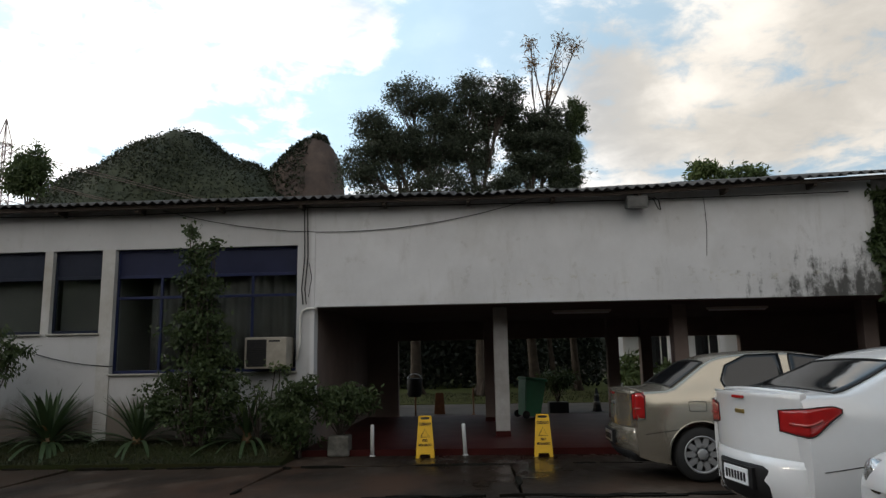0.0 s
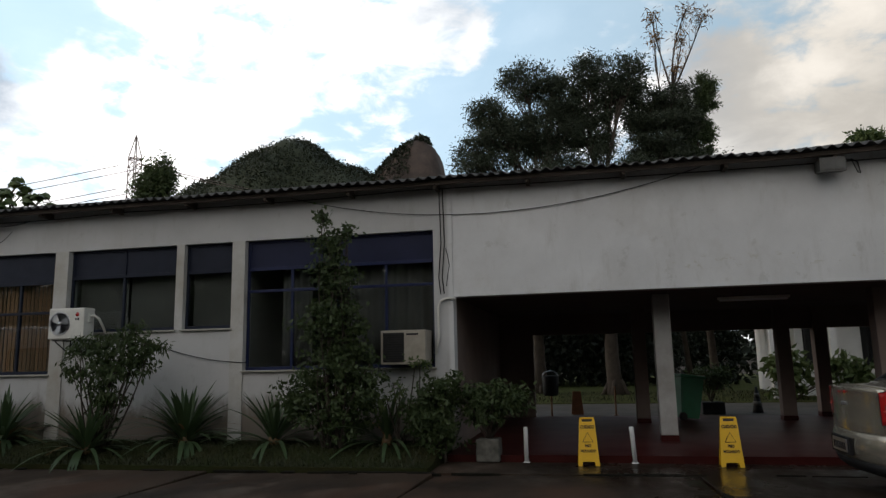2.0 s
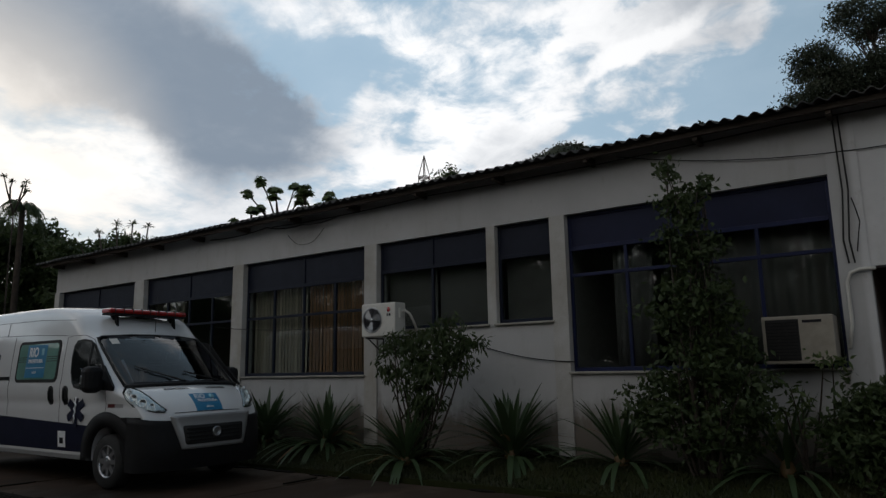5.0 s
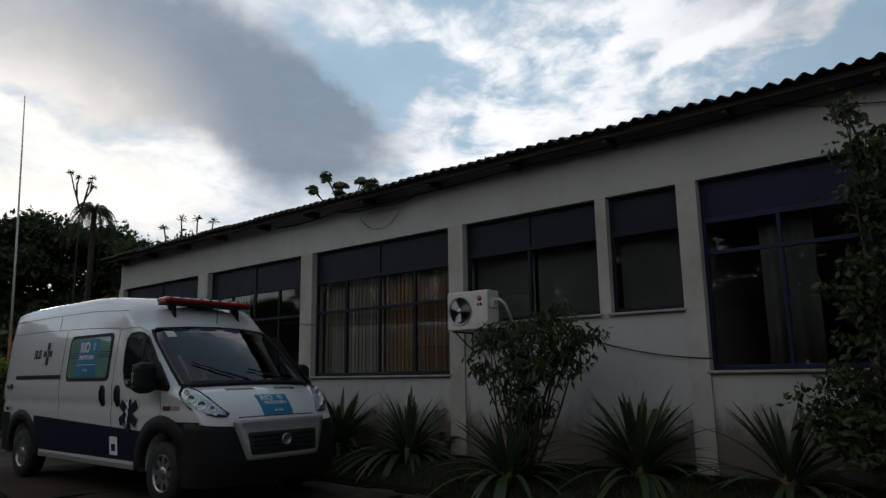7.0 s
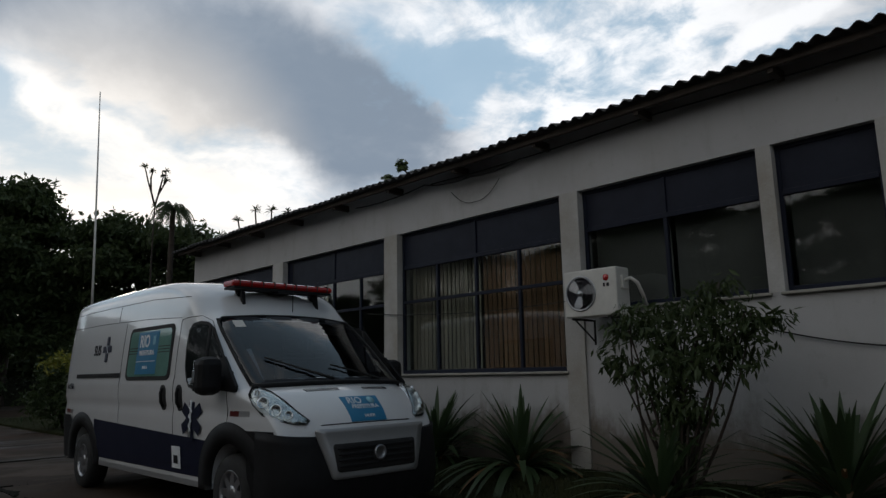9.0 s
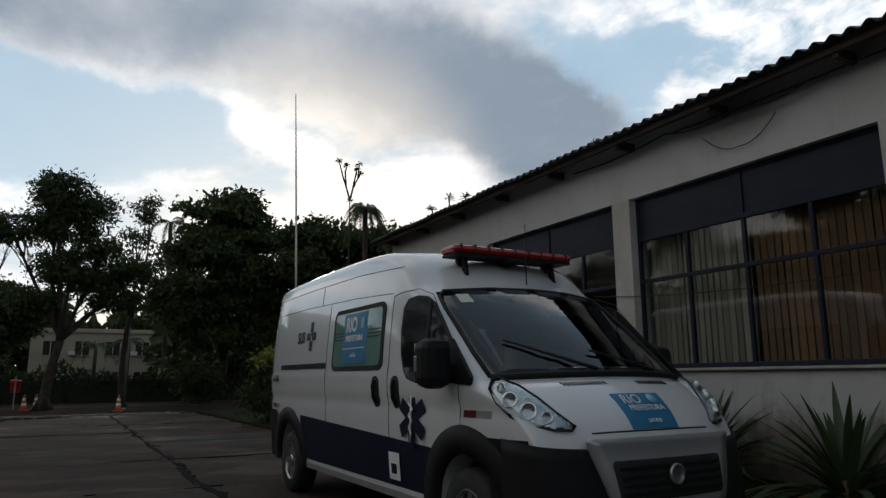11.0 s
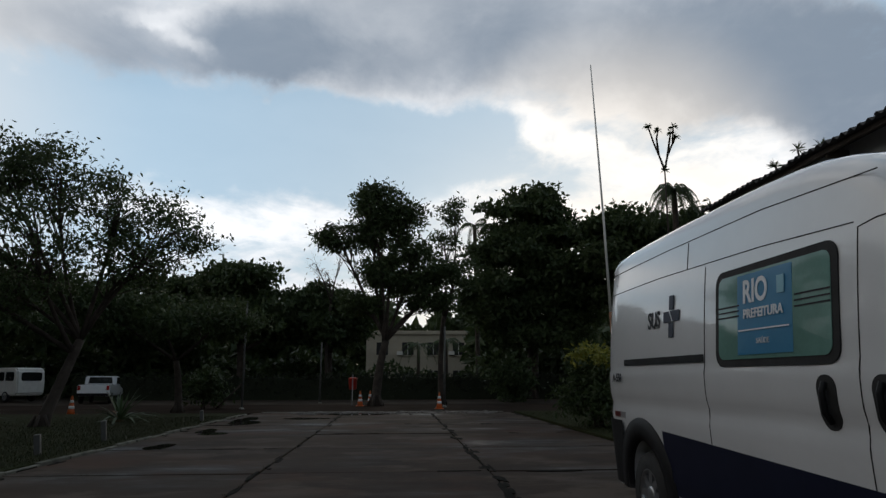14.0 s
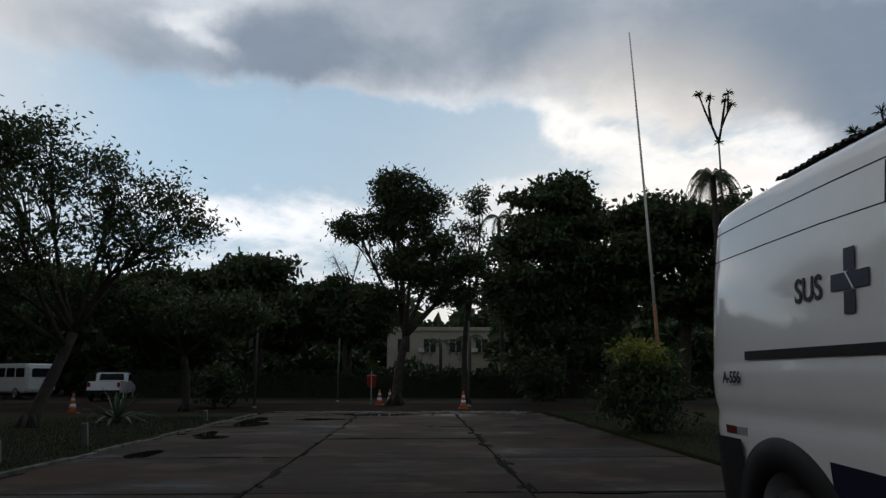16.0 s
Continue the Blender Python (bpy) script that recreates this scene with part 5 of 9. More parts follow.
        # head lamp
        if round_lamps:
            lb = bmesh.new()
            lathe(lb, [(0.10, -0.03), (0.105, 0.01), (0.09, 0.025), (0.05, 0.04), (0.003, 0.045)], 24, at=(-0.16, s * W * 0.66, 0.66), axis="x")
            part("headlamp", lb, CHROME_DULL, car, "round clear headlamp", smooth=True)
        else:
            part("headlamp", hull.skin([(0.18, 0.56), (0.18, 0.70), (0.55, 0.78), (0.62, 0.72), (0.45, 0.60)], s, 0.008, 0.02), CHROME_DULL, car, "clear headlamp")
        for a in axles:
            rb = bmesh.new()
            tube(rb, [hull.side(a + (wheel_r + 0.065) * math.cos(radians(k * 9)), max(0.21, wheel_r + (wheel_r + 0.065) * math.sin(radians(k * 9))), s, 0.0) for k in range(-1, 22)], 0.012, 6)
            part("arch_lip", rb, paint, car, "wheel arch lip")
            wheel(car, -a, s * (W - 0.11), wheel_r, 0.19, s, spokes, cap, 0.68)
    flap_u = axles[1] + 0.02
    part("fuel_flap", hull.line(([(flap_u + 0.09 * math.cos(radians(k * 20)), belt - 0.10 + 0.085 * math.sin(radians(k * 20))) for k in range(19)] if name == "white_car" else [(flap_u - 0.10 + u_, 0.80 + z_) for u_, z_ in rounded(0, 0.2, 0, 0.11, 0.02, 3) + [(0.2, 0.09)]]), 0.0035, -1), RUBBER, car, "fuel flap gap")
    # rear end, following the curved tail
    def tail_x(y):
        return -(length - 0.145 + 0.117 * (1 - min(1.0, (y / (W - 0.13)) ** 2)))

    def tail_patch(y0, y1, rows, cols=18, inward=0.05, taper=True):
        """A panel on the tail; rows: (height, stand-off)."""
        bm = bmesh.new()
        grid = [[bm.verts.new((tail_x(y0 + (y1 - y0) * i / cols) - (o * (1 - abs(2 * i / cols - 1) ** 5) if taper else o), y0 + (y1 - y0) * i / cols, z)) for z, o in rows] for i in range(cols + 1)]
        back = [[bm.verts.new(v.co + Vector((inward, 0, 0))) for v in row] for row in grid]
        for a, b in zip(grid, grid[1:]):
            for j in range(len(rows) - 1):
                bm.faces.new((a[j], a[j + 1], b[j + 1], b[j])).smooth = True
        for i in range(cols):
            bm.faces.new((grid[i][0], grid[i + 1][0], back[i + 1][0], back[i][0]))
            bm.faces.new((grid[i][-1], grid[i + 1][-1], back[i + 1][-1], back[i][-1]))
        for g, k in ((grid[0], back[0]), (grid[-1], back[-1])):
            for j in range(len(rows) - 1):
                bm.faces.new((g[j], g[j + 1], k[j + 1], k[j]))
        bmesh.ops.recalc_face_normals(bm, faces=bm.faces[:])
        return bm

    x_end = tail_x(0)
    z_lid = curve_at(top, length - 0.25)
    white = name == "white_car"
    lip = [(length - 0.24, -0.92 + 0.184 * k) for k in range(11)]
    part("boot_lip", hull.line(lip, 0.016, off=0.0, upper=True), paint, car, "boot lid lip")
    part("boot_lid", tail_patch(-(W - 0.15), W - 0.15, ((0.56, 0.008), (0.62, 0.016), (0.74, 0.012), (0.84, 0.004), (z_lid - 0.06, 0.012), (z_lid - 0.02, 0.03))), paint, car, "rear face of the boot lid")
    part("rear_bumper", tail_patch(-(W - 0.12), W - 0.12, ((0.20, -0.02), (0.28, 0.04), (0.42, 0.065), (0.54, 0.055), (0.60, 0.02)) if white else ((0.30, 0.0), (0.36, 0.05), (0.46, 0.065), (0.55, 0.055), (0.60, 0.02)), 20, 0.2), paint, car, "body-coloured rear bumper")
    part("lower_bumper", tail_patch(-(0.52 if white else W - 0.2), 0.52 if white else W - 0.2, ((0.22, -0.03), (0.28, 0.03), (0.33, 0.052)) if not white else ((0.20, -0.03), (0.27, 0.05), (0.38, 0.074), (0.50, 0.076), (0.53, 0.062)), 16, 0.2), BLACK_PLASTIC, car, "black lower bumper")
    for s in (-1, 1):
        rb = bmesh.new()
        u0 = length - 0.62
        tube(rb, [hull.side(u0 + 0.08 * k, 0.60 - 0.012 * k, s, 0.0) for k in range(6)], 0.004, 5)
        part("seam", rb, RUBBER, car, "bumper gap")
    pz = 0.42 if white else 0.46
    pb = bmesh.new()
    box(pb, x_end - 0.085, x_end - 0.05, -0.26, 0.26, pz - 0.085, pz + 0.085, 0.006)
    part("plate_recess", pb, BLACK_PLASTIC, car, "dark plate recess")
    pb = bmesh.new()
    box(pb, x_end - 0.094, x_end - 0.084, -0.20, 0.20, pz - 0.065, pz + 0.065, 0.004)
    plate = part("number_plate", pb, LETTER_WHITE if white else STEEL, car, "number plate with plain bars")
    for k in range(7):
        kb = bmesh.new()
        y = -0.15 + 0.05 * k
        box(kb, x_end - 0.097, x_end - 0.0935, y - 0.016, y + 0.016, pz - 0.04, pz + 0.03)
        part("plate_bar", kb, LETTER_BLACK, plate, "black bar")
    mb = bmesh.new()
    box(mb, x_end - 0.022, x_end - 0.004, -0.07, 0.07, z_lid - 0.20, z_lid - 0.165, 0.008)
    part("badge", mb, mat("brass_badge", (0.45, 0.33, 0.12), 0.3, 0.8, var=0.1) if white else STEEL, car, "plain metal badge")
    hb = bmesh.new()
    box(hb, x_end - 0.032, x_end - 0.01, -0.09, 0.09, z_lid - 0.075, z_lid - 0.05, 0.005)
    part("brake_light", hb, RED_LENS, car, "small high brake light")
    eb = bmesh.new()
    rod(eb, (x_end + 0.05, 0.45, 0.26), (x_end + 0.35, 0.45, 0.28), 0.025, seg=10)
    part("exhaust", eb, STEEL, car, "exhaust pipe")
    ub = bmesh.new()
    box(ub, -length + 0.5, -0.4, -W + 0.12, W - 0.12, 0.17, 0.24)
    part("underbody", ub, RUBBER, car, "dark underbody")
    car.matrix_world = nose
    return car


TAIL_A = (4.02, 0.66, ([(0, 0.72), (0.6, 0.70), (1, 0.70)], [(0, 0.98), (0.4, 1.02), (1, 1.0)]))
TAIL_B = (3.90, 0.50, ([(0, 0.965), (0.22, 0.90), (0.55, 0.79), (1, 0.81)], [(0, 0.99), (0.15, 1.01), (0.6, 0.995), (1, 0.97)]))
TOP_A = [(0.16, 0.60), (0.2, 0.72), (0.35, 0.79), (0.7, 0.89), (1.08, 0.98), (1.45, 1.22), (1.80, 1.42), (2.1, 1.475), (2.55, 1.49), (2.95, 1.465), (3.18, 1.41), (3.45, 1.235), (3.70, 1.075), (3.95, 1.055), (4.10, 1.03), (4.17, 0.92), (4.25, 0.72)]
saloon("champagne saloon car with ten-spoke wheel trims, parked by the passage", CHAMPAGNE, 4.25, 1.735, TOP_A, 0.98, (0.77, 3.40), 0.31, pose(5.72, 9.02, 0.12), (1.12, 1.78, 3.24, 3.66),
       [[(1.42, 1.02), (1.60, 1.20), (1.85, 1.40), (2.25, 1.45), (2.28, 1.02)], [(2.36, 1.02), (2.36, 1.45), (2.75, 1.44), (3.02, 1.32), (3.10, 1.15), (3.06, 1.02)]],
       SILVER_TRIM, TAIL_A, 10)
TOP_B = [(0.16, 0.62), (0.2, 0.74), (0.35, 0.81), (0.7, 0.91), (1.05, 1.00), (1.45, 1.23), (1.85, 1.41), (2.2, 1.47), (2.6, 1.475), (2.95, 1.43), (3.2, 1.36), (3.52, 1.22), (3.80, 1.12), (4.03, 1.115), (4.14, 1.09), (4.19, 0.95), (4.28, 0.74)]
saloon("white saloon car with wrap-round red tail lamps and rain drops", VAN_WHITE, 4.28, 1.705, TOP_B, 1.0, (0.86, 3.39), 0.30, pose(6.21, 6.47, 0.155, 0, 0, 7), (1.10, 1.82, 3.24, 3.82),
       [[(1.40, 1.03), (1.58, 1.18), (1.85, 1.36), (2.28, 1.41), (2.30, 1.03)], [(2.38, 1.03), (2.38, 1.41), (2.80, 1.39), (3.08, 1.28), (3.16, 1.12), (3.10, 1.04)]],
       SILVER_TRIM, TAIL_B, 8, name="white_car")
saloon("white car with round headlamps, parked nose towards the lot", VAN_WHITE, 4.2, 1.68, TOP_B, 1.0, (0.80, 3.35), 0.30, pose(1.99, 3.72, 0.16, 0, 0, 180), (1.10, 1.82, 3.24, 3.82),
       [[(1.40, 1.03), (1.58, 1.18), (1.85, 1.36), (2.28, 1.41), (2.30, 1.03)], [(2.38, 1.03), (2.38, 1.41), (2.80, 1.39), (3.08, 1.28), (3.16, 1.12), (3.10, 1.04)]],
       STEEL, (3.86, 0.57, ([(0, 0.66), (1, 0.66)], [(0, 0.94), (1, 0.92)])), 8, True)


# ---- paving, lawns, kerbs ----
def wet_concrete():
    """Old brown-grey concrete, mottled and partly wet: darker and shiny where water stands, pale where it has dried."""
    m = mat("wet_concrete", (0.045, 0.030, 0.0205), 0.6, var=0.45, scale=0.45, fine=28, bump=0.12, tint=(0.018, 0.0125, 0.009), per=0.25, spec=0.15)
    t = m.node_tree
    b = t.nodes["Principled BSDF"]
    geo = t.nodes.new("ShaderNodeNewGeometry")

    def patches(scale, detail, stretch, shift):
        mp = t.nodes.new("ShaderNodeMapping")
        mp.inputs["Scale"].default_value, mp.inputs["Location"].default_value = stretch, (shift, shift, 0)
        t.links.new(geo.outputs["Position"], mp.inputs[0])
        n = t.nodes.new("ShaderNodeTexNoise")
        n.inputs["Scale"].default_value, n.inputs["Detail"].default_value, n.inputs["Roughness"].default_value = scale, detail, 0.62
        t.links.new(mp.outputs[0], n.inputs["Vector"])
        return n.outputs["Fac"]

    def ramp(v, lo, hi, a, c):
        r = t.nodes.new("ShaderNodeMapRange")
        r.interpolation_type = "SMOOTHSTEP"
        t.links.new(v, r.inputs[0])
        for i, k in ((1, lo), (2, hi), (3, a), (4, c)):
            r.inputs[i].default_value = k
        return r.outputs[0]

    def lay(under, mask, colour):
        n = t.nodes.new("ShaderNodeMix")
        n.data_type = "RGBA"
        t.links.new(mask, n.inputs[0])
        t.links.new(under, n.inputs[6])
        n.inputs[7].default_value = (*colour, 1)
        return n.outputs[2]

    # water has gathered before the passage
    place = t.nodes.new("ShaderNodeVectorMath")
    place.operation, place.inputs[1].default_value = "DISTANCE", (1.2, 10.9, 0.0)
    t.links.new(geo.outputs["Position"], place.inputs[0])
    pool = ramp(place.outputs["Value"], 5.5, 1.0, 0.0, 0.20)
    damp = t.nodes.new("ShaderNodeMath")
    t.links.new(patches(0.5, 7, (1.0, 0.5, 1.0), 3.0), damp.inputs[0])
    t.links.new(pool, damp.inputs[1])
    c = b.inputs["Base Color"].links[0].from_socket
    c = lay(c, ramp(patches(0.9, 9, (1.0, 0.6, 1.0), 11.0), 0.50, 0.63, 0.0, 0.65), (0.098, 0.076, 0.060))
    c = lay(c, ramp(patches(0.33, 8, (1.0, 0.7, 1.0), 23.0), 0.50, 0.64, 0.0, 0.6), (0.066, 0.033, 0.020))
    c = lay(c, ramp(patches(3.5, 9, (1, 1, 1), 5.0), 0.60, 0.70, 0.0, 0.6), (0.014, 0.011, 0.009))
    c = lay(c, ramp(damp.outputs[0], 0.48, 0.66, 0.0, 0.8), (0.016, 0.012, 0.009))
    t.links.new(c, b.inputs["Base Color"])
    t.links.new(ramp(damp.outputs[0], 0.46, 0.86, 0.85, 0.07), b.inputs["Roughness"])
    return m


WET = wet_concrete()
WATER = mat("standing_water", (0.02, 0.018, 0.015), 0.03, var=0.1, fine=5, bump=0.02, spec=0.6)
pavement = thing("pavement", "worn wet concrete slabs with grass in the joints", "pavement", kind="structure")
xs = [10.4 - 3.4 * k for k in range(15)]
slab_meshes = {}
rng = random.Random(4)
for i, x in enumerate(xs[:-1]):
    for y0, y1 in ((-9.7, -6.3), (-6.3, -2.9), (-2.9, 0.58), (0.58, 4.07), (4.07, 7.34), (7.34, 10.54)):
        if y1 < 0.6 and x < -16:
            continue
        key = (round(y1 - y0, 2))
        if key not in slab_meshes:
            bm = bmesh.new()
            box(bm, 0.014, 3.386, 0.014, y1 - y0 - 0.014, -0.12, 0.0, 0.012)
            slab_meshes[key] = mesh_of("slab", bm, WET)
        ob = new("slab", slab_meshes[key])
        ob.parent = pavement
        z0 = rise(x - 3.4, y0)
        tilt_y = math.degrees(math.atan2(rise(x - 3.4, y1) + rise(x, y1) - z0 - rise(x, y0), 2 * (y1 - y0)))
        tilt_x = math.degrees(math.atan2(rise(x, y0) + rise(x, y1) - z0 - rise(x - 3.4, y1), 6.8))
        ob.matrix_local = pose(x - 3.4, y0, z0 + rng.uniform(-0.008, 0.004), tilt_y + rng.uniform(-0.08, 0.08), -tilt_x + rng.uniform(-0.08, 0.08))
# dirt, moss and broken concrete lying along the joints
rng = random.Random(15)
dirt = bmesh.new()
for k in range(420):
    if k < 350:
        x, y = rng.uniform(-37, 6), rng.choice((4.07, 7.34, 7.34, 10.50, 0.62)) + rng.gauss(0, 0.05)
        lx, ly = rng.uniform(0.06, 0.5), rng.uniform(0.02, 0.07)
    else:
        x, y = rng.choice(xs) + rng.gauss(0, 0.05), rng.uniform(0.6, 10.5)
        lx, ly = rng.uniform(0.02, 0.07), rng.uniform(0.06, 0.45)
    out = [(x + lx * q * math.cos(a), y + ly * q * math.sin(a)) for a, q in ((2 * math.pi * i / 9, rng.uniform(0.5, 1.15)) for i in range(9))]
    prism(dirt, out, "z", rise(x, y) - 0.03, rise(x, y) + 0.0055 + 0.00001 * k)
tagged(part("joint_dirt", dirt, mat("joint_dirt", (0.012, 0.011, 0.008), 0.95, var=0.5, scale=6, fine=60, bump=0.5, spec=0.1)), "dark dirt and moss along the slab joints", "dirt", kind="stuff")
rubble = bmesh.new()
for k in range(240):
    x, y = -36.9 + rng.gauss(0, 0.5), rng.uniform(2.2, 9.8)
    r0 = rng.uniform(0.03, 0.13)
    out = [(x + r0 * q * math.cos(a), y + 1.8 * r0 * q * math.sin(a)) for a, q in ((2 * math.pi * i / 7, rng.uniform(0.6, 1.1)) for i in range(7))]
    prism(rubble, out, "z", -0.04, rng.uniform(0.01, 0.04))
tagged(part("rubble", rubble, mat("pale_rubble", (0.22, 0.20, 0.18), 0.9, var=0.5, scale=4, fine=40, bump=0.4)), "pale broken concrete at the end of the slabs", "rubble", kind="stuff")
apron = solid("apron", WET, "dark wet concrete strip before the passage", "pavement", (-3.3, 10.4, 10.56, 11.62, -0.12, -0.004))
for px, py, pw, ph in ((-24.15, 1.43, 0.62, 0.24), (-27.3, 1.62, 0.42, 0.30), (-28.2, 1.25, 0.7, 0.2), (-31.4, 1.55, 0.9, 0.45), (-33.0, 1.2, 1.2, 0.3), (-35.9, 4.6, 0.5, 1.3), (-33.4, 3.0, 0.4, 0.7)):
    bm = bmesh.new()
    out = []
    for k in range(26):
        a = 2 * math.pi * k / 26
        q = 1 + 0.45 * noise.noise((math.cos(a) * 1.7 + px, math.sin(a) * 1.7, 3))
        out.append((px + pw * q * math.cos(a), py + ph * q * math.sin(a)))
    prism(bm, out, "z", -0.02, 0.010)
    tagged(part("puddle", bm, WATER), "shallow puddle of still rain water on the concrete", "puddle", kind="structure")

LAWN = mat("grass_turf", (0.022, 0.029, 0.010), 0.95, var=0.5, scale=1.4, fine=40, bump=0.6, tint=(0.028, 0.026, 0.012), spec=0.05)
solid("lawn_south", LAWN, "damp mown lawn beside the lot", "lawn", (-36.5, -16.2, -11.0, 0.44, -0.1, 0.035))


def bed_z(x, y):
    """The bed is banked up against the wall between the corner and the lawn."""
    f = min(1.0, max(0.0, (y - 10.75) / 0.85)) * min(1.0, max(0.0, (x + 19.0) / 2.0))
    return 0.05 + 0.17 * f * f * (3 - 2 * f)


bm = bmesh.new()
bed = [[bm.verts.new((-37.0 + 33.68 * i / 96, 10.56 + 1.80 * j / 14, bed_z(-37.0 + 33.68 * i / 96, 10.56 + 1.80 * j / 14))) for j in range(15)] for i in range(97)]
for a, b in zip(bed, bed[1:]):
    for j in range(14):
        bm.faces.new((a[j], b[j], b[j + 1], a[j + 1])).smooth = True
rim = [r[0] for r in bed] + bed[-1][1:] + [r[-1] for r in bed[-2::-1]] + bed[0][-2:0:-1]
foot = [bm.verts.new((v.co.x, v.co.y, -0.1)) for v in rim]
for k in range(len(rim)):
    bm.faces.new((rim[k], foot[k], foot[(k + 1) % len(rim)], rim[(k + 1) % len(rim)]))
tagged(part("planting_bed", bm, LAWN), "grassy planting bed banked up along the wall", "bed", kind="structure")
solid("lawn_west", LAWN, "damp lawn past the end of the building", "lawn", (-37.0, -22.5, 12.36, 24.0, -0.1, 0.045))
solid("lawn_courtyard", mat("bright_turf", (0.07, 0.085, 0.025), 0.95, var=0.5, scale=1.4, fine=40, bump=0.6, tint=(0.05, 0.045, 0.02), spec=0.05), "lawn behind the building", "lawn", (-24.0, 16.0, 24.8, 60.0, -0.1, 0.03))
solid("courtyard_paving", mat("courtyard_stone", (0.075, 0.062, 0.05), 0.8, var=0.4, scale=1.2, fine=20), "pale stone paving behind the passage", "pavement", (-6.0, 16.0, BACK + 0.02, 24.78, -0.1, 0.01))
# earth colour darkened here to stand in for missing light
solid("cross_road", mat("unlit_mud", (0.030, 0.021, 0.016), 0.98, var=0.5, scale=0.5, fine=12, bump=0.3, spec=0.02), "muddy cross road beyond the lot", "road", (-46.0, -37.4, -30.0, 40.0, -0.1, -0.02))
solid("lot_edge", mat("pale_concrete_lip", (0.16, 0.14, 0.12), 0.7, var=0.6, scale=1.5, fine=20, bump=0.3, tint=(0.05, 0.04, 0.03)), "pale broken concrete lip at the end of the lot", "kerb", *[(-37.55, -37.23, y, y + w, -0.1, h) for y, w, h in ((0.9, 1.6, 0.02), (2.6, 2.2, 0.03), (5.0, 1.3, 0.015), (6.5, 2.0, 0.03), (8.7, 1.5, 0.02))], bevel=0.01)
kerb = thing("kerb", "low pale concrete kerb along the lawn", "kerb", kind="structure")
bm = bmesh.new()
box(bm, 0.01, 0.99, 0.0, 0.10, -0.1, 0.07, 0.015)
stone = mesh_of("kerb_stone", bm, mat("dirty_kerb", (0.13, 0.125, 0.10), 0.9, var=0.6, scale=3, fine=30, bump=0.3, tint=(0.04, 0.042, 0.03), per=0.5))
for k in range(20):
    ob = new("kerb_stone", stone)
    ob.parent = kerb
    ob.matrix_local = pose(-36.4 + k, 0.45 + 0.012 * math.sin(k * 2.1), -0.03 - 0.02 * (k % 3 == 0), 0, 0, 0.5 * math.sin(k * 1.3))
rng = random.Random(8)


def blades(name, spots, height, width, material, label, seed, lean=0.5):
    """Grass as one stuff object: a three-cornered blade at each spot."""
    r = np.random.RandomState(seed)
    n = len(spots)
    p = np.array(spots, float)
    a = r.uniform(0, 2 * np.pi, n)
    h = height * r.uniform(0.5, 1.2, n)
    side = np.stack([np.cos(a), np.sin(a), np.zeros(n)], 1) * (width * r.uniform(0.6, 1.2, n))[:, None]
    tip = p + np.stack([lean * h * np.cos(a + 1.6), lean * h * np.sin(a + 1.6), h], 1)
    v = np.stack([p - side, p + side, tip], 1).reshape(-1, 3)
    me = bpy.data.meshes.new(name)
    me.from_pydata(v.tolist(), [], np.arange(3 * n).reshape(-1, 3).tolist())
    me.materials.append(material)
    return tagged(new(name, me), label, "grass", kind="stuff")


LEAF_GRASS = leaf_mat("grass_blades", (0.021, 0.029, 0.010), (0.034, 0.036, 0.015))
r = np.random.RandomState(3)
spots = [(x, y, bed_z(x, y) - 0.003) for x, y in zip(r.uniform(-22, -3.4, 20000), np.clip(10.56 + np.abs(r.normal(0, 0.7, 20000)), 10.56, 12.33))]
spots += [(x, y, 0.035) for x, y in zip(r.uniform(-34, -19, 26000), 0.42 - np.abs(r.normal(0, 2.6, 26000)))]
spots += [(x, y, 0.045) for x, y in zip(r.uniform(-36, -19, 7000), r.uniform(10.5, 14, 7000))]
spots += [(x + 0.02 * r.normal(), y, -0.02) for x, y in zip(r.choice(xs, 700), r.uniform(0.6, 10.5, 700))]
spots += [(x, y + 0.02 * r.normal(), -0.02) for x, y in zip(r.uniform(-37, 6, 1200), r.choice([4.07, 7.34, 10.55], 1200))]
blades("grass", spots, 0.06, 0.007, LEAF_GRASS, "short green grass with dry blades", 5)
spots = [(x, y, 0.03) for x, y in zip(r.uniform(-8, 8, 5000), r.uniform(24.9, 32, 5000))]
blades("grass", spots, 0.10, 0.012, LEAF_GRASS, "bright green courtyard grass", 6)


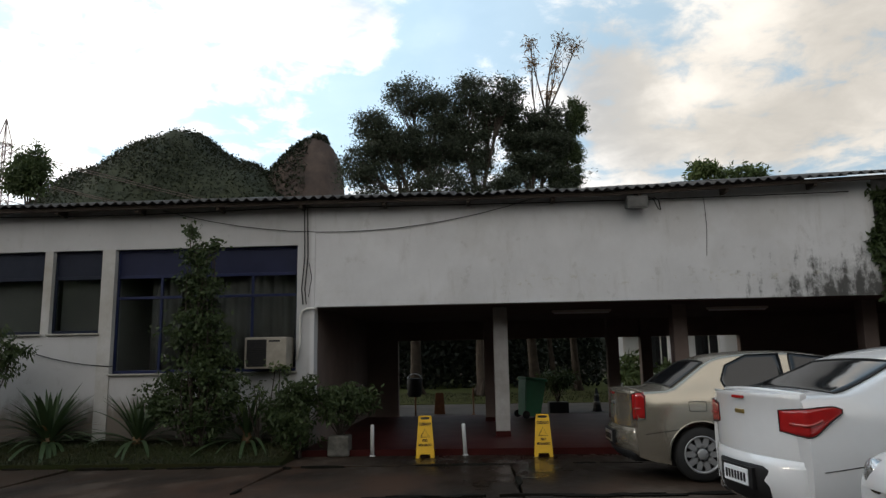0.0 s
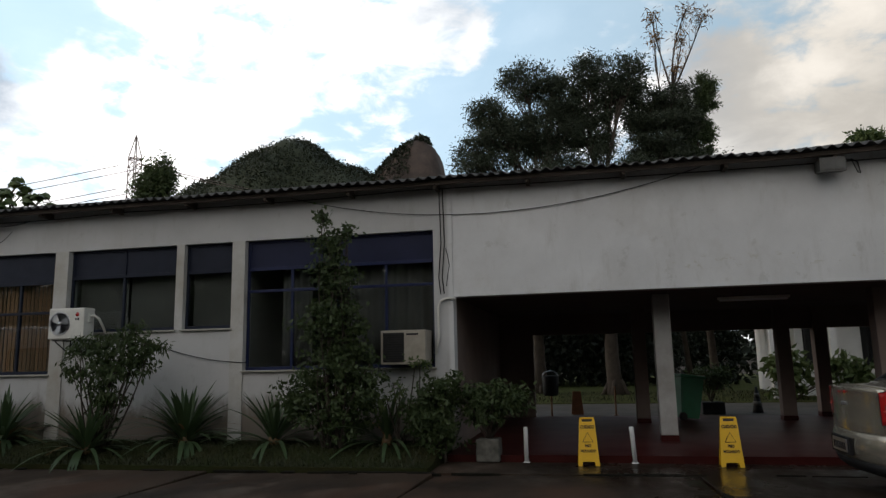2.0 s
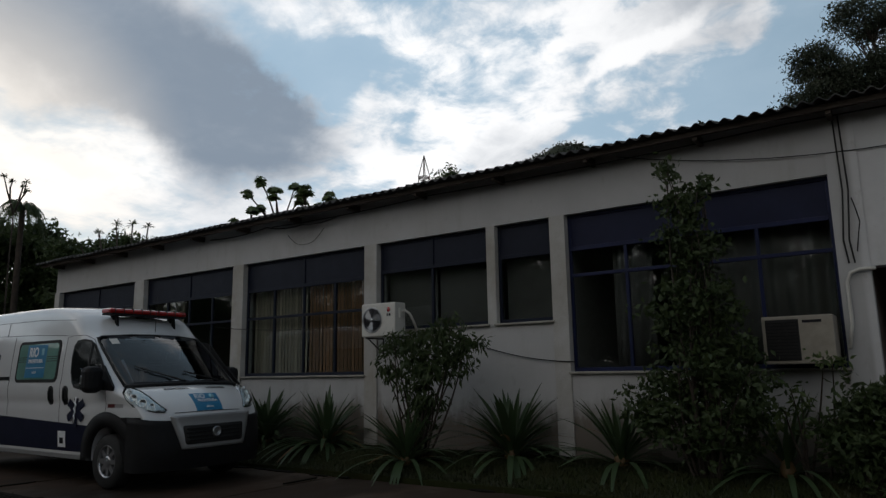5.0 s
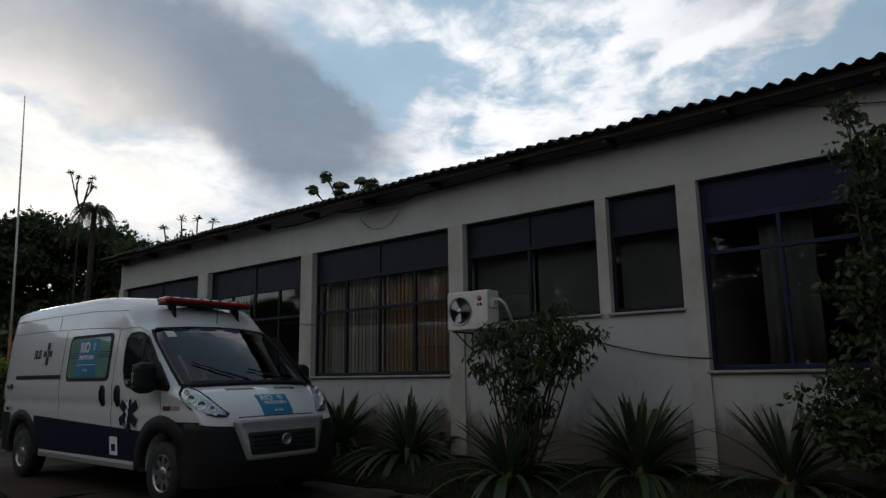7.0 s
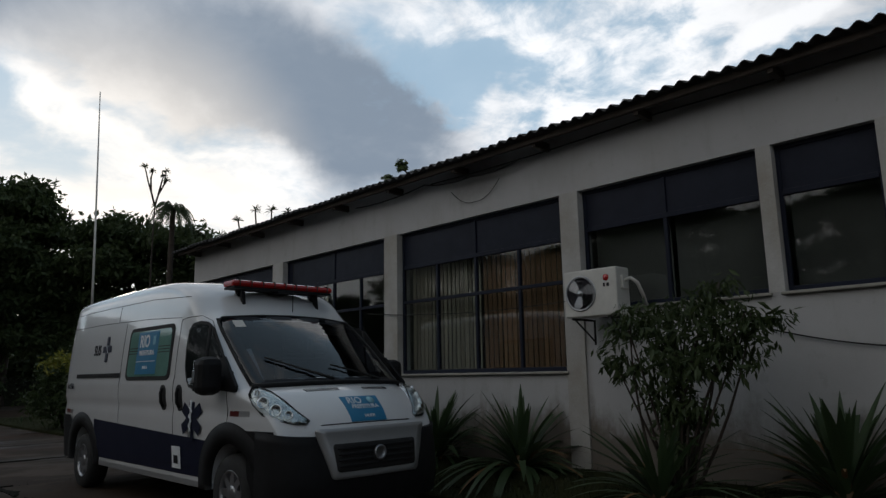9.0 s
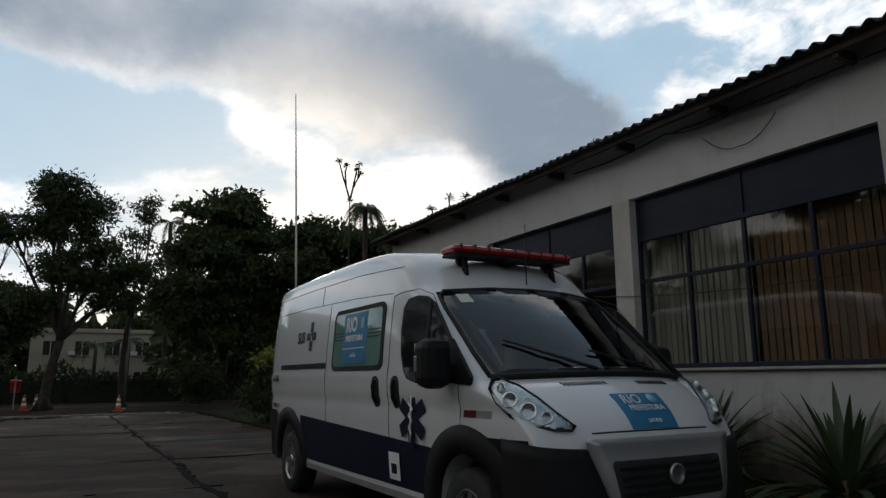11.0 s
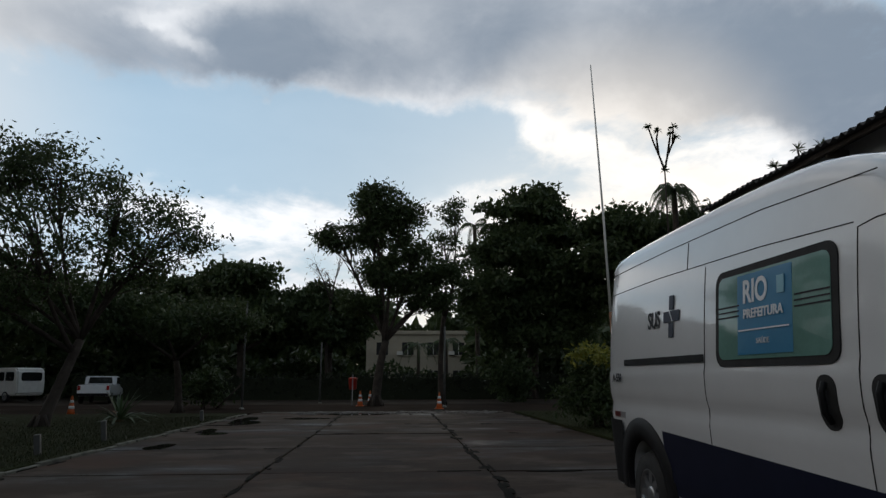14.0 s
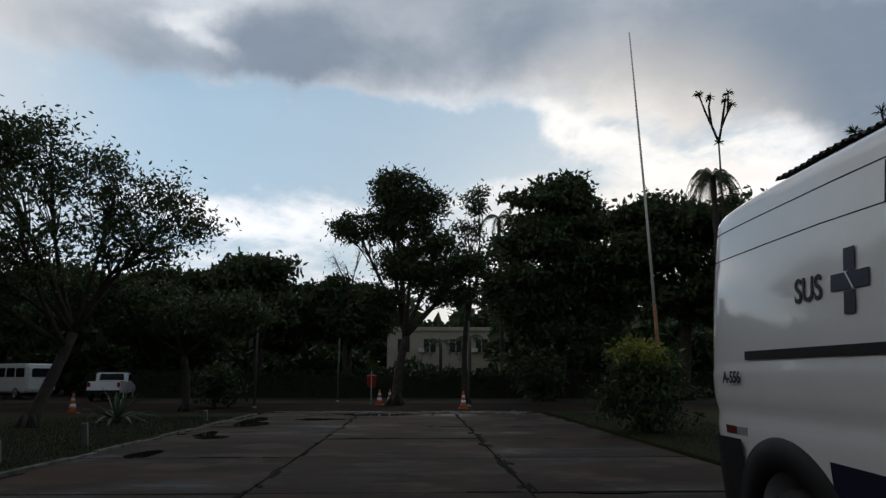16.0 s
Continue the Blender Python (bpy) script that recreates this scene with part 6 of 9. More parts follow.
# ---- windows ----
def window(name, x0, x1, z0, z1, panels, lights, panel_z, mid_z, paint, panel_paint, label):
    w = thing(name, label, "window", kind="structure")
    y0, y1 = WALL_Y + 0.09, WALL_Y + 0.145
    t = 0.045
    fr = bmesh.new()
    for b in ((x0, x1, y0, y1, z0, z0 + t * 1.3), (x0, x1, y0, y1, z1 - t, z1), (x0, x0 + t, y0, y1, z0 + t, z1 - t), (x1 - t, x1, y0, y1, z0 + t, z1 - t)):
        box(fr, *b, 0.006)
    part("window_frame", fr, paint, w)
    boxpart("rail", paint, w, x0 + t, x1 - t, y0 - 0.006, y1 - 0.004, panel_z - 0.03, panel_z + 0.03, bevel=0.005)
    step = (x1 - x0) / panels
    for k in range(panels):
        a, b = x0 + step * k + t * 0.6, x0 + step * (k + 1) - t * 0.6
        boxpart("panel", panel_paint, w, a, b, y0 + 0.018, y1 - 0.012, panel_z + 0.03, z1 - t, bevel=0.004, label="blue painted panel over the lights")
        if k:
            boxpart("mullion", paint, w, x0 + step * k - t * 0.6, x0 + step * k + t * 0.6, y0 - 0.004, y1, panel_z + 0.03, z1 - t, bevel=0.004)
    rows = [(z0 + t * 1.3, panel_z - 0.03)]
    if mid_z:
        boxpart("rail", paint, w, x0 + t, x1 - t, y0 - 0.004, y1 - 0.002, mid_z - 0.025, mid_z + 0.025, bevel=0.005)
        rows = [(z0 + t * 1.3, mid_z - 0.025), (mid_z + 0.025, panel_z - 0.03)]
    step = (x1 - x0) / lights
    for a0, a1 in rows:
        for k in range(lights):
            a, b = x0 + step * k, x0 + step * (k + 1)
            if k:
                boxpart("mullion", paint, w, a - t * 0.5, a + t * 0.5, y0 - 0.002, y1 - 0.001, a0, a1, bevel=0.004)
            p = boxpart("pane", PANE, w, a + t * 0.5, b - t * 0.5, y0 + 0.024, y0 + 0.030, a0, a1, label="dusty window glass")
            p.visible_shadow = False
    sb = bmesh.new()
    box(sb, x0 - 0.03, x1 + 0.03, WALL_Y - 0.055, WALL_Y + 0.12, z0 - 0.035, z0 - 0.002, 0.008)
    part("window_sill", sb, KERB, w, "narrow concrete sill")
    return w


window("window_1", -7.08, -3.58, 1.41, LINTEL, 1, 4, 3.22, 2.82, BLUE_PAINT, BLUE_PANEL, "wide blue steel window with a navy top panel")
window("window_2", -8.31, -7.33, 2.17, LINTEL, 1, 1, 3.22, 0, BLUE_FADED, BLUE_FADED, "narrow faded blue window")
window("window_3", -10.77, -8.47, 2.17, LINTEL, 2, 2, 3.22, 0, BLUE_FADED, BLUE_FADED, "faded blue window of two tall panes")
window("window_4", -14.44, -11.06, 1.41, LINTEL, 2, 4, 3.16, 2.58, BLUE_FADED, BLUE_FADED, "wide faded blue window with vertical blinds behind")
window("window_5", -18.10, -14.78, 1.41, LINTEL, 2, 4, 3.16, 2.58, BLUE_FADED, BLUE_FADED, "wide faded blue window beside the van")
window("window_6", -22.15, -18.50, 1.41, LINTEL, 2, 4, 3.16, 2.58, BLUE_FADED, BLUE_FADED, "wide faded blue window at the end of the facade")


def vertical_blind(x0, x1, z0, z1, label, fabric):
    b = thing("vertical_blind", label, "blind", group="blinds behind the windows")
    boxpart("head_rail", OFF_WHITE, b, x0, x1, WALL_Y + 0.27, WALL_Y + 0.31, z1, LINTEL + 0.052)
    bm = bmesh.new()
    box(bm, -0.041, 0.041, -0.002, 0.002, z0, z1)
    me = mesh_of("slat", bm, fabric)
    n = int((x1 - x0) / 0.092)
    rr = random.Random(int(x0 * 10))
    for k in range(n):
        s = new("slat", me)
        s.parent = b
        s.matrix_local = pose(x0 + (k + 0.5) * (x1 - x0) / n, WALL_Y + 0.29, 0, 0, 0, -4 + rr.uniform(-8, 8))


vertical_blind(-14.40, -12.82, 1.47, 3.3, "cream vertical blind, drawn closed", BLIND)
vertical_blind(-12.78, -11.20, 1.47, 3.3, "brownish vertical blind, drawn closed", BLIND_BROWN)
vertical_blind(-18.1, -16.9, 1.47, 3.3, "cream vertical blind, half drawn", BLIND)


# blinds added so that the rooms read as dim beige behind the glass
def stand_in_blind(x0, x1, z0, label):
    b = thing("stand_in_blind", label, "blind", group="blinds behind the windows")
    boxpart("cloth", mat("dun_blind_cloth", (0.17, 0.16, 0.15), 0.95, var=0.35, scale=1.2, fine=90, bump=0.05, spec=0.1), b, x0, x1, WALL_Y + 0.30, WALL_Y + 0.304, z0, LINTEL)
    bm = bmesh.new()
    rod(bm, (x0, WALL_Y + 0.302, LINTEL + 0.022), (x1, WALL_Y + 0.302, LINTEL + 0.022), 0.028, seg=10)
    part("roller", bm, OFF_WHITE, b, "pale roller under the ceiling")
    boxpart("hem_bar", OFF_WHITE, b, x0, x1, WALL_Y + 0.294, WALL_Y + 0.310, z0 - 0.02, z0, label="slim hem bar")


stand_in_blind(-10.72, -9.66, 2.24, "dun roller blind, added for the tone of the room behind")
stand_in_blind(-9.60, -8.52, 2.24, "dun roller blind, added for the tone of the room behind")
stand_in_blind(-8.27, -7.40, 2.24, "dun roller blind, added for the tone of the room behind")


def curtain(x0, x1, z0, z1, label, seed):
    bm = bmesh.new()
    n = int((x1 - x0) / 0.02)
    rr = random.Random(seed)
    ph = rr.uniform(0, 6)
    rows = [[bm.verts.new((x0 + (x1 - x0) * k / n, WALL_Y + 0.33 + 0.035 * math.sin(k * 0.55 + ph + 0.4 * math.sin(k * 0.13)), z)) for k in range(n + 1)] for z in (z0, (z0 + z1) / 2, LINTEL + 0.052)]
    for a, b in zip(rows, rows[1:]):
        for k in range(n):
            bm.faces.new((a[k], a[k + 1], b[k + 1], b[k])).smooth = True
    ob = tagged(part("curtain", bm, CURTAIN), label, "curtain", group="curtains behind the windows")
    mod = ob.modifiers.new("thick", "SOLIDIFY")
    mod.thickness = 0.004


curtain(-6.5, -5.9, 1.45, 3.3, "dim grey curtain hanging in folds", 1)
curtain(-5.2, -3.65, 1.45, 3.3, "dim grey curtain hanging in folds", 2)


# ---- fittings on the facade ----
def air_conditioner():
    a = thing("air_conditioner", "white split air conditioner on a wall bracket", "air conditioner")
    bb = bmesh.new()
    box(bb, -0.37, 0.37, -0.14, 0.14, 0.0, 0.56, 0.018)
    part("casing", bb, OFF_WHITE, a)
    gb = bmesh.new()
    lathe(gb, [(0.215, 0.0), (0.215, -0.012), (0.20, -0.016), (0.195, -0.004)], 36, at=(-0.13, -0.139, 0.28), axis="y")
    ring = part("fan_ring", gb, STEEL, a, "grey fan ring")
    hb = bmesh.new()
    lathe(hb, [(0.195, 0.0), (0.19, -0.003), (0.004, -0.003)], 36, at=(-0.13, -0.140, 0.28), axis="y")
    part("fan_well", hb, mat("fan_grille_grey", (0.26, 0.26, 0.25), 0.6, var=0.2, scale=20, fine=80), ring, "grey fan well")
    for k in range(3):
        fb = bmesh.new()
        an = radians(120 * k + 20)
        pts = [(0.03, -0.02), (0.17, -0.09), (0.185, 0.0), (0.15, 0.06), (0.03, 0.03)]
        vs = [fb.verts.new((-0.13 + u * math.cos(an) - v * math.sin(an), -0.146 - 0.1 * v, 0.28 + u * math.sin(an) + v * math.cos(an))) for u, v in pts]
        vs2 = [fb.verts.new(v.co + Vector((0, -0.004, 0))) for v in vs]
        fb.faces.new(vs)
        fb.faces.new(vs2[::-1])
        for i in range(5):
            fb.faces.new((vs[i], vs[(i + 1) % 5], vs2[(i + 1) % 5], vs2[i]))
        part("fan_blade", fb, STEEL, ring, "grey fan blade")
    for r_ in (0.05, 0.10, 0.15, 0.19):
        wb = bmesh.new()
        tube(wb, [(-0.13 + r_ * math.cos(2 * math.pi * k / 28), -0.160, 0.28 + r_ * math.sin(2 * math.pi * k / 28)) for k in range(29)], 0.002, 4, cap=False)
        part("guard_wire", wb, STEEL, ring)
    cb = bmesh.new()
    lathe(cb, [(0.035, -0.15), (0.033, -0.162), (0.003, -0.164)], 20, at=(-0.13, 0, 0.28), axis="y")
    part("hub", cb, STEEL, ring, "grey fan hub")
    lb = bmesh.new()
    lathe(lb, [(0.04, -0.141), (0.04, -0.144), (0.002, -0.1445)], 20, at=(0.23, 0, 0.44), axis="y")
    part("maker_mark", lb, RED_LENS, a, "round red maker's mark")
    nb = bmesh.new()
    box(nb, 0.19, 0.215, -0.144, -0.140, 0.335, 0.375)
    box(nb, 0.235, 0.27, -0.144, -0.140, 0.335, 0.375)
    part("maker_bars", nb, LETTER_BLACK, a, "dark bars of lettering")
    eb = bmesh.new()
    box(eb, 0.365, 0.40, -0.05, 0.08, 0.30, 0.46, 0.012)
    part("valve_cover", eb, OFF_WHITE, a, "small valve cover")
    for x in (-0.25, 0.25):
        kb = bmesh.new()
        tube(kb, [(x, 0.30, -0.32), (x, 0.30, -0.02), (x, -0.16, -0.02)], 0.014, 6)
        tube(kb, [(x, 0.30, -0.28), (x, -0.10, -0.03)], 0.011, 6)
        part("bracket", kb, RUBBER, a, "black steel bracket")
    pb = bmesh.new()
    tube(pb, [(0.40, 0.0, 0.40), (0.47, 0.0, 0.42), (0.53, 0.05, 0.36), (0.52, 0.18, 0.22), (0.50, 0.28, 0.1)], 0.022, 8)
    part("pipe", pb, OFF_WHITE, a, "lagged white pipe")
    a.matrix_world = pose(-10.35, 12.06, 2.04)


air_conditioner()
wa = thing("window_air_conditioner", "old cream window air conditioner with a dark grille", "air conditioner")
bb = bmesh.new()
box(bb, -4.42, -3.66, 12.02, 12.50, 1.46, 2.02, 0.015)
# casing cream darkened: its shade is put into the colour
part("casing", bb, mat("shaded_cream", (0.34, 0.31, 0.26), 0.6, var=0.25, scale=5, fine=60, bump=0.04), wa)
gb = bmesh.new()
box(gb, -4.38, -4.02, 12.012, 12.03, 1.50, 1.98, 0.006)
part("grille", gb, RUBBER, wa, "dark grille")
for k in range(12):
    boxpart("fin", BLACK_PLASTIC, wa, -4.37, -4.03, 12.004, 12.013, 1.515 + 0.038 * k, 1.525 + 0.038 * k)
boxpart("maker_bar", LETTER_BLACK, wa, -3.98, -3.78, 12.014, 12.0195, 1.935, 1.965, label="dark bar of lettering")

fl = thing("flood_lamp", "old grey flood lamp under the eave", "lamp")
bb = bmesh.new()
prism(bb, [(12.05, 4.20), (12.32, 4.24), (12.32, 4.40), (12.05, 4.42)], "x", 2.50, 2.86)
part("housing", bb, LAMP_GREY, fl)
boxpart("glass", LAMP_GREY, fl, 2.53, 2.83, 12.035, 12.048, 4.23, 4.39, label="dusty dull lamp glass")
tb = bmesh.new()
tube(tb, [(2.71, 12.30, 4.44), (2.71, 12.36, 4.48), (2.71, 12.385, 4.50)], 0.018, 6)
part("arm", tb, STEEL, fl)
tb = bmesh.new()
tube(tb, [(2.88, 12.2, 4.42), (3.0, 12.22, 4.40), (3.10, 12.3, 4.22), (3.16, 12.37, 4.22), (3.14, 12.38, 4.40), (3.05, 12.38, 4.46)], 0.009, 6)
part("lead", tb, RUBBER, fl, "loose black lead")


def cable(pts, r, label, sag=0.0, name="cable"):
    bm = bmesh.new()
    fine = []
    for a, b in zip(pts, pts[1:]):
        a, b = Vector(a), Vector(b)
        n = 14
        for k in range(n):
            p = a.lerp(b, k / n)
            p.z -= sag * 4 * (k / n) * (1 - k / n)
            fine.append(p)
    fine.append(Vector(pts[-1]))
    tube(bm, fine, r, 5)
    return tagged(part(name, bm, RUBBER), label, "cable", kind="structure")


cable([(-6.2, 12.37, 4.47), (0.85, 12.36, 4.50)], 0.0065, "slack black cable hung across the wall", 0.52)
cable([(-8.5, 12.37, 1.80), (-7.0, 12.36, 1.55)], 0.008, "thin black cable along the wall", 0.05)
cable([(-15.2, 12.34, 2.45), (-11.0, 12.34, 2.30), (-10.3, 12.34, 2.05)], 0.006, "thin black cable across the window", 0.08)
cable([(3.95, 12.375, 4.43), (3.97, 12.375, 3.9), (3.93, 12.375, 3.35)], 0.005, "loose black wire hanging down the wall", 0.0)
for x in (-3.46, -3.40):
    cable([(x, 12.36, 4.45), (x + 0.02, 12.355, 3.5), (x - 0.03, 12.355, 2.9), (x, 12.355, 2.62)], 0.010, "cable down the pilaster", 0.0)
cable([(-3.36, 12.35, 3.4), (-3.30, 12.34, 3.1), (-3.36, 12.35, 2.75)], 0.007, "loose loop of cable", -0.02)
bm = bmesh.new()
tube(bm, [(-3.20, 12.33, 2.535), (-3.36, 12.33, 2.54), (-3.46, 12.33, 2.50), (-3.50, 12.33, 2.40), (-3.50, 12.33, 1.9), (-3.55, 12.30, 1.62)], 0.022, 8)
tagged(part("drain_hose", bm, OFF_WHITE), "pale plastic drain hose on the pilaster", "hose", kind="structure")
cable([(-15.5, 12.30, 4.38), (-13.6, 12.25, 4.40), (-12.6, 12.28, 4.33), (-11.6, 12.25, 4.36)], 0.012, "loose cable under the eave", 0.05)
cable([(-13.1, 12.36, 4.2), (-12.6, 12.36, 3.95), (-12.1, 12.36, 4.2)], 0.006, "loose cable under the eave", 0.08)
cable([(-13.5, 12.3, 4.4), (-9.5, 12.3, 4.42), (-4.0, 12.3, 4.44), (6.5, 12.3, 4.44)], 0.010, "cable run under the eave", 0.04)

def tube_light(x, y):
    t = thing("ceiling_light", "unlit strip light on the passage ceiling", "light", group="strip lights in the passage")
    boxpart("body", OFF_WHITE, t, x - 0.62, x + 0.62, y - 0.07, y + 0.07, SOFFIT_Z - 0.05, SOFFIT_Z, bevel=0.01)
    for s in (-0.035, 0.035):
        b = bmesh.new()
        rod(b, (x - 0.58, y + s, SOFFIT_Z - 0.065), (x + 0.58, y + s, SOFFIT_Z - 0.065), 0.014, seg=8)
        part("tube", b, LETTER_WHITE, t, "unlit tube")


tube_light(1.95, 14.6)
tube_light(5.2, 14.6)


# ---- signs and small things before the passage ----
def wet_floor_sign(x, y, rz):
    s = thing("wet_floor_sign", "yellow folding caution sign on the wet ground", "sign", group="caution signs")
    H, W = 0.66, 0.15
    for side, name in ((-1, "front_leaf"), (1, "rear_leaf")):
        bm = bmesh.new()
        out = [(-W, 0.0), (-W * 0.62, 0.0), (-W * 0.55, 0.06), (W * 0.55, 0.06), (W * 0.62, 0.0), (W, 0.0), (W * 0.72, H - 0.02), (W * 0.66, H), (W * 0.5, H), (W * 0.46, H - 0.05), (-W * 0.46, H - 0.05), (-W * 0.5, H), (-W * 0.66, H), (-W * 0.72, H - 0.02)]
        prism(bm, out, "y", -0.008, 0.008)
        leaf = part(name, bm, YELLOW, s, "yellow plastic leaf")
        leaf.matrix_local = pose(0, side * 0.125, 0, side * 10.5, 0, 0)
        if side < 0:
            m = pose(0, -0.0095, 0, 90, 0, 0)
            for body, size, z in (("CUIDADO", 0.062, 0.535), ("PISO", 0.052, 0.275), ("MOLHADO", 0.052, 0.205)):
                text_mesh(body, size, LETTER_BLACK, "lettering", leaf, pose(0, -0.0105, z, 90, 0, 0), "black lettering", 0.80 if body != "CUIDADO" else 0.68, 0.002, 0.0022)
            tb = bmesh.new()
            tri = [(-0.07, 0.33), (0.07, 0.33), (0.0, 0.46), (-0.07, 0.33)]
            tube(tb, [(u, -0.0095, z) for u, z in tri], 0.005, 5)
            part("warning_triangle", tb, LETTER_BLACK, leaf, "thin black triangle outline")
    hb = bmesh.new()
    rod(hb, (-W * 0.68, 0, H - 0.012), (W * 0.68, 0, H - 0.012), 0.014, seg=10)
    part("hinge", hb, YELLOW, s, "yellow hinge and handle")
    s.matrix_world = pose(x, y, 0.0, 0, 0, rz)


wet_floor_sign(-1.15, 11.40, 2)
wet_floor_sign(0.77, 11.42, -3)


def bollard(x, y, tilt):
    b = thing("bollard", "short white painted bollard pipe", "bollard", group="white bollards")
    bm = bmesh.new()
    lathe(bm, [(0.032, 0.0), (0.032, 0.50), (0.027, 0.512), (0.003, 0.514)], 16)
    part("pipe", bm, WHITE_WALL, b)
    bm = bmesh.new()
    lathe(bm, [(0.05, 0.0), (0.05, 0.01), (0.033, 0.016)], 16)
    part("foot_plate", bm, WHITE_WALL, b, "round foot plate")
    b.matrix_world = pose(x, y, 0.0, 0, tilt, 0)


bollard(-2.05, 11.58, 0)
bollard(-0.5, 11.58, -3)


# ---- plants ----
def leaf_mesh(name, centres, length, width, material, seed, droop=0.2, fold=0.15):
    """Many small folded leaves as one mesh, one at each centre."""
    r = np.random.RandomState(seed)
    c = np.asarray(centres, float)
    n = len(c)
    d = r.normal(size=(n, 3))
    d[:, 2] -= droop * 1.5
    d /= np.linalg.norm(d, axis=1)[:, None]
    s = np.cross(d, r.normal(size=(n, 3)))
    s /= np.linalg.norm(s, axis=1)[:, None] + 1e-9
    nn = np.cross(d, s)
    size = r.uniform(0.6, 1.3, n)[:, None]
    mid = c + d * length * 0.45 * size + nn * fold * width * size
    v = np.stack([c, mid + s * width * 0.5 * size, c + d * length * size, mid - s * width * 0.5 * size], 1).reshape(-1, 3)
    me = bpy.data.meshes.new(name)
    me.from_pydata(v.tolist(), [], np.arange(4 * n).reshape(-1, 4).tolist())
    me.materials.append(material)
    return me


def clumps(blob, count, per, spread, r, hollow=0.45):
    """Leaf places in clumps within an ellipsoid (cx, cy, cz, rx, ry, rz); also the clump centres."""
    cx, cy, cz, rx, ry, rz = blob
    d = r.normal(size=(count, 3))
    d /= np.linalg.norm(d, axis=1)[:, None]
    q = d * (r.uniform(0, 1, count) ** hollow)[:, None] * (1 + 0.22 * np.sin(5 * d[:, :1] + 3 * d[:, 1:2] + cx))
    q = q * (rx, ry, rz) + (cx, cy, cz)
    pts = np.repeat(q, per, 0) + r.normal(size=(count * per, 3)) * np.array([spread, spread, spread * 0.6])
    return q, pts


def bend(a, b, r, wobble, n=6):
    """A limb's line from a to b with a natural sway."""
    a, b = Vector(a), Vector(b)
    c = a.lerp(b, 0.5) + Vector((r.uniform(-1, 1), r.uniform(-1, 1), r.uniform(0.1, 0.6))) * wobble * (b - a).length
    return [a.lerp(c, t).lerp(c.lerp(b, t), t) for t in (k / n for k in range(n + 1))]


def tree(name, label, base, fork, blobs, girth, material, seed, density=26.0, per=22, leaf=(0.22, 0.10), spread=0.28, twigs=10, droop=0.25, lean=None, category="tree", hollow=0.45, max_clumps=260, ragged=0):
    """A tree: trunk to the fork, limbs to each part of the crown, twigs to the clumps, and clumps of leaves."""
    t = thing(name, label, category)
    rr, r = random.Random(seed), np.random.RandomState(seed)
    base, fork = Vector(base), Vector(fork)
    wood = bmesh.new()
    line = [base + Vector((0, 0, -0.1))] + bend(base, fork, rr, 0.08)[1:]
    tube(wood, line, [girth * (1.35 if k == 0 else 1.0 - 0.35 * k / len(line)) for k in range(len(line))], 10)
    for k in range(5):
        a = 2 * math.pi * k / 5 + seed
        tube(wood, [base + Vector((math.cos(a) * girth * 1.7, math.sin(a) * girth * 1.7, -0.05)), base + Vector((math.cos(a) * girth * 0.7, math.sin(a) * girth * 0.7, girth * 2))], [girth * 0.35, girth * 0.25], 6)
    all_pts = []
    for b in blobs:
        centre = Vector(b[:3])
        start = fork if rr.random() < 0.7 else Vector(line[-2])
        limb = bend(start, centre, rr, 0.14)
        lr = girth * 0.42
        tube(wood, limb, [lr * (1 - 0.72 * k / len(limb)) for k in range(len(limb))], 7)
        vol = b[3] * b[4] * b[5]
        count = int(max(12, min(max_clumps, density * vol ** 0.67)))
        lumps = [b] if vol < 0.6 else [(b[0] + b[3] * rr.uniform(-0.5, 0.5), b[1] + b[4] * rr.uniform(-0.5, 0.5), b[2] + b[5] * rr.uniform(-0.5, 0.5), b[3] * f, b[4] * f, b[5] * f * 0.8) for f in (rr.uniform(0.42, 0.74) for _ in range(8))]
        if ragged:
            lumps = []
            for _ in range(ragged):
                d = Vector((rr.gauss(0, 1), rr.gauss(0, 1), rr.gauss(0, 1))).normalized() * rr.uniform(0.25, 1.0) ** 0.6
                f = rr.uniform(0.22, 0.46) if ragged < 20 else rr.uniform(0.13, 0.33)
                lumps.append((b[0] + b[3] * d.x * 0.85, b[1] + b[4] * d.y * 0.85, b[2] + b[5] * d.z * 0.85, b[3] * f * 1.25, b[4] * f * 1.25, b[5] * f * 0.75))
        got = [clumps(o, max(6, int(count * 1.25 / len(lumps))), per, spread, r, hollow) for o in lumps]
        q, pts = np.concatenate([g[0] for g in got]), np.concatenate([g[1] for g in got])
        r.shuffle(q)
        count = len(q)
        all_pts.append(pts)
        for k in range(min(twigs, count)):
            tip = Vector(q[k])
            tw = bend(limb[rr.randrange(3, len(limb))], tip, rr, 0.12, 4)
            tube(wood, tw, [lr * 0.30, lr * 0.24, lr * 0.18, lr * 0.12, lr * 0.06], 5)
    part("trunk", wood, BARK, t, "dark rough trunk and limbs")
    crown = new("crown", leaf_mesh("crown", np.concatenate(all_pts), leaf[0], leaf[1], material, seed, droop))
    crown.parent = t
    return t


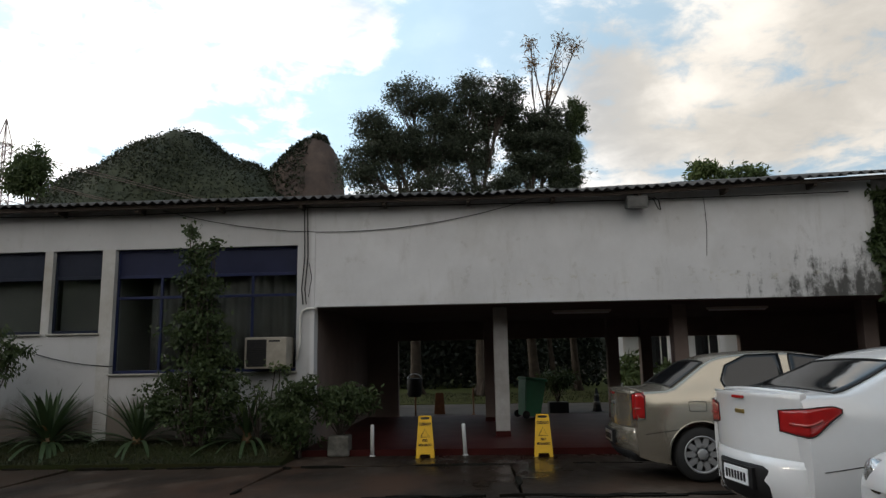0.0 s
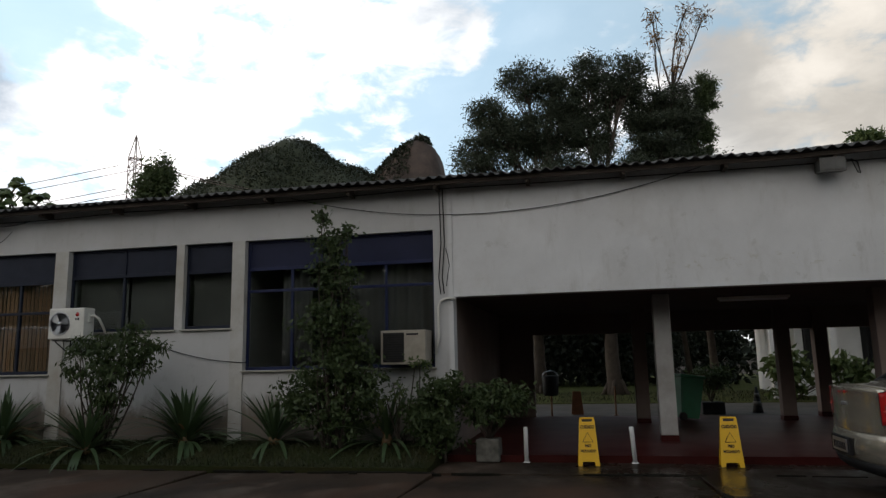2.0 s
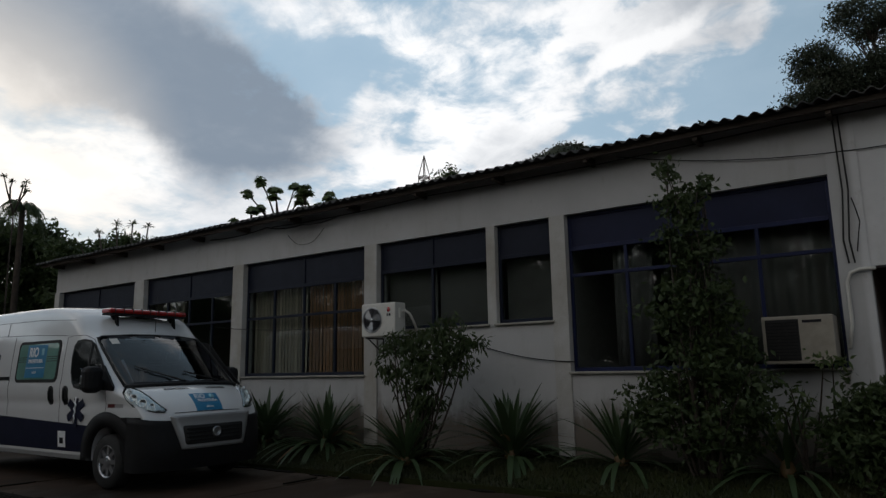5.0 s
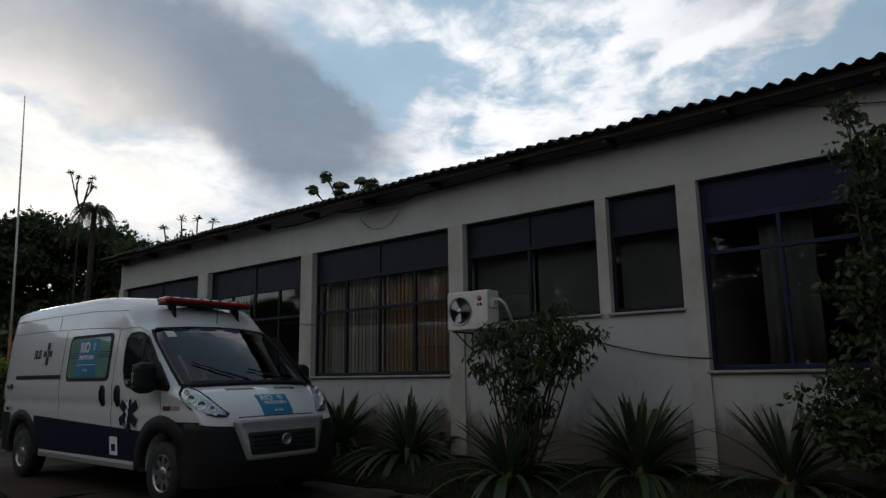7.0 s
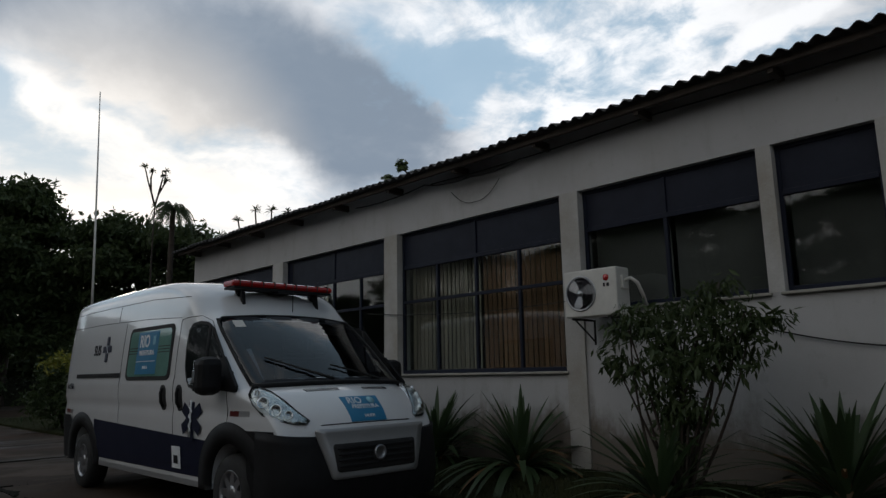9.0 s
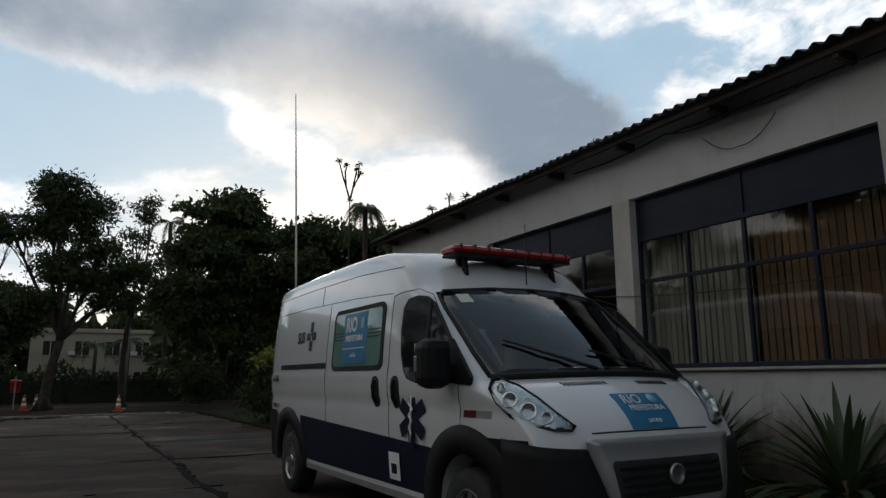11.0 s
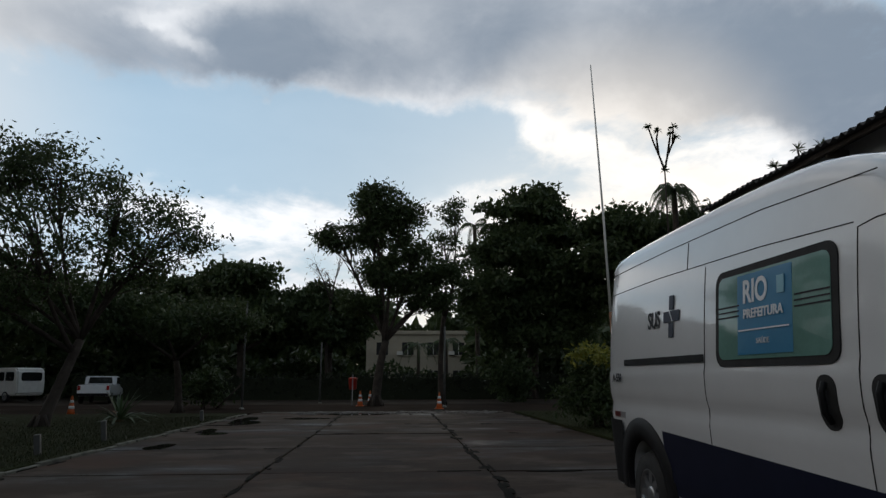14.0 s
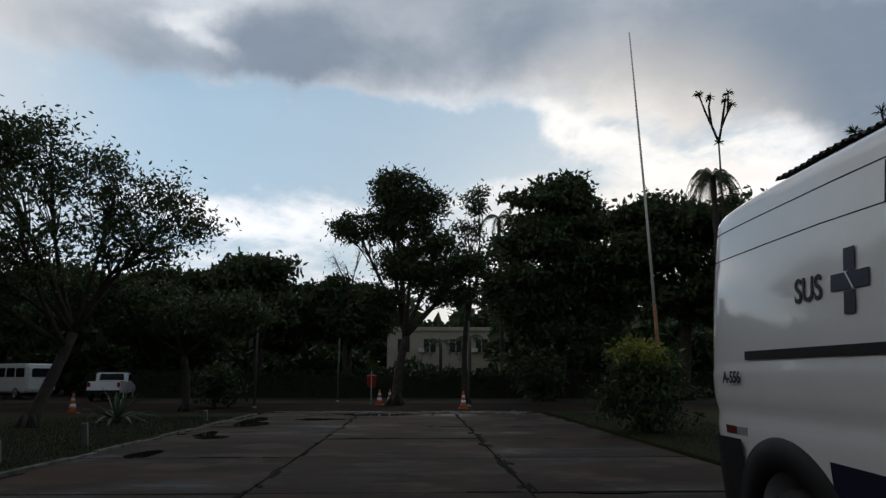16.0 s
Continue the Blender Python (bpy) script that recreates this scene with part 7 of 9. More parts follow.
# trees behind the building
LEAF_ROOF = leaf_mat("grey_green_leaves", (0.026, 0.036, 0.022), (0.048, 0.060, 0.036))
tree("tree", "tall feathery tree rising behind the roof", (-3.2, 32, 0), (-3.2, 32, 8.0),
     [(-5.7, 32, 11.2, 1.33, 1.12, 0.98), (-5.0, 32, 12.7, 1.26, 1.12, 1.43), (-3.4, 32, 14.35, 1.19, 0.98, 1.23), (-4.0, 32, 11.8, 1.82, 1.54, 1.3), (-2.1, 32, 14.0, 0.84, 0.7, 1.04), (-2.2, 32, 11.9, 1.68, 1.4, 1.69), (-3.8, 32, 9.8, 3.64, 2.1, 1.82)], 0.26, LEAF_ROOF, 11, 190, 20, (0.15, 0.05), 0.22, 26, ragged=34, max_clumps=620, hollow=0.8)
tree("tree", "tall feathery tree rising behind the roof", (0.0, 32.2, 0), (0.0, 32.2, 9.0),
     [(-0.3, 32, 14.5, 1.12, 0.98, 1.17), (-1.25, 32, 13.1, 0.98, 0.84, 1.3), (0.45, 32, 13.5, 1.05, 0.98, 1.17), (-0.45, 32.2, 11.7, 1.33, 1.12, 1.43), (1.45, 32, 14.3, 0.91, 0.77, 1.3), (0.0, 32.4, 9.8, 3.08, 1.96, 1.69)], 0.24, LEAF_ROOF, 12, 190, 20, (0.15, 0.05), 0.22, 26, ragged=34, max_clumps=620, hollow=0.8)
tree("tree", "tall feathery tree rising behind the roof", (2.4, 33, 0), (2.4, 33, 9.0),
     [(1.85, 33, 13.0, 1.4, 1.26, 1.69), (2.7, 33, 11.6, 1.68, 1.4, 1.43), (3.45, 33, 13.4, 0.91, 0.7, 1.04), (2.6, 33, 9.8, 2.52, 1.82, 1.69), (3.6, 33, 12.2, 0.98, 0.84, 1.17)], 0.24, LEAF_ROOF, 18, 200, 22, (0.15, 0.05), 0.22, 22, ragged=34, max_clumps=620, hollow=0.8)
tree("tree", "slim dark upright tree behind the roof", (4.4, 33.5, 0), (4.4, 33.5, 9),
     [(4.85, 33.5, 13.6, 0.55, 0.5, 1.1), (4.4, 33.5, 12.1, 0.72, 0.6, 1.21), (4.3, 33.5, 10.4, 0.84, 0.72, 1.32)], 0.18, LEAF_DARK, 13, 420, 26, (0.18, 0.045), 0.14, 8, ragged=20, max_clumps=620)
tree("tree", "sparse thin-leaved tree top against the sky", (3.3, 33, 0), (3.4, 33, 13.6),
     [(2.75, 33, 16.4, 0.3, 0.3, 0.9), (3.95, 33, 16.0, 0.32, 0.3, 1.1), (5.0, 33, 17.2, 0.5, 0.45, 0.55), (4.3, 33, 17.6, 0.32, 0.3, 0.5), (2.7, 33, 17.4, 0.32, 0.3, 0.5), (3.55, 33, 14.8, 0.35, 0.3, 0.6)], 0.12, LEAF_DRY, 14, 60, 9, (0.24, 0.05), 0.17, 12, hollow=0.7)
tree("tree", "low broad-leaved tree showing over the roof", (9.3, 26, 0), (9.3, 26, 5.5),
     [(8.5, 26, 8.5, 0.55, 0.6, 0.55), (9.3, 26, 8.2, 0.6, 0.6, 0.5), (10.3, 26, 8.3, 0.5, 0.6, 0.6), (9.3, 26, 7.2, 1.3, 1.0, 0.7)], 0.14, LEAF_MID, 15, 60, 14, (0.26, 0.09), 0.17, 10, ragged=9)
tree("tree", "distant dark conifer-like tree", (-42.0, 60, 0), (-42.0, 60, 15),
     [(-42.0, 60, 18.6, 1.9, 1.6, 1.8), (-41.3, 60, 20.9, 0.7, 0.7, 1.2), (-42.9, 60, 20.7, 0.5, 0.5, 1.3), (-42.1, 60, 20.0, 1.1, 0.9, 1.0), (-40.8, 60, 19.6, 0.6, 0.6, 1.2)], 0.25, LEAF_DARK, 16, 46, 22, (0.45, 0.16), 0.34, 6)
tree("tree", "distant scrub trees behind the roof", (-50, 58, 0), (-50, 58, 9), [(-50, 58, 12.3, 2.4, 1.5, 1.3), (-46, 58, 12.0, 2.0, 1.5, 1.2), (-38, 62, 12.2, 3.0, 1.5, 1.4)], 0.2, LEAF_DARK, 17, 26, 18, (0.4, 0.15), 0.3, 5)


def cecropia():
    """Candelabra limbs with a rosette of large round leaves at each tip."""
    t = thing("tree", "pale-limbed tree with large lobed leaves, behind the roof", "tree")
    rr = random.Random(21)
    wood = bmesh.new()
    leaves = bmesh.new()
    tips = []
    stems = (((-25.9, 23.4), 7.6, ((-26.8, 10.15), (-27.5, 9.65), (-26.5, 9.75), (-25.8, 9.45), (-25.2, 9.75), (-24.6, 9.55), (-26.6, 8.8))),
             ((-24.2, 23.6), 7.2, ((-24.8, 9.15), (-24.2, 9.1), (-24.7, 8.65), (-23.8, 8.65), (-23.4, 9.1), (-22.9, 8.7), (-24.9, 8.25))),
             ((-22.6, 23.4), 6.8, ((-23.1, 8.3), (-22.2, 8.2), (-21.6, 8.15), (-22.8, 7.9))),
             ((-26.8, 22.0), 6.0, ((-26.1, 8.4), (-27.2, 8.15), (-28.1, 7.65))))
    for (x, y), height, ends in stems:
        fork = Vector((x, y, height))
        tube(wood, [(x + 0.2, y, -0.1), (x - 0.1, y, height * 0.5), fork], [0.12, 0.09, 0.07], 8)
        for tx, tz in ends:
            tip = Vector((tx, y + rr.uniform(-0.5, 0.5), tz))
            limb = bend(fork, tip, rr, 0.10)
            tube(wood, limb, [0.05 * (1 - 0.6 * i / 6) for i in range(7)], 6)
            tips.append(tip)
            for _ in range(2):
                tips.append(tip + Vector((rr.uniform(-0.36, 0.36), rr.uniform(-0.3, 0.3), rr.uniform(-0.32, 0.02))))
                tube(wood, [limb[4], limb[5].lerp(tips[-1], 0.5), tips[-1]], 0.016, 5)
    for tip in tips:
        for k in range(9):
            a = 2 * math.pi * k / 9 + rr.uniform(-0.3, 0.3)
            out = Vector((math.cos(a), math.sin(a), rr.uniform(-0.1, 0.5)))
            c = tip + out * rr.uniform(0.10, 0.22)
            tube(wood, [tip, c], 0.007, 4)
            d = Vector((math.cos(a), math.sin(a), rr.uniform(-1.5, -0.2))).normalized()
            s = d.cross(Vector((0, 0, 1))).normalized()
            R = rr.uniform(0.14, 0.21)
            centre = leaves.verts.new(c)
            ring = []
            for i in range(14):
                b = 2 * math.pi * i / 14
                q = R * (1.0 if i % 2 else 0.62)
                ring.append(leaves.verts.new(c + d * q * math.cos(b) + s * q * math.sin(b) + Vector((0, 0, -0.10 * q))))
            for i in range(14):
                leaves.faces.new((centre, ring[i], ring[(i + 1) % 14]))
    part("trunk", wood, BARK, t, "slim pale trunk and limbs")
    part("crown", leaves, LEAF_MID, t, "large lobed leaves")


cecropia()

# trees at the far end of the lot
tree("tree", "bushy street tree with a leaning dark trunk", (-43.9, 5.05, 0), (-43.9, 5.5, 3.1),
     [(-43.9, 5.0, 10.0, 1.22, 1.28, 1.2), (-43.9, 4.7, 9.2, 1.22, 1.22, 1.08), (-43.9, 3.0, 8.3, 1.1, 1.1, 0.72), (-43.9, 5.3, 8.2, 1.59, 1.77, 0.96), (-43.9, 6.4, 9.4, 1.1, 1.16, 0.78), (-43.9, 7.0, 7.3, 1.22, 1.22, 0.6), (-43.9, 8.3, 6.45, 1.22, 1.34, 0.6), (-43.9, 5.4, 6.5, 1.59, 1.71, 1.08), (-43.9, 4.2, 5.0, 1.1, 1.1, 0.72), (-43.9, 7.6, 5.2, 1.46, 1.59, 0.6), (-43.9, 6.5, 5.8, 1.22, 1.34, 0.72)], 0.24, LEAF_DARK, 31, 105, 14, (0.24, 0.085), 0.26, 26, ragged=22, max_clumps=320, hollow=0.8)
tree("tree", "thin half-bare tree with fine upright twigs", (-46.5, 8.4, 0), (-46.3, 8.5, 4.5),
     [(-46, 8.5, 8.6, 0.9, 0.8, 1.5), (-46, 9.4, 6.9, 0.9, 0.8, 1.3), (-46, 8.0, 6.6, 1.1, 0.9, 0.9), (-46, 9.0, 10.2, 0.6, 0.5, 0.9)], 0.16, LEAF_DARK, 32, 26, 12, (0.26, 0.09), 0.24, 16, hollow=0.7, ragged=8)
tree("tree", "large dark spreading tree with layered foliage", (-55, 14.8, 0), (-55, 15, 5.5),
     [(-54.8, 15.3, 13.2, 1.7, 1.8, 0.8), (-55, 14.7, 12.0, 2.6, 2.9, 0.9), (-55, 16.6, 10.6, 3.0, 3.8, 1.2), (-55, 12.9, 10.2, 2.3, 2.4, 1.2), (-54, 14.8, 8.4, 3.0, 3.6, 1.8), (-53.5, 12.0, 6.6, 2.2, 2.6, 1.8), (-53.5, 17.2, 6.6, 2.6, 3.4, 2.4), (-52.5, 14.5, 4.6, 2.4, 3.4, 2.0)], 0.42, LEAF_DARK, 33, 40, 26, (0.42, 0.20), 0.36, 8, ragged=14, max_clumps=420)
tree("tree", "dark spreading tree beside the lot", (-51, 21, 0), (-51, 21.5, 5),
     [(-51, 20.0, 10.4, 3.2, 3.0, 1.4), (-50, 23.5, 9.8, 3.0, 3.2, 1.5), (-50, 21.5, 6.4, 3.2, 4.6, 2.4), (-50.5, 20.0, 8.5, 3.2, 3.6, 1.4), (-48, 25.5, 7.4, 3.0, 3.0, 2.4)], 0.38, LEAF_DARK, 34, 40, 26, (0.40, 0.18), 0.36, 8, ragged=14, max_clumps=420)
tree("tree", "dark broad-leaved tree past the building", (-42, 27.5, 0), (-42, 27.5, 4.5),
     [(-42, 26.5, 7.6, 2.6, 2.6, 1.8), (-42, 23.0, 8.4, 1.6, 1.8, 1.3), (-42, 25.0, 8.9, 1.5, 1.6, 1.0), (-40, 29.5, 8.2, 2.6, 2.6, 1.8), (-41, 28, 5.0, 3.0, 3.4, 1.8), (-42, 23.6, 5.8, 1.8, 2.2, 1.8)], 0.3, LEAF_DARK, 35, 40, 24, (0.36, 0.15), 0.34, 8, ragged=14, max_clumps=420)
tree("tree", "round dark tree beyond the cross road", (-57.5, -4.5, 0), (-57.5, -4.5, 3.6),
     [(-57.5, -4.8, 7.8, 2.6, 3.0, 1.5), (-57.5, -5.0, 5.8, 3.0, 3.8, 2.0), (-57.5, -2.0, 5.6, 2.6, 2.4, 1.8), (-57.5, 0.6, 5.2, 2.2, 2.2, 1.6)], 0.34, LEAF_DARK, 36, 40, 26, (0.42, 0.20), 0.36, 8, ragged=14, max_clumps=420)
tree("tree", "dark rounded tree beside the house", (-58.5, 1.6, 0), (-58.5, 1.4, 3.0),
     [(-58.5, 0.6, 6.6, 2.2, 2.2, 1.3), (-58.5, 2.6, 6.0, 2.0, 1.8, 1.3), (-58.5, 1.4, 4.6, 2.4, 2.8, 1.4)], 0.26, LEAF_DARK, 41, 44, 26, (0.36, 0.17), 0.34, 8, ragged=14, max_clumps=420)
tree("tree", "small bare leafless tree against the sky", (-56.5, 1.6, 0), (-56.5, 1.6, 6.2),
     [(-56.5, 0.4, 9.0, 0.7, 0.7, 0.8), (-56.5, 2.2, 9.4, 0.6, 0.6, 0.7), (-56.5, 1.3, 8.2, 0.9, 0.9, 0.8)], 0.13, LEAF_DRY, 42, 4, 2, (0.15, 0.05), 0.2, 16)
tree("tree", "dark tree beyond the cross road", (-62, -9.5, 0), (-62, -9.5, 4.0),
     [(-62, -9.0, 7.2, 3.2, 3.6, 2.0), (-62, -13.5, 7.0, 3.2, 3.6, 2.0), (-60, -11, 4.9, 3.2, 5.0, 1.6)], 0.34, LEAF_DARK, 37, 40, 24, (0.42, 0.20), 0.36, 8, ragged=14, max_clumps=420)
tree("tree", "dark tree beyond the parked cars", (-60, -22, 0), (-60, -22, 4.0),
     [(-60, -19.5, 6.8, 3.4, 3.6, 2.2), (-60, -24.5, 7.0, 3.4, 3.8, 2.4), (-58, -30, 6.8, 3.4, 3.8, 2.4), (-58, -22, 4.8, 3.2, 6.0, 1.6)], 0.36, LEAF_DARK, 38, 40, 24, (0.42, 0.20), 0.38, 8, ragged=14, max_clumps=420)
tree("tree", "airy leafy lawn tree with a leaning forked trunk", (-29.8, -3.6, 0), (-30.6, -3.1, 2.4),
     [(-29.2, -5.3, 7.2, 2.1, 1.9, 1.4), (-28.6, -6.8, 6.2, 2.2, 2.1, 1.8), (-30.0, -3.8, 7.0, 2.1, 1.9, 1.6), (-30.4, -2.2, 6.4, 1.8, 1.7, 1.5), (-30.6, -0.7, 5.6, 1.7, 1.4, 1.1), (-28.8, -3.8, 5.0, 2.6, 2.6, 1.6), (-27.5, -8.4, 5.9, 2.0, 2.1, 1.9), (-29.5, -4.8, 3.9, 2.4, 2.6, 1.1), (-30.2, -1.6, 4.6, 1.7, 1.5, 0.9), (-28.4, -6.8, 4.6, 2.2, 2.0, 1.3)], 0.17, LEAF_DARK, 39, 100, 8, (0.15, 0.065), 0.24, 40, hollow=0.9, ragged=30, max_clumps=300)
tree("tree", "drooping dark lawn tree", (-38.5, -2.6, 0), (-38.5, -2.8, 2.0),
     [(-38.0, -3.5, 3.9, 2.2, 2.2, 1.1), (-38.0, -1.0, 3.6, 1.8, 1.8, 0.9), (-37.0, -5.6, 4.0, 2.0, 2.0, 1.2)], 0.16, LEAF_DARK, 40, 40, 20, (0.24, 0.10), 0.25, 10)
# trees across the lot, behind the start of the walk: seen mirrored in the windows
for i, (x, y) in enumerate(((-24, -19), (-15, -22), (-6, -20), (4, -21), (-33, -22), (14, -18))):
    tree("tree", "broad dark tree on the far side of the lot", (x, y, 0), (x, y, 4.0),
         [(x, y, 11.2, 3.2, 2.8, 2.2), (x - 2.8, y, 8.8, 2.8, 2.6, 2.2), (x + 2.8, y, 8.4, 2.8, 2.6, 2.2), (x, y + 1, 5.4, 3.8, 2.4, 2.2)], 0.3, LEAF_DARK, 50 + i, 40, 24, (0.34, 0.16), 0.36, 4, ragged=12, max_clumps=400)


def palm(base, top, fronds, length, label, seed, droop=1.0, girth=0.13):
    """A palm: ringed stem and drooping fronds, each with its leaflets."""
    t = thing("palm_tree", label, "palm")
    rr = random.Random(seed)
    base, top = Vector(base), Vector(top)
    wood = bmesh.new()
    n = 14
    line = [base.lerp(top, k / n) for k in range(n + 1)]
    tube(wood, line, [girth * (1.25 - 0.35 * k / n + 0.06 * (k % 2)) for k in range(n + 1)], 9)
    part("stem", wood, BARK, t, "ringed grey stem")
    for k in range(fronds):
        a = 2 * math.pi * k / fronds + rr.uniform(-0.2, 0.2)
        lift = rr.uniform(-0.1, 1.1)
        bm = bmesh.new()
        spine = []
        for i in range(13):
            f = i / 12
            rad = length * (f - 0.28 * droop * f * f)
            z = length * (lift * f * 0.7 - droop * 0.95 * f * f)
            spine.append(top + Vector((math.cos(a) * rad, math.sin(a) * rad, z)))
        tube(bm, spine, [0.022 * (1 - 0.8 * i / 12) for i in range(13)], 4)
        s = Vector((-math.sin(a), math.cos(a), 0))
        for i in range(2, 13):
            for j in range(3):
                p = spine[i - 1].lerp(spine[i], j / 3)
                d = (spine[i] - spine[i - 1]).normalized()
                for sd in (-1, 1):
                    L = length * 0.20 * (1.1 - abs(i / 12 - 0.45))
                    tip = p + (s * sd * 0.75 + d * 0.5 + Vector((0, 0, -0.55 * droop - rr.uniform(0, 0.35)))).normalized() * L
                    w = d * 0.025
                    v = [bm.verts.new(q) for q in (p - w, p + w, tip)]
                    bm.faces.new(v)
        part("frond", bm, LEAF_DARK, t)


palm((-45, 20.9, 0), (-45, 20.9, 11.3), 30, 2.2, "drooping queen palm above the trees", 61, 1.25, 0.16)
palm((-62, 12.2, 0), (-62, 12.0, 13.0), 11, 2.6, "slim drooping palm among the trees", 62, 1.2, 0.15)
palm((-72, 8.0, 0), (-72, 8.0, 4.2), 10, 2.4, "low palm before the house", 63, 0.9)
palm((-72, 10.5, 0), (-72, 10.5, 4.6), 10, 2.4, "low palm before the house", 64, 0.9)


def dracaena(base, stems, label, seed, girth=0.05, size=1.0):
    """Bare stems with a spiky rosette at each tip; stems: lines of points."""
    t = thing("dracaena", label, "dracaena")
    rr = random.Random(seed)
    for line in stems:
        wood, heads = bmesh.new(), bmesh.new()
        pts = [Vector(base) + Vector(p) for p in line]
        tube(wood, pts, [girth * (1 - 0.5 * k / len(pts)) for k in range(len(pts))], 7)
        tip = pts[-1]
        for k in range(26):
            a, e = rr.uniform(0, 2 * math.pi), rr.uniform(-0.5, 1.3)
            d = Vector((math.cos(a) * math.cos(e), math.sin(a) * math.cos(e), math.sin(e)))
            s = d.cross(Vector((0.1, 0.2, 1))).normalized() * 0.011
            L = rr.uniform(0.10, 0.18) * size
            mid = tip + d * L * 0.6
            v = [heads.verts.new(q) for q in (tip - s, tip + s, mid + s * 0.8, tip + d * L + Vector((0, 0, -0.04)), mid - s * 0.8)]
            heads.faces.new(v)
        stem = part("stem", wood, BARK, t, "bare grey stem")
        part("rosette", heads, LEAF_DARK, stem, "spiky rosette of leaves")


trunk = [(0, 0, 0), (0.05, 0, 2.5), (-0.03, 0, 5.2), (0.0, 0, 6.5)]
dracaena((-27.6, 13.27, 0), [[(x * 0.8, y * 0.8, z * 1.06) for x, y, z in line] for line in [trunk, trunk[-1:] + [(-0.15, -0.12, 6.95), (-0.28, -0.22, 7.3), (-0.42, -0.34, 7.8)], [(-0.15, -0.12, 6.95), (-0.18, -0.15, 7.4), (-0.12, -0.1, 7.62)],
                            trunk[-1:] + [(0.10, 0.08, 6.85), (0.26, 0.22, 7.15), (0.30, 0.26, 7.6)], [(0.26, 0.22, 7.15), (0.36, 0.30, 7.3)], [(0.10, 0.08, 6.85), (0.2, 0.2, 7.45)]]], "tall thin dracaena with forked spiky heads", 71, 0.032)
heads = []
rr = random.Random(5)
for k in range(9):
    f = k / 8
    heads.append([(0, 0, 0), (0.6 * (f - 0.5), 1.5 * (f - 0.5), 3.0), (1.6 * (f - 0.5), 3.6 * (f - 0.5), 5.0 + 1.4 * math.sin(f * 3.1) + rr.uniform(-0.2, 0.2))])
dracaena((-24.3, 15.6, 0), heads, "cluster of spiky dracaenas at the end of the roof", 72, 0.035, 1.5)


# ---- sword-leaved plants along the wall ----
def blade_mesh(length, arch, width, seed):
    """A channelled sword leaf that rises and bends over towards its tip."""
    bm = bmesh.new()
    rows = []
    for i in range(9):
        f = i / 8
        x = length * (0.10 * f + arch * 0.55 * f**2.0)
        z = length * (f - 0.30 * arch * f**2.2)
        w = width * (0.45 + 1.35 * f - 1.75 * f * f) if i < 8 else 0.002
        rows.append([bm.verts.new((x - 0.3 * w, -w, z + 0.1 * w)), bm.verts.new((x, 0, z)), bm.verts.new((x - 0.3 * w, w, z + 0.1 * w))])
    for a, b in zip(rows, rows[1:]):
        for k in (0, 1):
            bm.faces.new((a[k], a[k + 1], b[k + 1], b[k])).smooth = True
    return mesh_of("blade", bm, LEAF_AGAVE)


BLADES = [blade_mesh(0.98, a, w, i) for i, (a, w) in enumerate(((0.15, 0.046), (0.35, 0.050), (0.6, 0.052), (0.9, 0.050), (1.3, 0.046)))]
DRY_BLADE = blade_mesh(0.8, 1.2, 0.034, 9)
DRY_BLADE.materials.clear()
DRY_BLADE.materials.append(LEAF_DRY)


def sword_plant(x, y, size, count, seed, label="spiky sword-leaved plant in the bed"):
    p = thing("sword_plant", label, "plant", group="spiky plants along the wall")
    rr = random.Random(seed)
    bm = bmesh.new()
    lathe(bm, [(0.10, -0.05), (0.085, 0.10), (0.05, 0.22), (0.005, 0.26)], 10)
    part("stem", bm, LEAF_DRY, p, "short dry stem")
    for k in range(count):
        low = rr.random()
        me = BLADES[min(4, int(low * 5))] if rr.random() > 0.07 else DRY_BLADE
        b = new("blade", me)
        b.parent = p
        s = rr.uniform(0.75, 1.15)
        az = 360 * k * 0.618 % 360 + rr.uniform(-20, 20)
        out = 0.02 + 0.13 * low
        b.matrix_local = pose(out * math.cos(radians(az)), out * math.sin(radians(az)), 0.05 + 0.12 * (1 - low), 0, 6 + 62 * low**1.5 + rr.uniform(-6, 6), az) @ Matrix.Scale(s, 4)
    p.matrix_world = pose(x, y, bed_z(x, y) - 0.01 if y > 10 else 0.03) @ Matrix.Diagonal((size * 1.08, size * 1.08, size * 0.80, 1))


for i, (x, y, s, c) in enumerate(((-7.78, 11.8, 1.12, 100), (-6.2, 11.85, 1.05, 50), (-4.25, 11.8, 1.0, 34), (-9.2, 11.2, 0.95, 70), (-11.4, 11.8, 1.08, 100), (-13.0, 11.85, 1.05, 100), (-14.7, 11.85, 0.95, 70))):
    sword_plant(x, y, s, c, 80 + i)
sword_plant(-31.6, -2.2, 1.1, 44, 95, "spiky sword-leaved plant on the lawn")
sword_plant(-28.4, -5.0, 1.2, 44, 96, "spiky sword-leaved plant on the lawn")


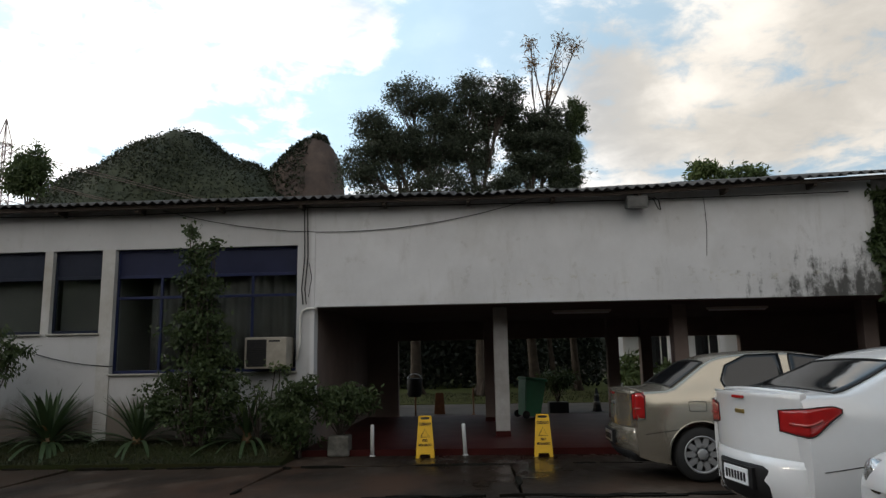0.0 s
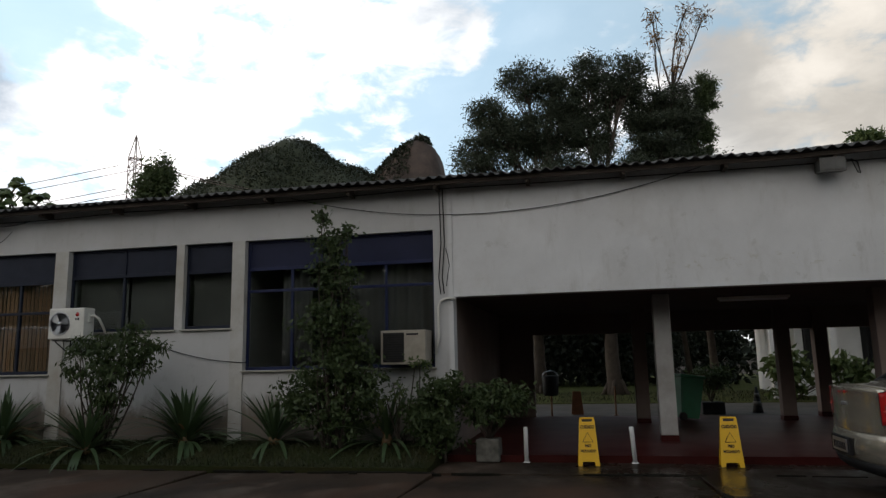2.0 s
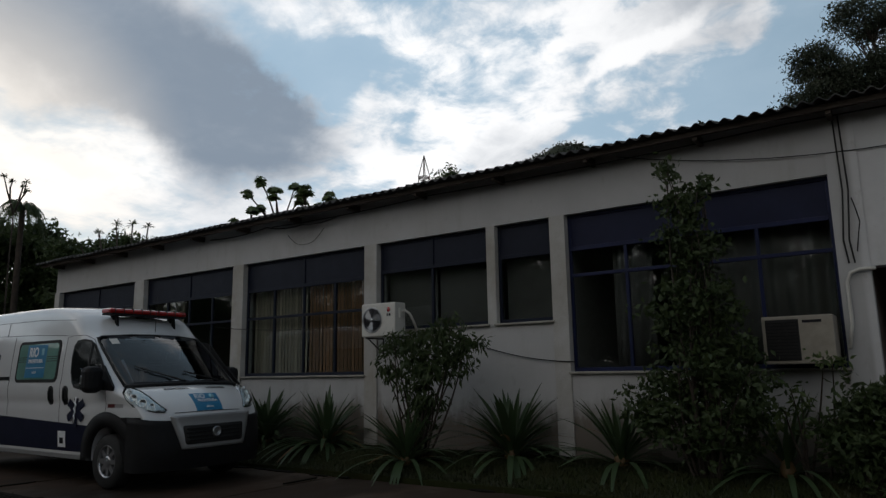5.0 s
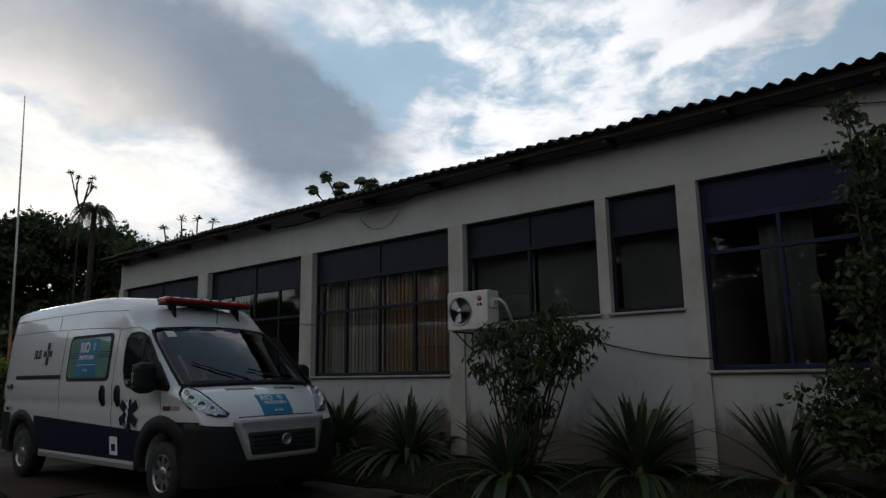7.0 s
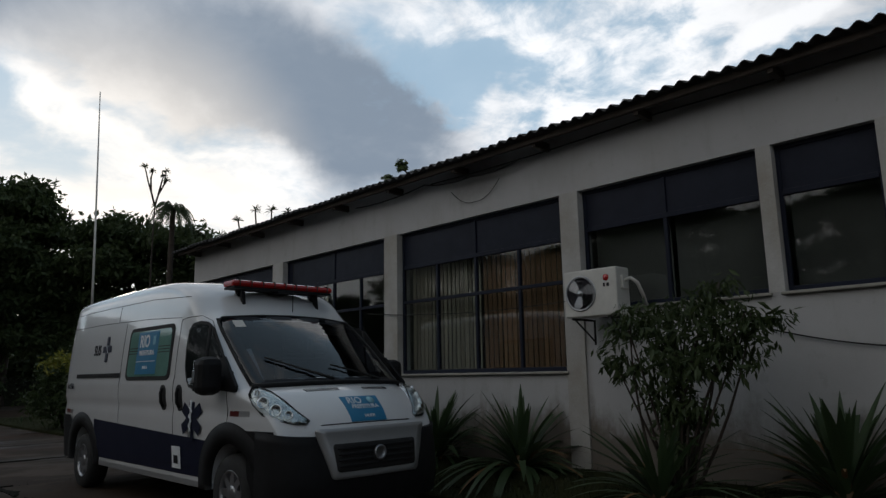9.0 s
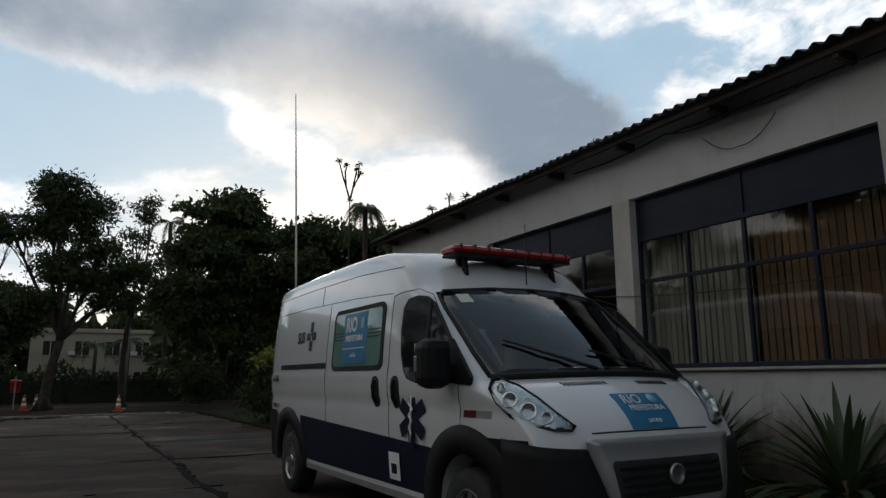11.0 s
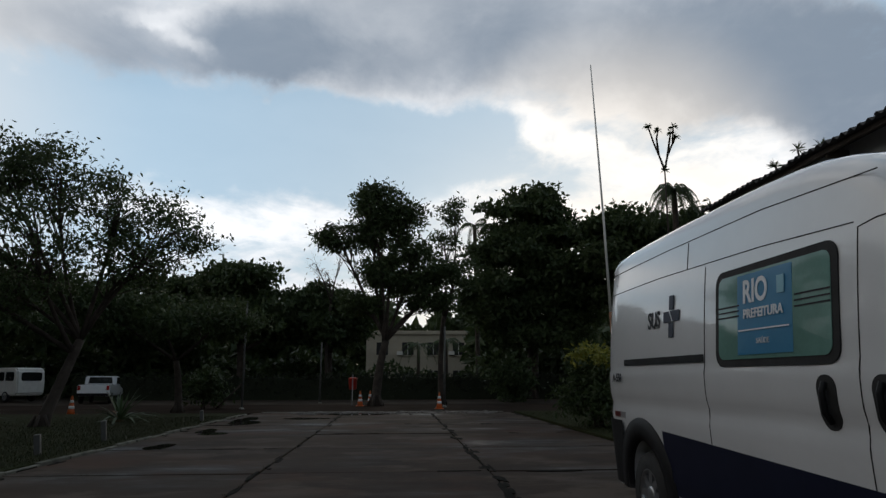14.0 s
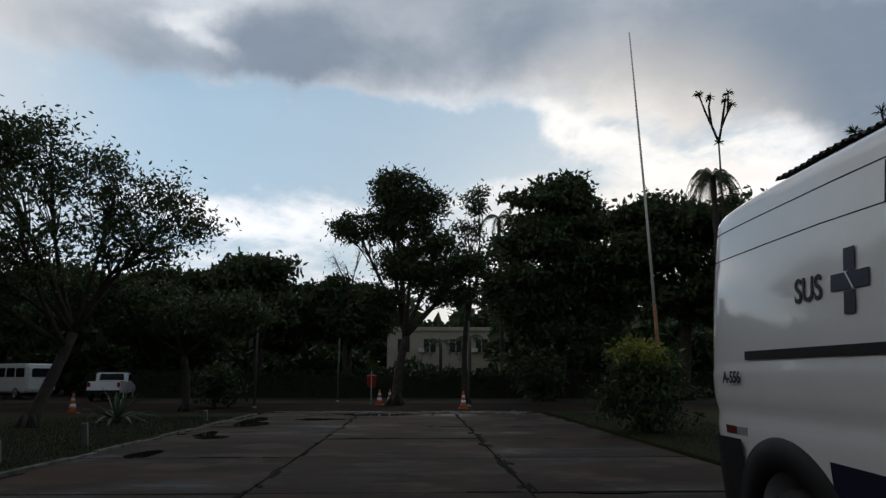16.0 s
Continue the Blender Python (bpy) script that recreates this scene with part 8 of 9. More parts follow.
def shrub(name, label, base, stems, blobs, material, seed, density, per, leaf, spread, category="shrub", girth=0.02, droop=0.3):
    t = thing(name, label, category)
    rr, r = random.Random(seed), np.random.RandomState(seed)
    wood = bmesh.new()
    pts_all = []
    for b in blobs:
        for k in range(stems):
            o = Vector(base) + Vector((rr.uniform(-0.12, 0.12), rr.uniform(-0.12, 0.12), -0.05))
            line = bend(o, Vector(b[:3]) + Vector((rr.uniform(-1, 1) * b[3] * 0.5, rr.uniform(-1, 1) * b[4] * 0.5, rr.uniform(0, 1) * b[5] * 0.6)), rr, 0.12)
            tube(wood, line, [girth * (1 - 0.7 * i / 6) for i in range(7)], 5)
        count = max(6, int(density * (b[3] * b[4] * b[5]) ** 0.67))
        q, pts = clumps(b, count, per, spread, r, 0.5)
        pts_all.append(pts)
    part("stem", wood, BARK, t, "thin woody stem growth")
    c = new("foliage", leaf_mesh("foliage", np.concatenate(pts_all), leaf[0], leaf[1], material, seed, droop))
    c.parent = t
    return t


# tall shrub before the large window
shrub("tall_shrub", "tall unkempt green shrub before the window", (-5.0, 11.55, 0.05), 4,
      [(-5.0, 11.55, 0.75, 0.62, 0.50, 0.55), (-5.0, 11.55, 1.5, 0.60, 0.48, 0.60), (-5.0, 11.5, 2.2, 0.55, 0.45, 0.50), (-5.05, 11.5, 2.9, 0.36, 0.32, 0.45), (-5.1, 11.5, 3.45, 0.24, 0.22, 0.35), (-5.25, 11.5, 3.92, 0.12, 0.12, 0.16), (-4.85, 11.5, 3.62, 0.12, 0.12, 0.10), (-5.55, 11.5, 1.0, 0.35, 0.3, 0.5), (-4.5, 11.5, 1.2, 0.3, 0.3, 0.5)],
      LEAF_DARK, 101, 420, 16, (0.09, 0.05), 0.07)
shrub("feathery_shrub", "dark feathery shrub below the air conditioner", (-9.15, 11.45, 0.05), 2,
      [(-9.1, 11.45, 0.7, 0.22, 0.22, 0.40), (-9.1, 11.45, 1.1, 0.34, 0.32, 0.36), (-8.3, 11.42, 1.85, 0.28, 0.25, 0.12), (-9.05, 11.4, 1.5, 0.50, 0.45, 0.30), (-8.75, 11.45, 1.95, 0.50, 0.40, 0.22), (-9.4, 11.4, 1.85, 0.42, 0.40, 0.25), (-8.55, 11.4, 1.55, 0.35, 0.3, 0.25), (-8.65, 11.45, 2.18, 0.2, 0.2, 0.1), (-9.65, 11.4, 1.5, 0.2, 0.2, 0.2)],
      LEAF_DARK, 102, 270, 17, (0.12, 0.036), 0.07, droop=0.8)
shrub("schefflera", "rounded glossy-leaved shrub at the corner", (-3.35, 11.5, 0.05), 5,
      [(-3.35, 11.5, 0.55, 0.45, 0.42, 0.45), (-3.3, 11.5, 1.05, 0.40, 0.38, 0.30), (-3.65, 11.5, 0.75, 0.3, 0.3, 0.3)],
      LEAF_DARK, 103, 480, 15, (0.11, 0.045), 0.065)
shrub("thin_shrub", "thin bare-stemmed shrub by the pilaster", (-4.0, 11.75, 0.05), 2, [(-3.72, 11.75, 1.52, 0.14, 0.12, 0.09), (-4.05, 11.7, 1.1, 0.2, 0.2, 0.2), (-4.3, 11.6, 0.8, 0.25, 0.22, 0.3)], LEAF_MID, 104, 200, 10, (0.10, 0.04), 0.06)
pp = thing("potted_plant", "leafy plant in a stained concrete pot", "potted plant")
bm = bmesh.new()
box(bm, -2.80, -2.44, 11.52, 11.86, 0.0, 0.34, 0.03)
part("pot", bm, mat("stained_pot", (0.13, 0.125, 0.11), 0.9, var=0.6, scale=6, fine=30, bump=0.3, tint=(0.035, 0.035, 0.03)), pp, "stained square concrete pot")
rr, r = random.Random(105), np.random.RandomState(105)
wood = bmesh.new()
pa = []
for b in ((-2.6, 11.65, 0.78, 0.42, 0.40, 0.25), (-2.25, 11.6, 0.92, 0.32, 0.3, 0.2), (-2.85, 11.65, 0.95, 0.3, 0.3, 0.2), (-2.55, 11.65, 1.06, 0.3, 0.3, 0.12)):
    for k in range(5):
        tube(wood, bend((-2.62, 11.69, 0.3), Vector(b[:3]) + Vector((rr.uniform(-0.2, 0.2), rr.uniform(-0.2, 0.2), 0)), rr, 0.15), [0.012 * (1 - 0.1 * i) for i in range(7)], 5)
    pa.append(clumps(b, int(480 * (b[3] * b[4] * b[5]) ** 0.67), 13, 0.06, r, 0.5)[1])
part("stem", wood, BARK, pp, "thin stems")
c = new("foliage", leaf_mesh("foliage", np.concatenate(pa), 0.11, 0.04, LEAF_DARK, 105, 0.4))
c.parent = pp
shrub("bush", "rounded bush with yellow-green tips on the grass", (-28.0, 11.3, 0.05), 6, [(-28.0, 11.3, 0.85, 1.15, 1.1, 0.75), (-28.0, 11.3, 1.45, 0.85, 0.8, 0.55)], LEAF_DARK, 106, 190, 20, (0.16, 0.06), 0.14)
shrub("bush", "yellow-green top shoots of the bush", (-28.05, 11.25, 0.6), 4, [(-28.2, 11.2, 1.9, 0.6, 0.6, 0.28), (-27.6, 11.3, 1.8, 0.5, 0.5, 0.25)], LEAF_YELLOW, 107, 320, 12, (0.16, 0.06), 0.10)
shrub("bush", "low dark bush under the trees", (-49.5, 12.6, 0), 5, [(-49.5, 12.6, 1.3, 1.3, 1.4, 1.2)], LEAF_DARK, 108, 100, 22, (0.26, 0.12), 0.2)
shrub("bush", "dark bush by the leaning pole", (-41.5, -2.4, 0), 5, [(-41.5, -2.4, 0.9, 1.0, 0.9, 0.9)], LEAF_DARK, 109, 100, 22, (0.22, 0.1), 0.2)


LEAF_HEDGE = leaf_mat("hedge_leaves", (0.015, 0.021, 0.010), (0.025, 0.032, 0.014))


def hedge(name, x0, x1, y0, y1, z, label, seed, n):
    r = np.random.RandomState(seed)
    pts = np.stack([r.uniform(x0, x1, n), r.uniform(y0, y1, n), z * r.uniform(0, 1, n) ** 0.6 * (1 + 0.1 * np.sin(np.arange(n)))], 1)
    t = thing(name, label, "hedge")
    bm = bmesh.new()
    k = 0.15
    box(bm, x0 + k, x1 - k, y0 + k, y1 - k, -0.05, z * 0.85)
    part("core", bm, LEAF_HEDGE, t, "dense dark inside of the hedge")
    c = new("foliage", leaf_mesh(name, pts, 0.22, 0.10, LEAF_HEDGE, seed))
    c.parent = t


hedge("hedge", -55.5, -54.5, -14, 30, 1.5, "long dark clipped hedge", 111, 14000)


# ---- the far end of the lot ----
def traffic_cone(x, y, label="orange traffic cone with white bands", paint=None):
    paint = paint or ORANGE
    c = thing("traffic_cone", label, "cone", group="traffic cones")
    b = bmesh.new()
    box(b, -0.19, 0.19, -0.19, 0.19, 0.0, 0.035, 0.012)
    part("base", b, paint, c)
    b = bmesh.new()
    lathe(b, [(0.14, 0.03), (0.115, 0.16), (0.085, 0.34), (0.055, 0.52), (0.03, 0.69), (0.025, 0.70)], 18)
    part("body", b, paint, c)
    for z0, z1 in ((0.22, 0.33), (0.44, 0.54)):
        b = bmesh.new()
        lathe(b, [(0.142 - 0.163 * z0 + 0.004, z0), (0.142 - 0.163 * z1 + 0.004, z1)], 18)
        part("band", b, LETTER_WHITE if paint is ORANGE else LAMP_GREY, c, "reflective band")
    c.matrix_world = pose(x, y, -0.02)


for x, y in ((-40.6, 7.9), (-43.9, 4.3), (-44.4, 4.75), (-36.9, -5.97)):
    traffic_cone(x, y)
bn = thing("litter_bin", "red litter bin on a post", "bin")
b = bmesh.new()
lathe(b, [(0.15, 0.75), (0.19, 0.80), (0.21, 1.25), (0.23, 1.27), (0.23, 1.31), (0.10, 1.36)], 20)
part("bucket", b, mat("red_plastic", (0.42, 0.03, 0.015), 0.45, var=0.2), bn)
b = bmesh.new()
rod(b, (0.2, 0, 0), (0.2, 0, 1.5), 0.03, seg=10)
part("post", b, STEEL, bn)
bn.matrix_world = pose(-45.2, 3.85, -0.02)

# the leaning flag mast
ms = thing("flag_mast", "thin leaning mast, white above and rusty below", "mast")
b = bmesh.new()
tube(b, [(-30.50, 12.6, 0), (-30.83, 12.6, 3.3)], [0.055, 0.05], 10)
part("lower_tube", b, RUST, ms, "rusty lower tube")
b = bmesh.new()
tube(b, [(-30.83, 12.6, 3.3), (-31.1, 12.6, 6.2), (-31.45, 12.6, 9.2), (-31.78, 12.6, 11.95)], [0.043, 0.036, 0.028, 0.018], 10)
part("upper_tube", b, OFF_WHITE, ms, "pale upper tube")


def lamp_pole(x, y, z, label, r=0.05):
    p = thing("pole", label, "pole", group="thin poles round the lot")
    b = bmesh.new()
    tube(b, [(0, 0, 0), (0.01, 0, z * 0.5), (0, 0.02, z)], [r, r * 0.85, r * 0.7], 8)
    part("shaft", b, LAMP_GREY, p)
    b = bmesh.new()
    lathe(b, [(r * 2, 0), (r * 1.9, 0.05), (r, 0.08)], 10)
    part("foot", b, KERB, p, "concrete foot")
    p.matrix_world = pose(x, y, -0.02)


lamp_pole(-41.0, -0.65, 4.7, "thin grey metal pole with props")
lamp_pole(-42.3, 8.25, 3.7, "thin grey pole by a cone")
lamp_pole(-47.5, 2.0, 3.2, "thin grey pole across the road")
b = bmesh.new()
tube(b, [(-41.0, -0.65, 1.1), (-41.0, -1.75, 0.0)], 0.035, 6)
tagged(part("prop", b, BARK), "leaning wooden prop of the pole", "prop")
for x, y, h in ((-31.8, 0.15, 0.32), (-25.2, -0.05, 0.42), (-22.6, -0.1, 0.35)):
    b = bmesh.new()
    box(b, -0.05, 0.05, -0.05, 0.05, -0.05, h, 0.012)
    s = tagged(part("marker_stake", b, LAMP_GREY), "short weathered concrete stake in the lawn", "stake", group="stakes in the lawn")
    s.matrix_world = pose(x, y, 0.03, 4, 6, 10)

CREAM = mat("cream_render", (0.40, 0.36, 0.28), 0.9, var=0.2, scale=0.6, fine=20)
TILE = mat("roof_tile", (0.20, 0.12, 0.09), 0.85, var=0.3, scale=1.5, fine=15)


def house():
    h = thing("house", "two-storey cream house behind the trees", "house")
    boxpart("wall", CREAM, h, -97, -85, 2.8, 26, -0.1, 5.9)
    boxpart("parapet", CREAM, h, -97.2, -84.8, 2.6, 26.2, 5.9, 6.3, bevel=0.03, label="projecting parapet")
    boxpart("string_course", CREAM, h, -85.1, -84.98, 2.8, 26, 2.95, 3.15, label="string course")
    for z in (0.7, 3.7):
        for k in range(8):
            y = 3.9 + 2.75 * k
            w = boxpart("window", RUBBER, h, -85.02, -84.985, y, y + 1.25, z, z + 1.35, label="dark window")
            boxpart("window_frame", OFF_WHITE, w, -84.99, -84.96, y + 0.6, y + 0.66, z, z + 1.35)
            boxpart("window_sill", CREAM, w, -85.0, -84.88, y - 0.08, y + 1.33, z - 0.1, z - 0.01)
    for y in (4.6, 10.2, 13.0):
        boxpart("wall_unit", OFF_WHITE, h, -84.98, -84.6, y + 1.5, y + 2.1, 3.7, 4.1, label="small wall unit")
    boxpart("roof", TILE, h, -96.9, -85.1, 2.9, 25.9, 6.3, 6.34, label="flat roof")


house()
solid("boundary_wall", CREAM, "low pale boundary wall far off", "wall", (-70.2, -70.0, -60, -12, -0.1, 1.6))


def parked_pickup(m):
    t = thing("pickup_truck", "small white pickup truck parked far off", "truck")
    b = bmesh.new()
    prism(b, [(0.0, 0.45), (0.02, 0.78), (0.9, 0.92), (1.05, 0.95), (1.55, 1.42), (1.75, 1.47), (2.35, 1.45), (2.45, 1.0), (4.2, 1.0), (4.25, 0.5), (4.1, 0.4), (0.1, 0.36)], "y", -0.80, 0.80)
    bmesh.ops.bevel(b, geom=b.edges[:], offset=0.05, segments=2, affect="EDGES")
    body = part("body", b, VAN_WHITE, t)
    for s in (-1, 1):
        b = bmesh.new()
        prism(b, [(1.2, 1.02), (1.6, 1.38), (2.28, 1.38), (2.3, 1.02)], "y", s * 0.79, s * 0.815)
        part("side_window", b, DARK_GLASS, t, "dark side window")
        for x in (0.8, 3.4):
            wh = wheel(t, x, s * 0.72, 0.29, 0.18, s, 6, STEEL)
    b = bmesh.new()
    prism(b, [(-0.62, 1.05), (0.62, 1.05), (0.56, 1.40), (-0.56, 1.40)], "x", 2.40, 2.475)
    part("rear_window", b, DARK_GLASS, t, "dark rear window")
    b = bmesh.new()
    prism(b, [(-0.62, 0), (0.62, 0), (0.56, 0.55), (-0.56, 0.55)], "x", 0.0, 0.02)
    ws = part("windscreen", b, DARK_GLASS, t, "dark windscreen")
    ws.matrix_local = pose(1.07, 0, 0.98, 0, 46, 0)
    b = bmesh.new()
    box(b, 2.6, 4.15, -0.68, 0.68, 0.98, 1.008)
    part("load_bed", b, BLACK_PLASTIC, t, "dark load bed")
    for s in (-1, 1):
        b = bmesh.new()
        box(b, 4.2, 4.27, s * 0.70 - 0.07, s * 0.70 + 0.07, 0.72, 0.95, 0.01)
        part("tail_lamp", b, RED_LENS, t, "red tail lamp")
    b = bmesh.new()
    box(b, 4.22, 4.34, -0.78, 0.78, 0.42, 0.56, 0.02)
    part("rear_bumper", b, BLACK_PLASTIC, t, "dark rear bumper")
    t.matrix_world = m


parked_pickup(pose(-52.5, -10.9, -0.03, 0, 0, 12))


def parked_minibus(m):
    t = thing("minibus", "old white round-nosed minibus parked far off", "minibus")
    b = bmesh.new()
    prism(b, [(0.0, 0.45), (0.0, 1.1), (0.12, 1.6), (0.3, 1.85), (0.6, 1.95), (4.0, 1.95), (4.2, 1.8), (4.3, 1.2), (4.3, 0.45), (4.1, 0.35), (0.2, 0.35)], "y", -0.84, 0.84)
    bmesh.ops.bevel(b, geom=b.edges[:], offset=0.08, segments=2, affect="EDGES")
    part("body", b, OFF_WHITE, t)
    for s in (-1, 1):
        for k in range(4):
            b = bmesh.new()
            prism(b, rounded(0.5 + 0.9 * k, 1.28 + 0.9 * k, 1.2, 1.7, 0.08), "y", s * 0.835, s * 0.85)
            part("side_window", b, DARK_GLASS, t, "dark side window")
        for x in (0.9, 3.3):
            wheel(t, x, s * 0.76, 0.31, 0.17, s, 5, STEEL)
    for x0, x1 in ((-0.01, 0.03), (4.26, 4.315)):
        b = bmesh.new()
        prism(b, rounded(-0.6, 0.6, 1.2, 1.68, 0.1), "x", x0 + (0.06 if x0 < 0 else 0), x1 + (0.06 if x0 < 0 else 0))
        part("end_window", b, DARK_GLASS, t, "dark end window")
    t.matrix_world = m


parked_minibus(pose(-54.0, -18.7, -0.03, 0, 0, 60))
saloon("grey car parked under the far trees", CHAMPAGNE, 4.25, 1.735, TOP_A, 0.98, (0.77, 3.40), 0.31, pose(-62.0, -9.2, -0.03, 0, 0, 40), (1.12, 1.78, 3.24, 3.66),
       [[(1.42, 1.02), (1.60, 1.20), (1.85, 1.40), (2.25, 1.45), (2.28, 1.02)], [(2.36, 1.02), (2.36, 1.45), (2.75, 1.44), (3.02, 1.32), (3.10, 1.15), (3.06, 1.02)]],
       STEEL, TAIL_A, 6)


def woods(name, x0, x1, y0, y1, z, n, size, seed, label, leaves=None, z0=0.0):
    """A far belt of trees as one mass of leaf clumps with an uneven top."""
    r = np.random.RandomState(seed)
    x, y = r.uniform(x0, x1, n), r.uniform(y0, y1, n)
    along = y if (y1 - y0) > (x1 - x0) else x
    top = z * (0.78 + 0.22 * np.sin(along * 0.55 + seed) * np.sin(along * 0.21) + 0.10 * np.sin(along * 1.7 + seed))
    pts = np.stack([x, y, z0 + (top - z0) * r.uniform(0, 1, n) ** 0.7], 1)
    ob = new(name, leaf_mesh(name, pts, size, size * 0.5, leaves or LEAF_DARK, seed))
    return tagged(ob, label, "trees", kind="stuff")


# courtyard foliage: the shade is put into the leaf colour
LEAF_SHADED = leaf_mat("painted_shade_leaves", (0.008, 0.012, 0.006), (0.014, 0.019, 0.009))
woods("far_trees", -108, -99, -40, 70, 12.0, 18000, 1.7, 201, "dark belt of far trees behind the house")
woods("far_trees", -76, -70, -75, 0.5, 6.6, 12000, 1.4, 202, "dark belt of trees behind the parked cars")
woods("far_trees", -80, -72, 13, 60, 8.0, 9000, 1.4, 203, "dark belt of trees right of the house")
woods("understorey", -60, -57, 12.0, 44, 4.2, 10000, 0.7, 204, "dark undergrowth under the trees")
woods("understorey", -63, -60, -34, 2.5, 3.6, 9000, 0.7, 205, "dark undergrowth under the trees")
woods("understorey", -75, -74, 2, 14, 2.6, 1600, 0.45, 206, "shrubs before the house")
# two unseen belts added across the lot to block sky mirrored in the panes
woods("far_trees", -70, 40, -46, -38, 13.0, 16000, 1.0, 207, "unseen belt of trees added across the lot")
woods("far_trees", -60, 26, -29, -25.5, 9.5, 26000, 0.9, 209, "unseen shrubs and trees added to darken window reflections")
woods("far_trees", 24, 30, -40, 60, 9.0, 6000, 1.0, 208, "dark belt of trees past the parked cars")

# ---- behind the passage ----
woods("courtyard_trees", -26, 26, 44, 50, 7.5, 9000, 0.8, 211, "dense dark trees round the courtyard", LEAF_SHADED)
woods("courtyard_trees", -26, 2.5, 40, 43, 5.2, 5000, 0.6, 212, "dense dark shrubs round the courtyard", LEAF_SHADED)
woods("courtyard_trees", -14, 6.4, 38.0, 39.5, 5.0, 9000, 0.4, 214, "dense dark shrubs round the courtyard", LEAF_SHADED)
# the last three crown parts are unseen, added to shade the courtyard
tree("tree", "thick-trunked courtyard tree, its canopy widened out of view", (-0.05, 30.2, 0), (-0.1, 30.4, 3.0), [(0.0, 31.5, 4.6, 4.4, 2.6, 1.3), (-4.6, 32, 4.4, 3.2, 2.4, 1.3), (4.0, 32.5, 4.4, 2.6, 2.0, 1.3), (0, 26.5, 5.9, 5.0, 3.0, 0.9), (-7, 27, 5.6, 4.0, 3.0, 1.0), (7.0, 24.5, 5.8, 3.4, 2.6, 0.8)], 0.32, LEAF_SHADED, 213, 40, 22, (0.34, 0.15), 0.34, 6)
cy = thing("annexe", "white annexe with posts and dark windows across the courtyard", "building", kind="structure")
boxpart("wall", WHITE_WALL, cy, 6.2, 20.0, 28.0, 34.0, -0.1, 3.2)
boxpart("roof_slab", WHITE_WALL, cy, 4.8, 20.2, 26.4, 34.2, 3.2, 3.45, label="white roof slab")
for k in range(5):
    x = 5.0 + 1.9 * k
    boxpart("post", WHITE_WALL, cy, x, x + 0.2, 26.5, 26.7, -0.1, 3.2, label="white post")
    w = boxpart("window", DARK_GLASS, cy, x + 1.45, x + 2.5, 27.97, 27.99, 1.0, 2.5, label="dark window")
    boxpart("window_frame", OFF_WHITE, w, x + 1.95, x + 2.0, 27.95, 27.97, 1.0, 2.5)
# unseen end wall, added to darken the passage
solid("wall_passage_east", PASSAGE, "unseen wall added to keep light out of the passage", "wall", (13.2, 13.45, 11.7, BACK, -0.1, 4.4))
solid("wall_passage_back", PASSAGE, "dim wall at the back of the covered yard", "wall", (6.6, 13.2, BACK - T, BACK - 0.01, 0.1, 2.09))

gb = thing("wheeled_bin", "tall green wheeled bin", "bin")
b = bmesh.new()
prism(b, [(-0.20, 0.06), (0.20, 0.06), (0.27, 0.92), (-0.27, 0.92)], "y", -0.24, 0.24)
bmesh.ops.bevel(b, geom=b.edges[:], offset=0.02, segments=2, affect="EDGES")
part("body", b, GREEN_BIN, gb)
b = bmesh.new()
box(b, -0.29, 0.31, -0.27, 0.27, 0.92, 1.0, 0.03)
part("lid", b, GREEN_BIN, gb, "green lid")
for s in (-1, 1):
    b = bmesh.new()
    lathe(b, [(0.09, s * 0.25), (0.09, s * 0.29), (0.02, s * 0.295)], 18, at=(-0.2, 0, 0.09), axis="y")
    part("wheel", b, RUBBER, gb, "black wheel")
gb.matrix_world = pose(0.95, 17.4, 0.1, 0, 7, 20)

hb = thing("litter_basket", "dark round litter basket on a post", "bin")
b = bmesh.new()
lathe(b, [(0.17, 0.55), (0.20, 0.62), (0.22, 1.05), (0.20, 1.07)], 18)
part("basket", b, BLACK_PLASTIC, hb)
b = bmesh.new()
tube(b, [(0.2 * math.cos(radians(a)), 0.0, 1.05 + 0.14 * math.sin(radians(a))) for a in range(0, 181, 15)], 0.015, 6)
part("hoop", b, STEEL, hb, "thin hoop")
b = bmesh.new()
rod(b, (0, 0.2, 0), (0, 0.2, 1.0), 0.025, seg=8)
part("post", b, RUST, hb)
hb.matrix_world = pose(-2.1, 19.6, 0.0)
traffic_cone(3.15, 20.6, "dark traffic cone by the annexe", CABIN)
st = thing("barrier_post", "thin dark metal post", "post")
b = bmesh.new()
rod(b, (0, 0, 0), (0, 0, 0.75), 0.025, seg=8)
part("shaft", b, RUST, st)
b = bmesh.new()
lathe(b, [(0.06, 0), (0.06, 0.02), (0.02, 0.03)], 10)
part("foot", b, RUST, st)
st.matrix_world = pose(-0.45, 20.0, 0.005)
DARK_ORANGE = mat("dark_orange_plastic", (0.22, 0.07, 0.02), 0.6, var=0.4, scale=6, fine=50, bump=0.03)
os_ = thing("orange_sign", "dark orange folding sign behind the passage", "sign")
for s in (-1, 1):
    b = bmesh.new()
    prism(b, [(-0.15, 0), (0.15, 0), (0.11, 0.62), (-0.11, 0.62)], "y", -0.008, 0.008)
    p = part("leaf", b, DARK_ORANGE, os_)
    p.matrix_local = pose(0, s * 0.11, 0, s * 10, 0, 0)
os_.matrix_world = pose(-1.45, 20.4, 0.01, 0, 0, 10)
pt = thing("potted_palm", "small bushy plant in a square dark pot", "potted plant")
b = bmesh.new()
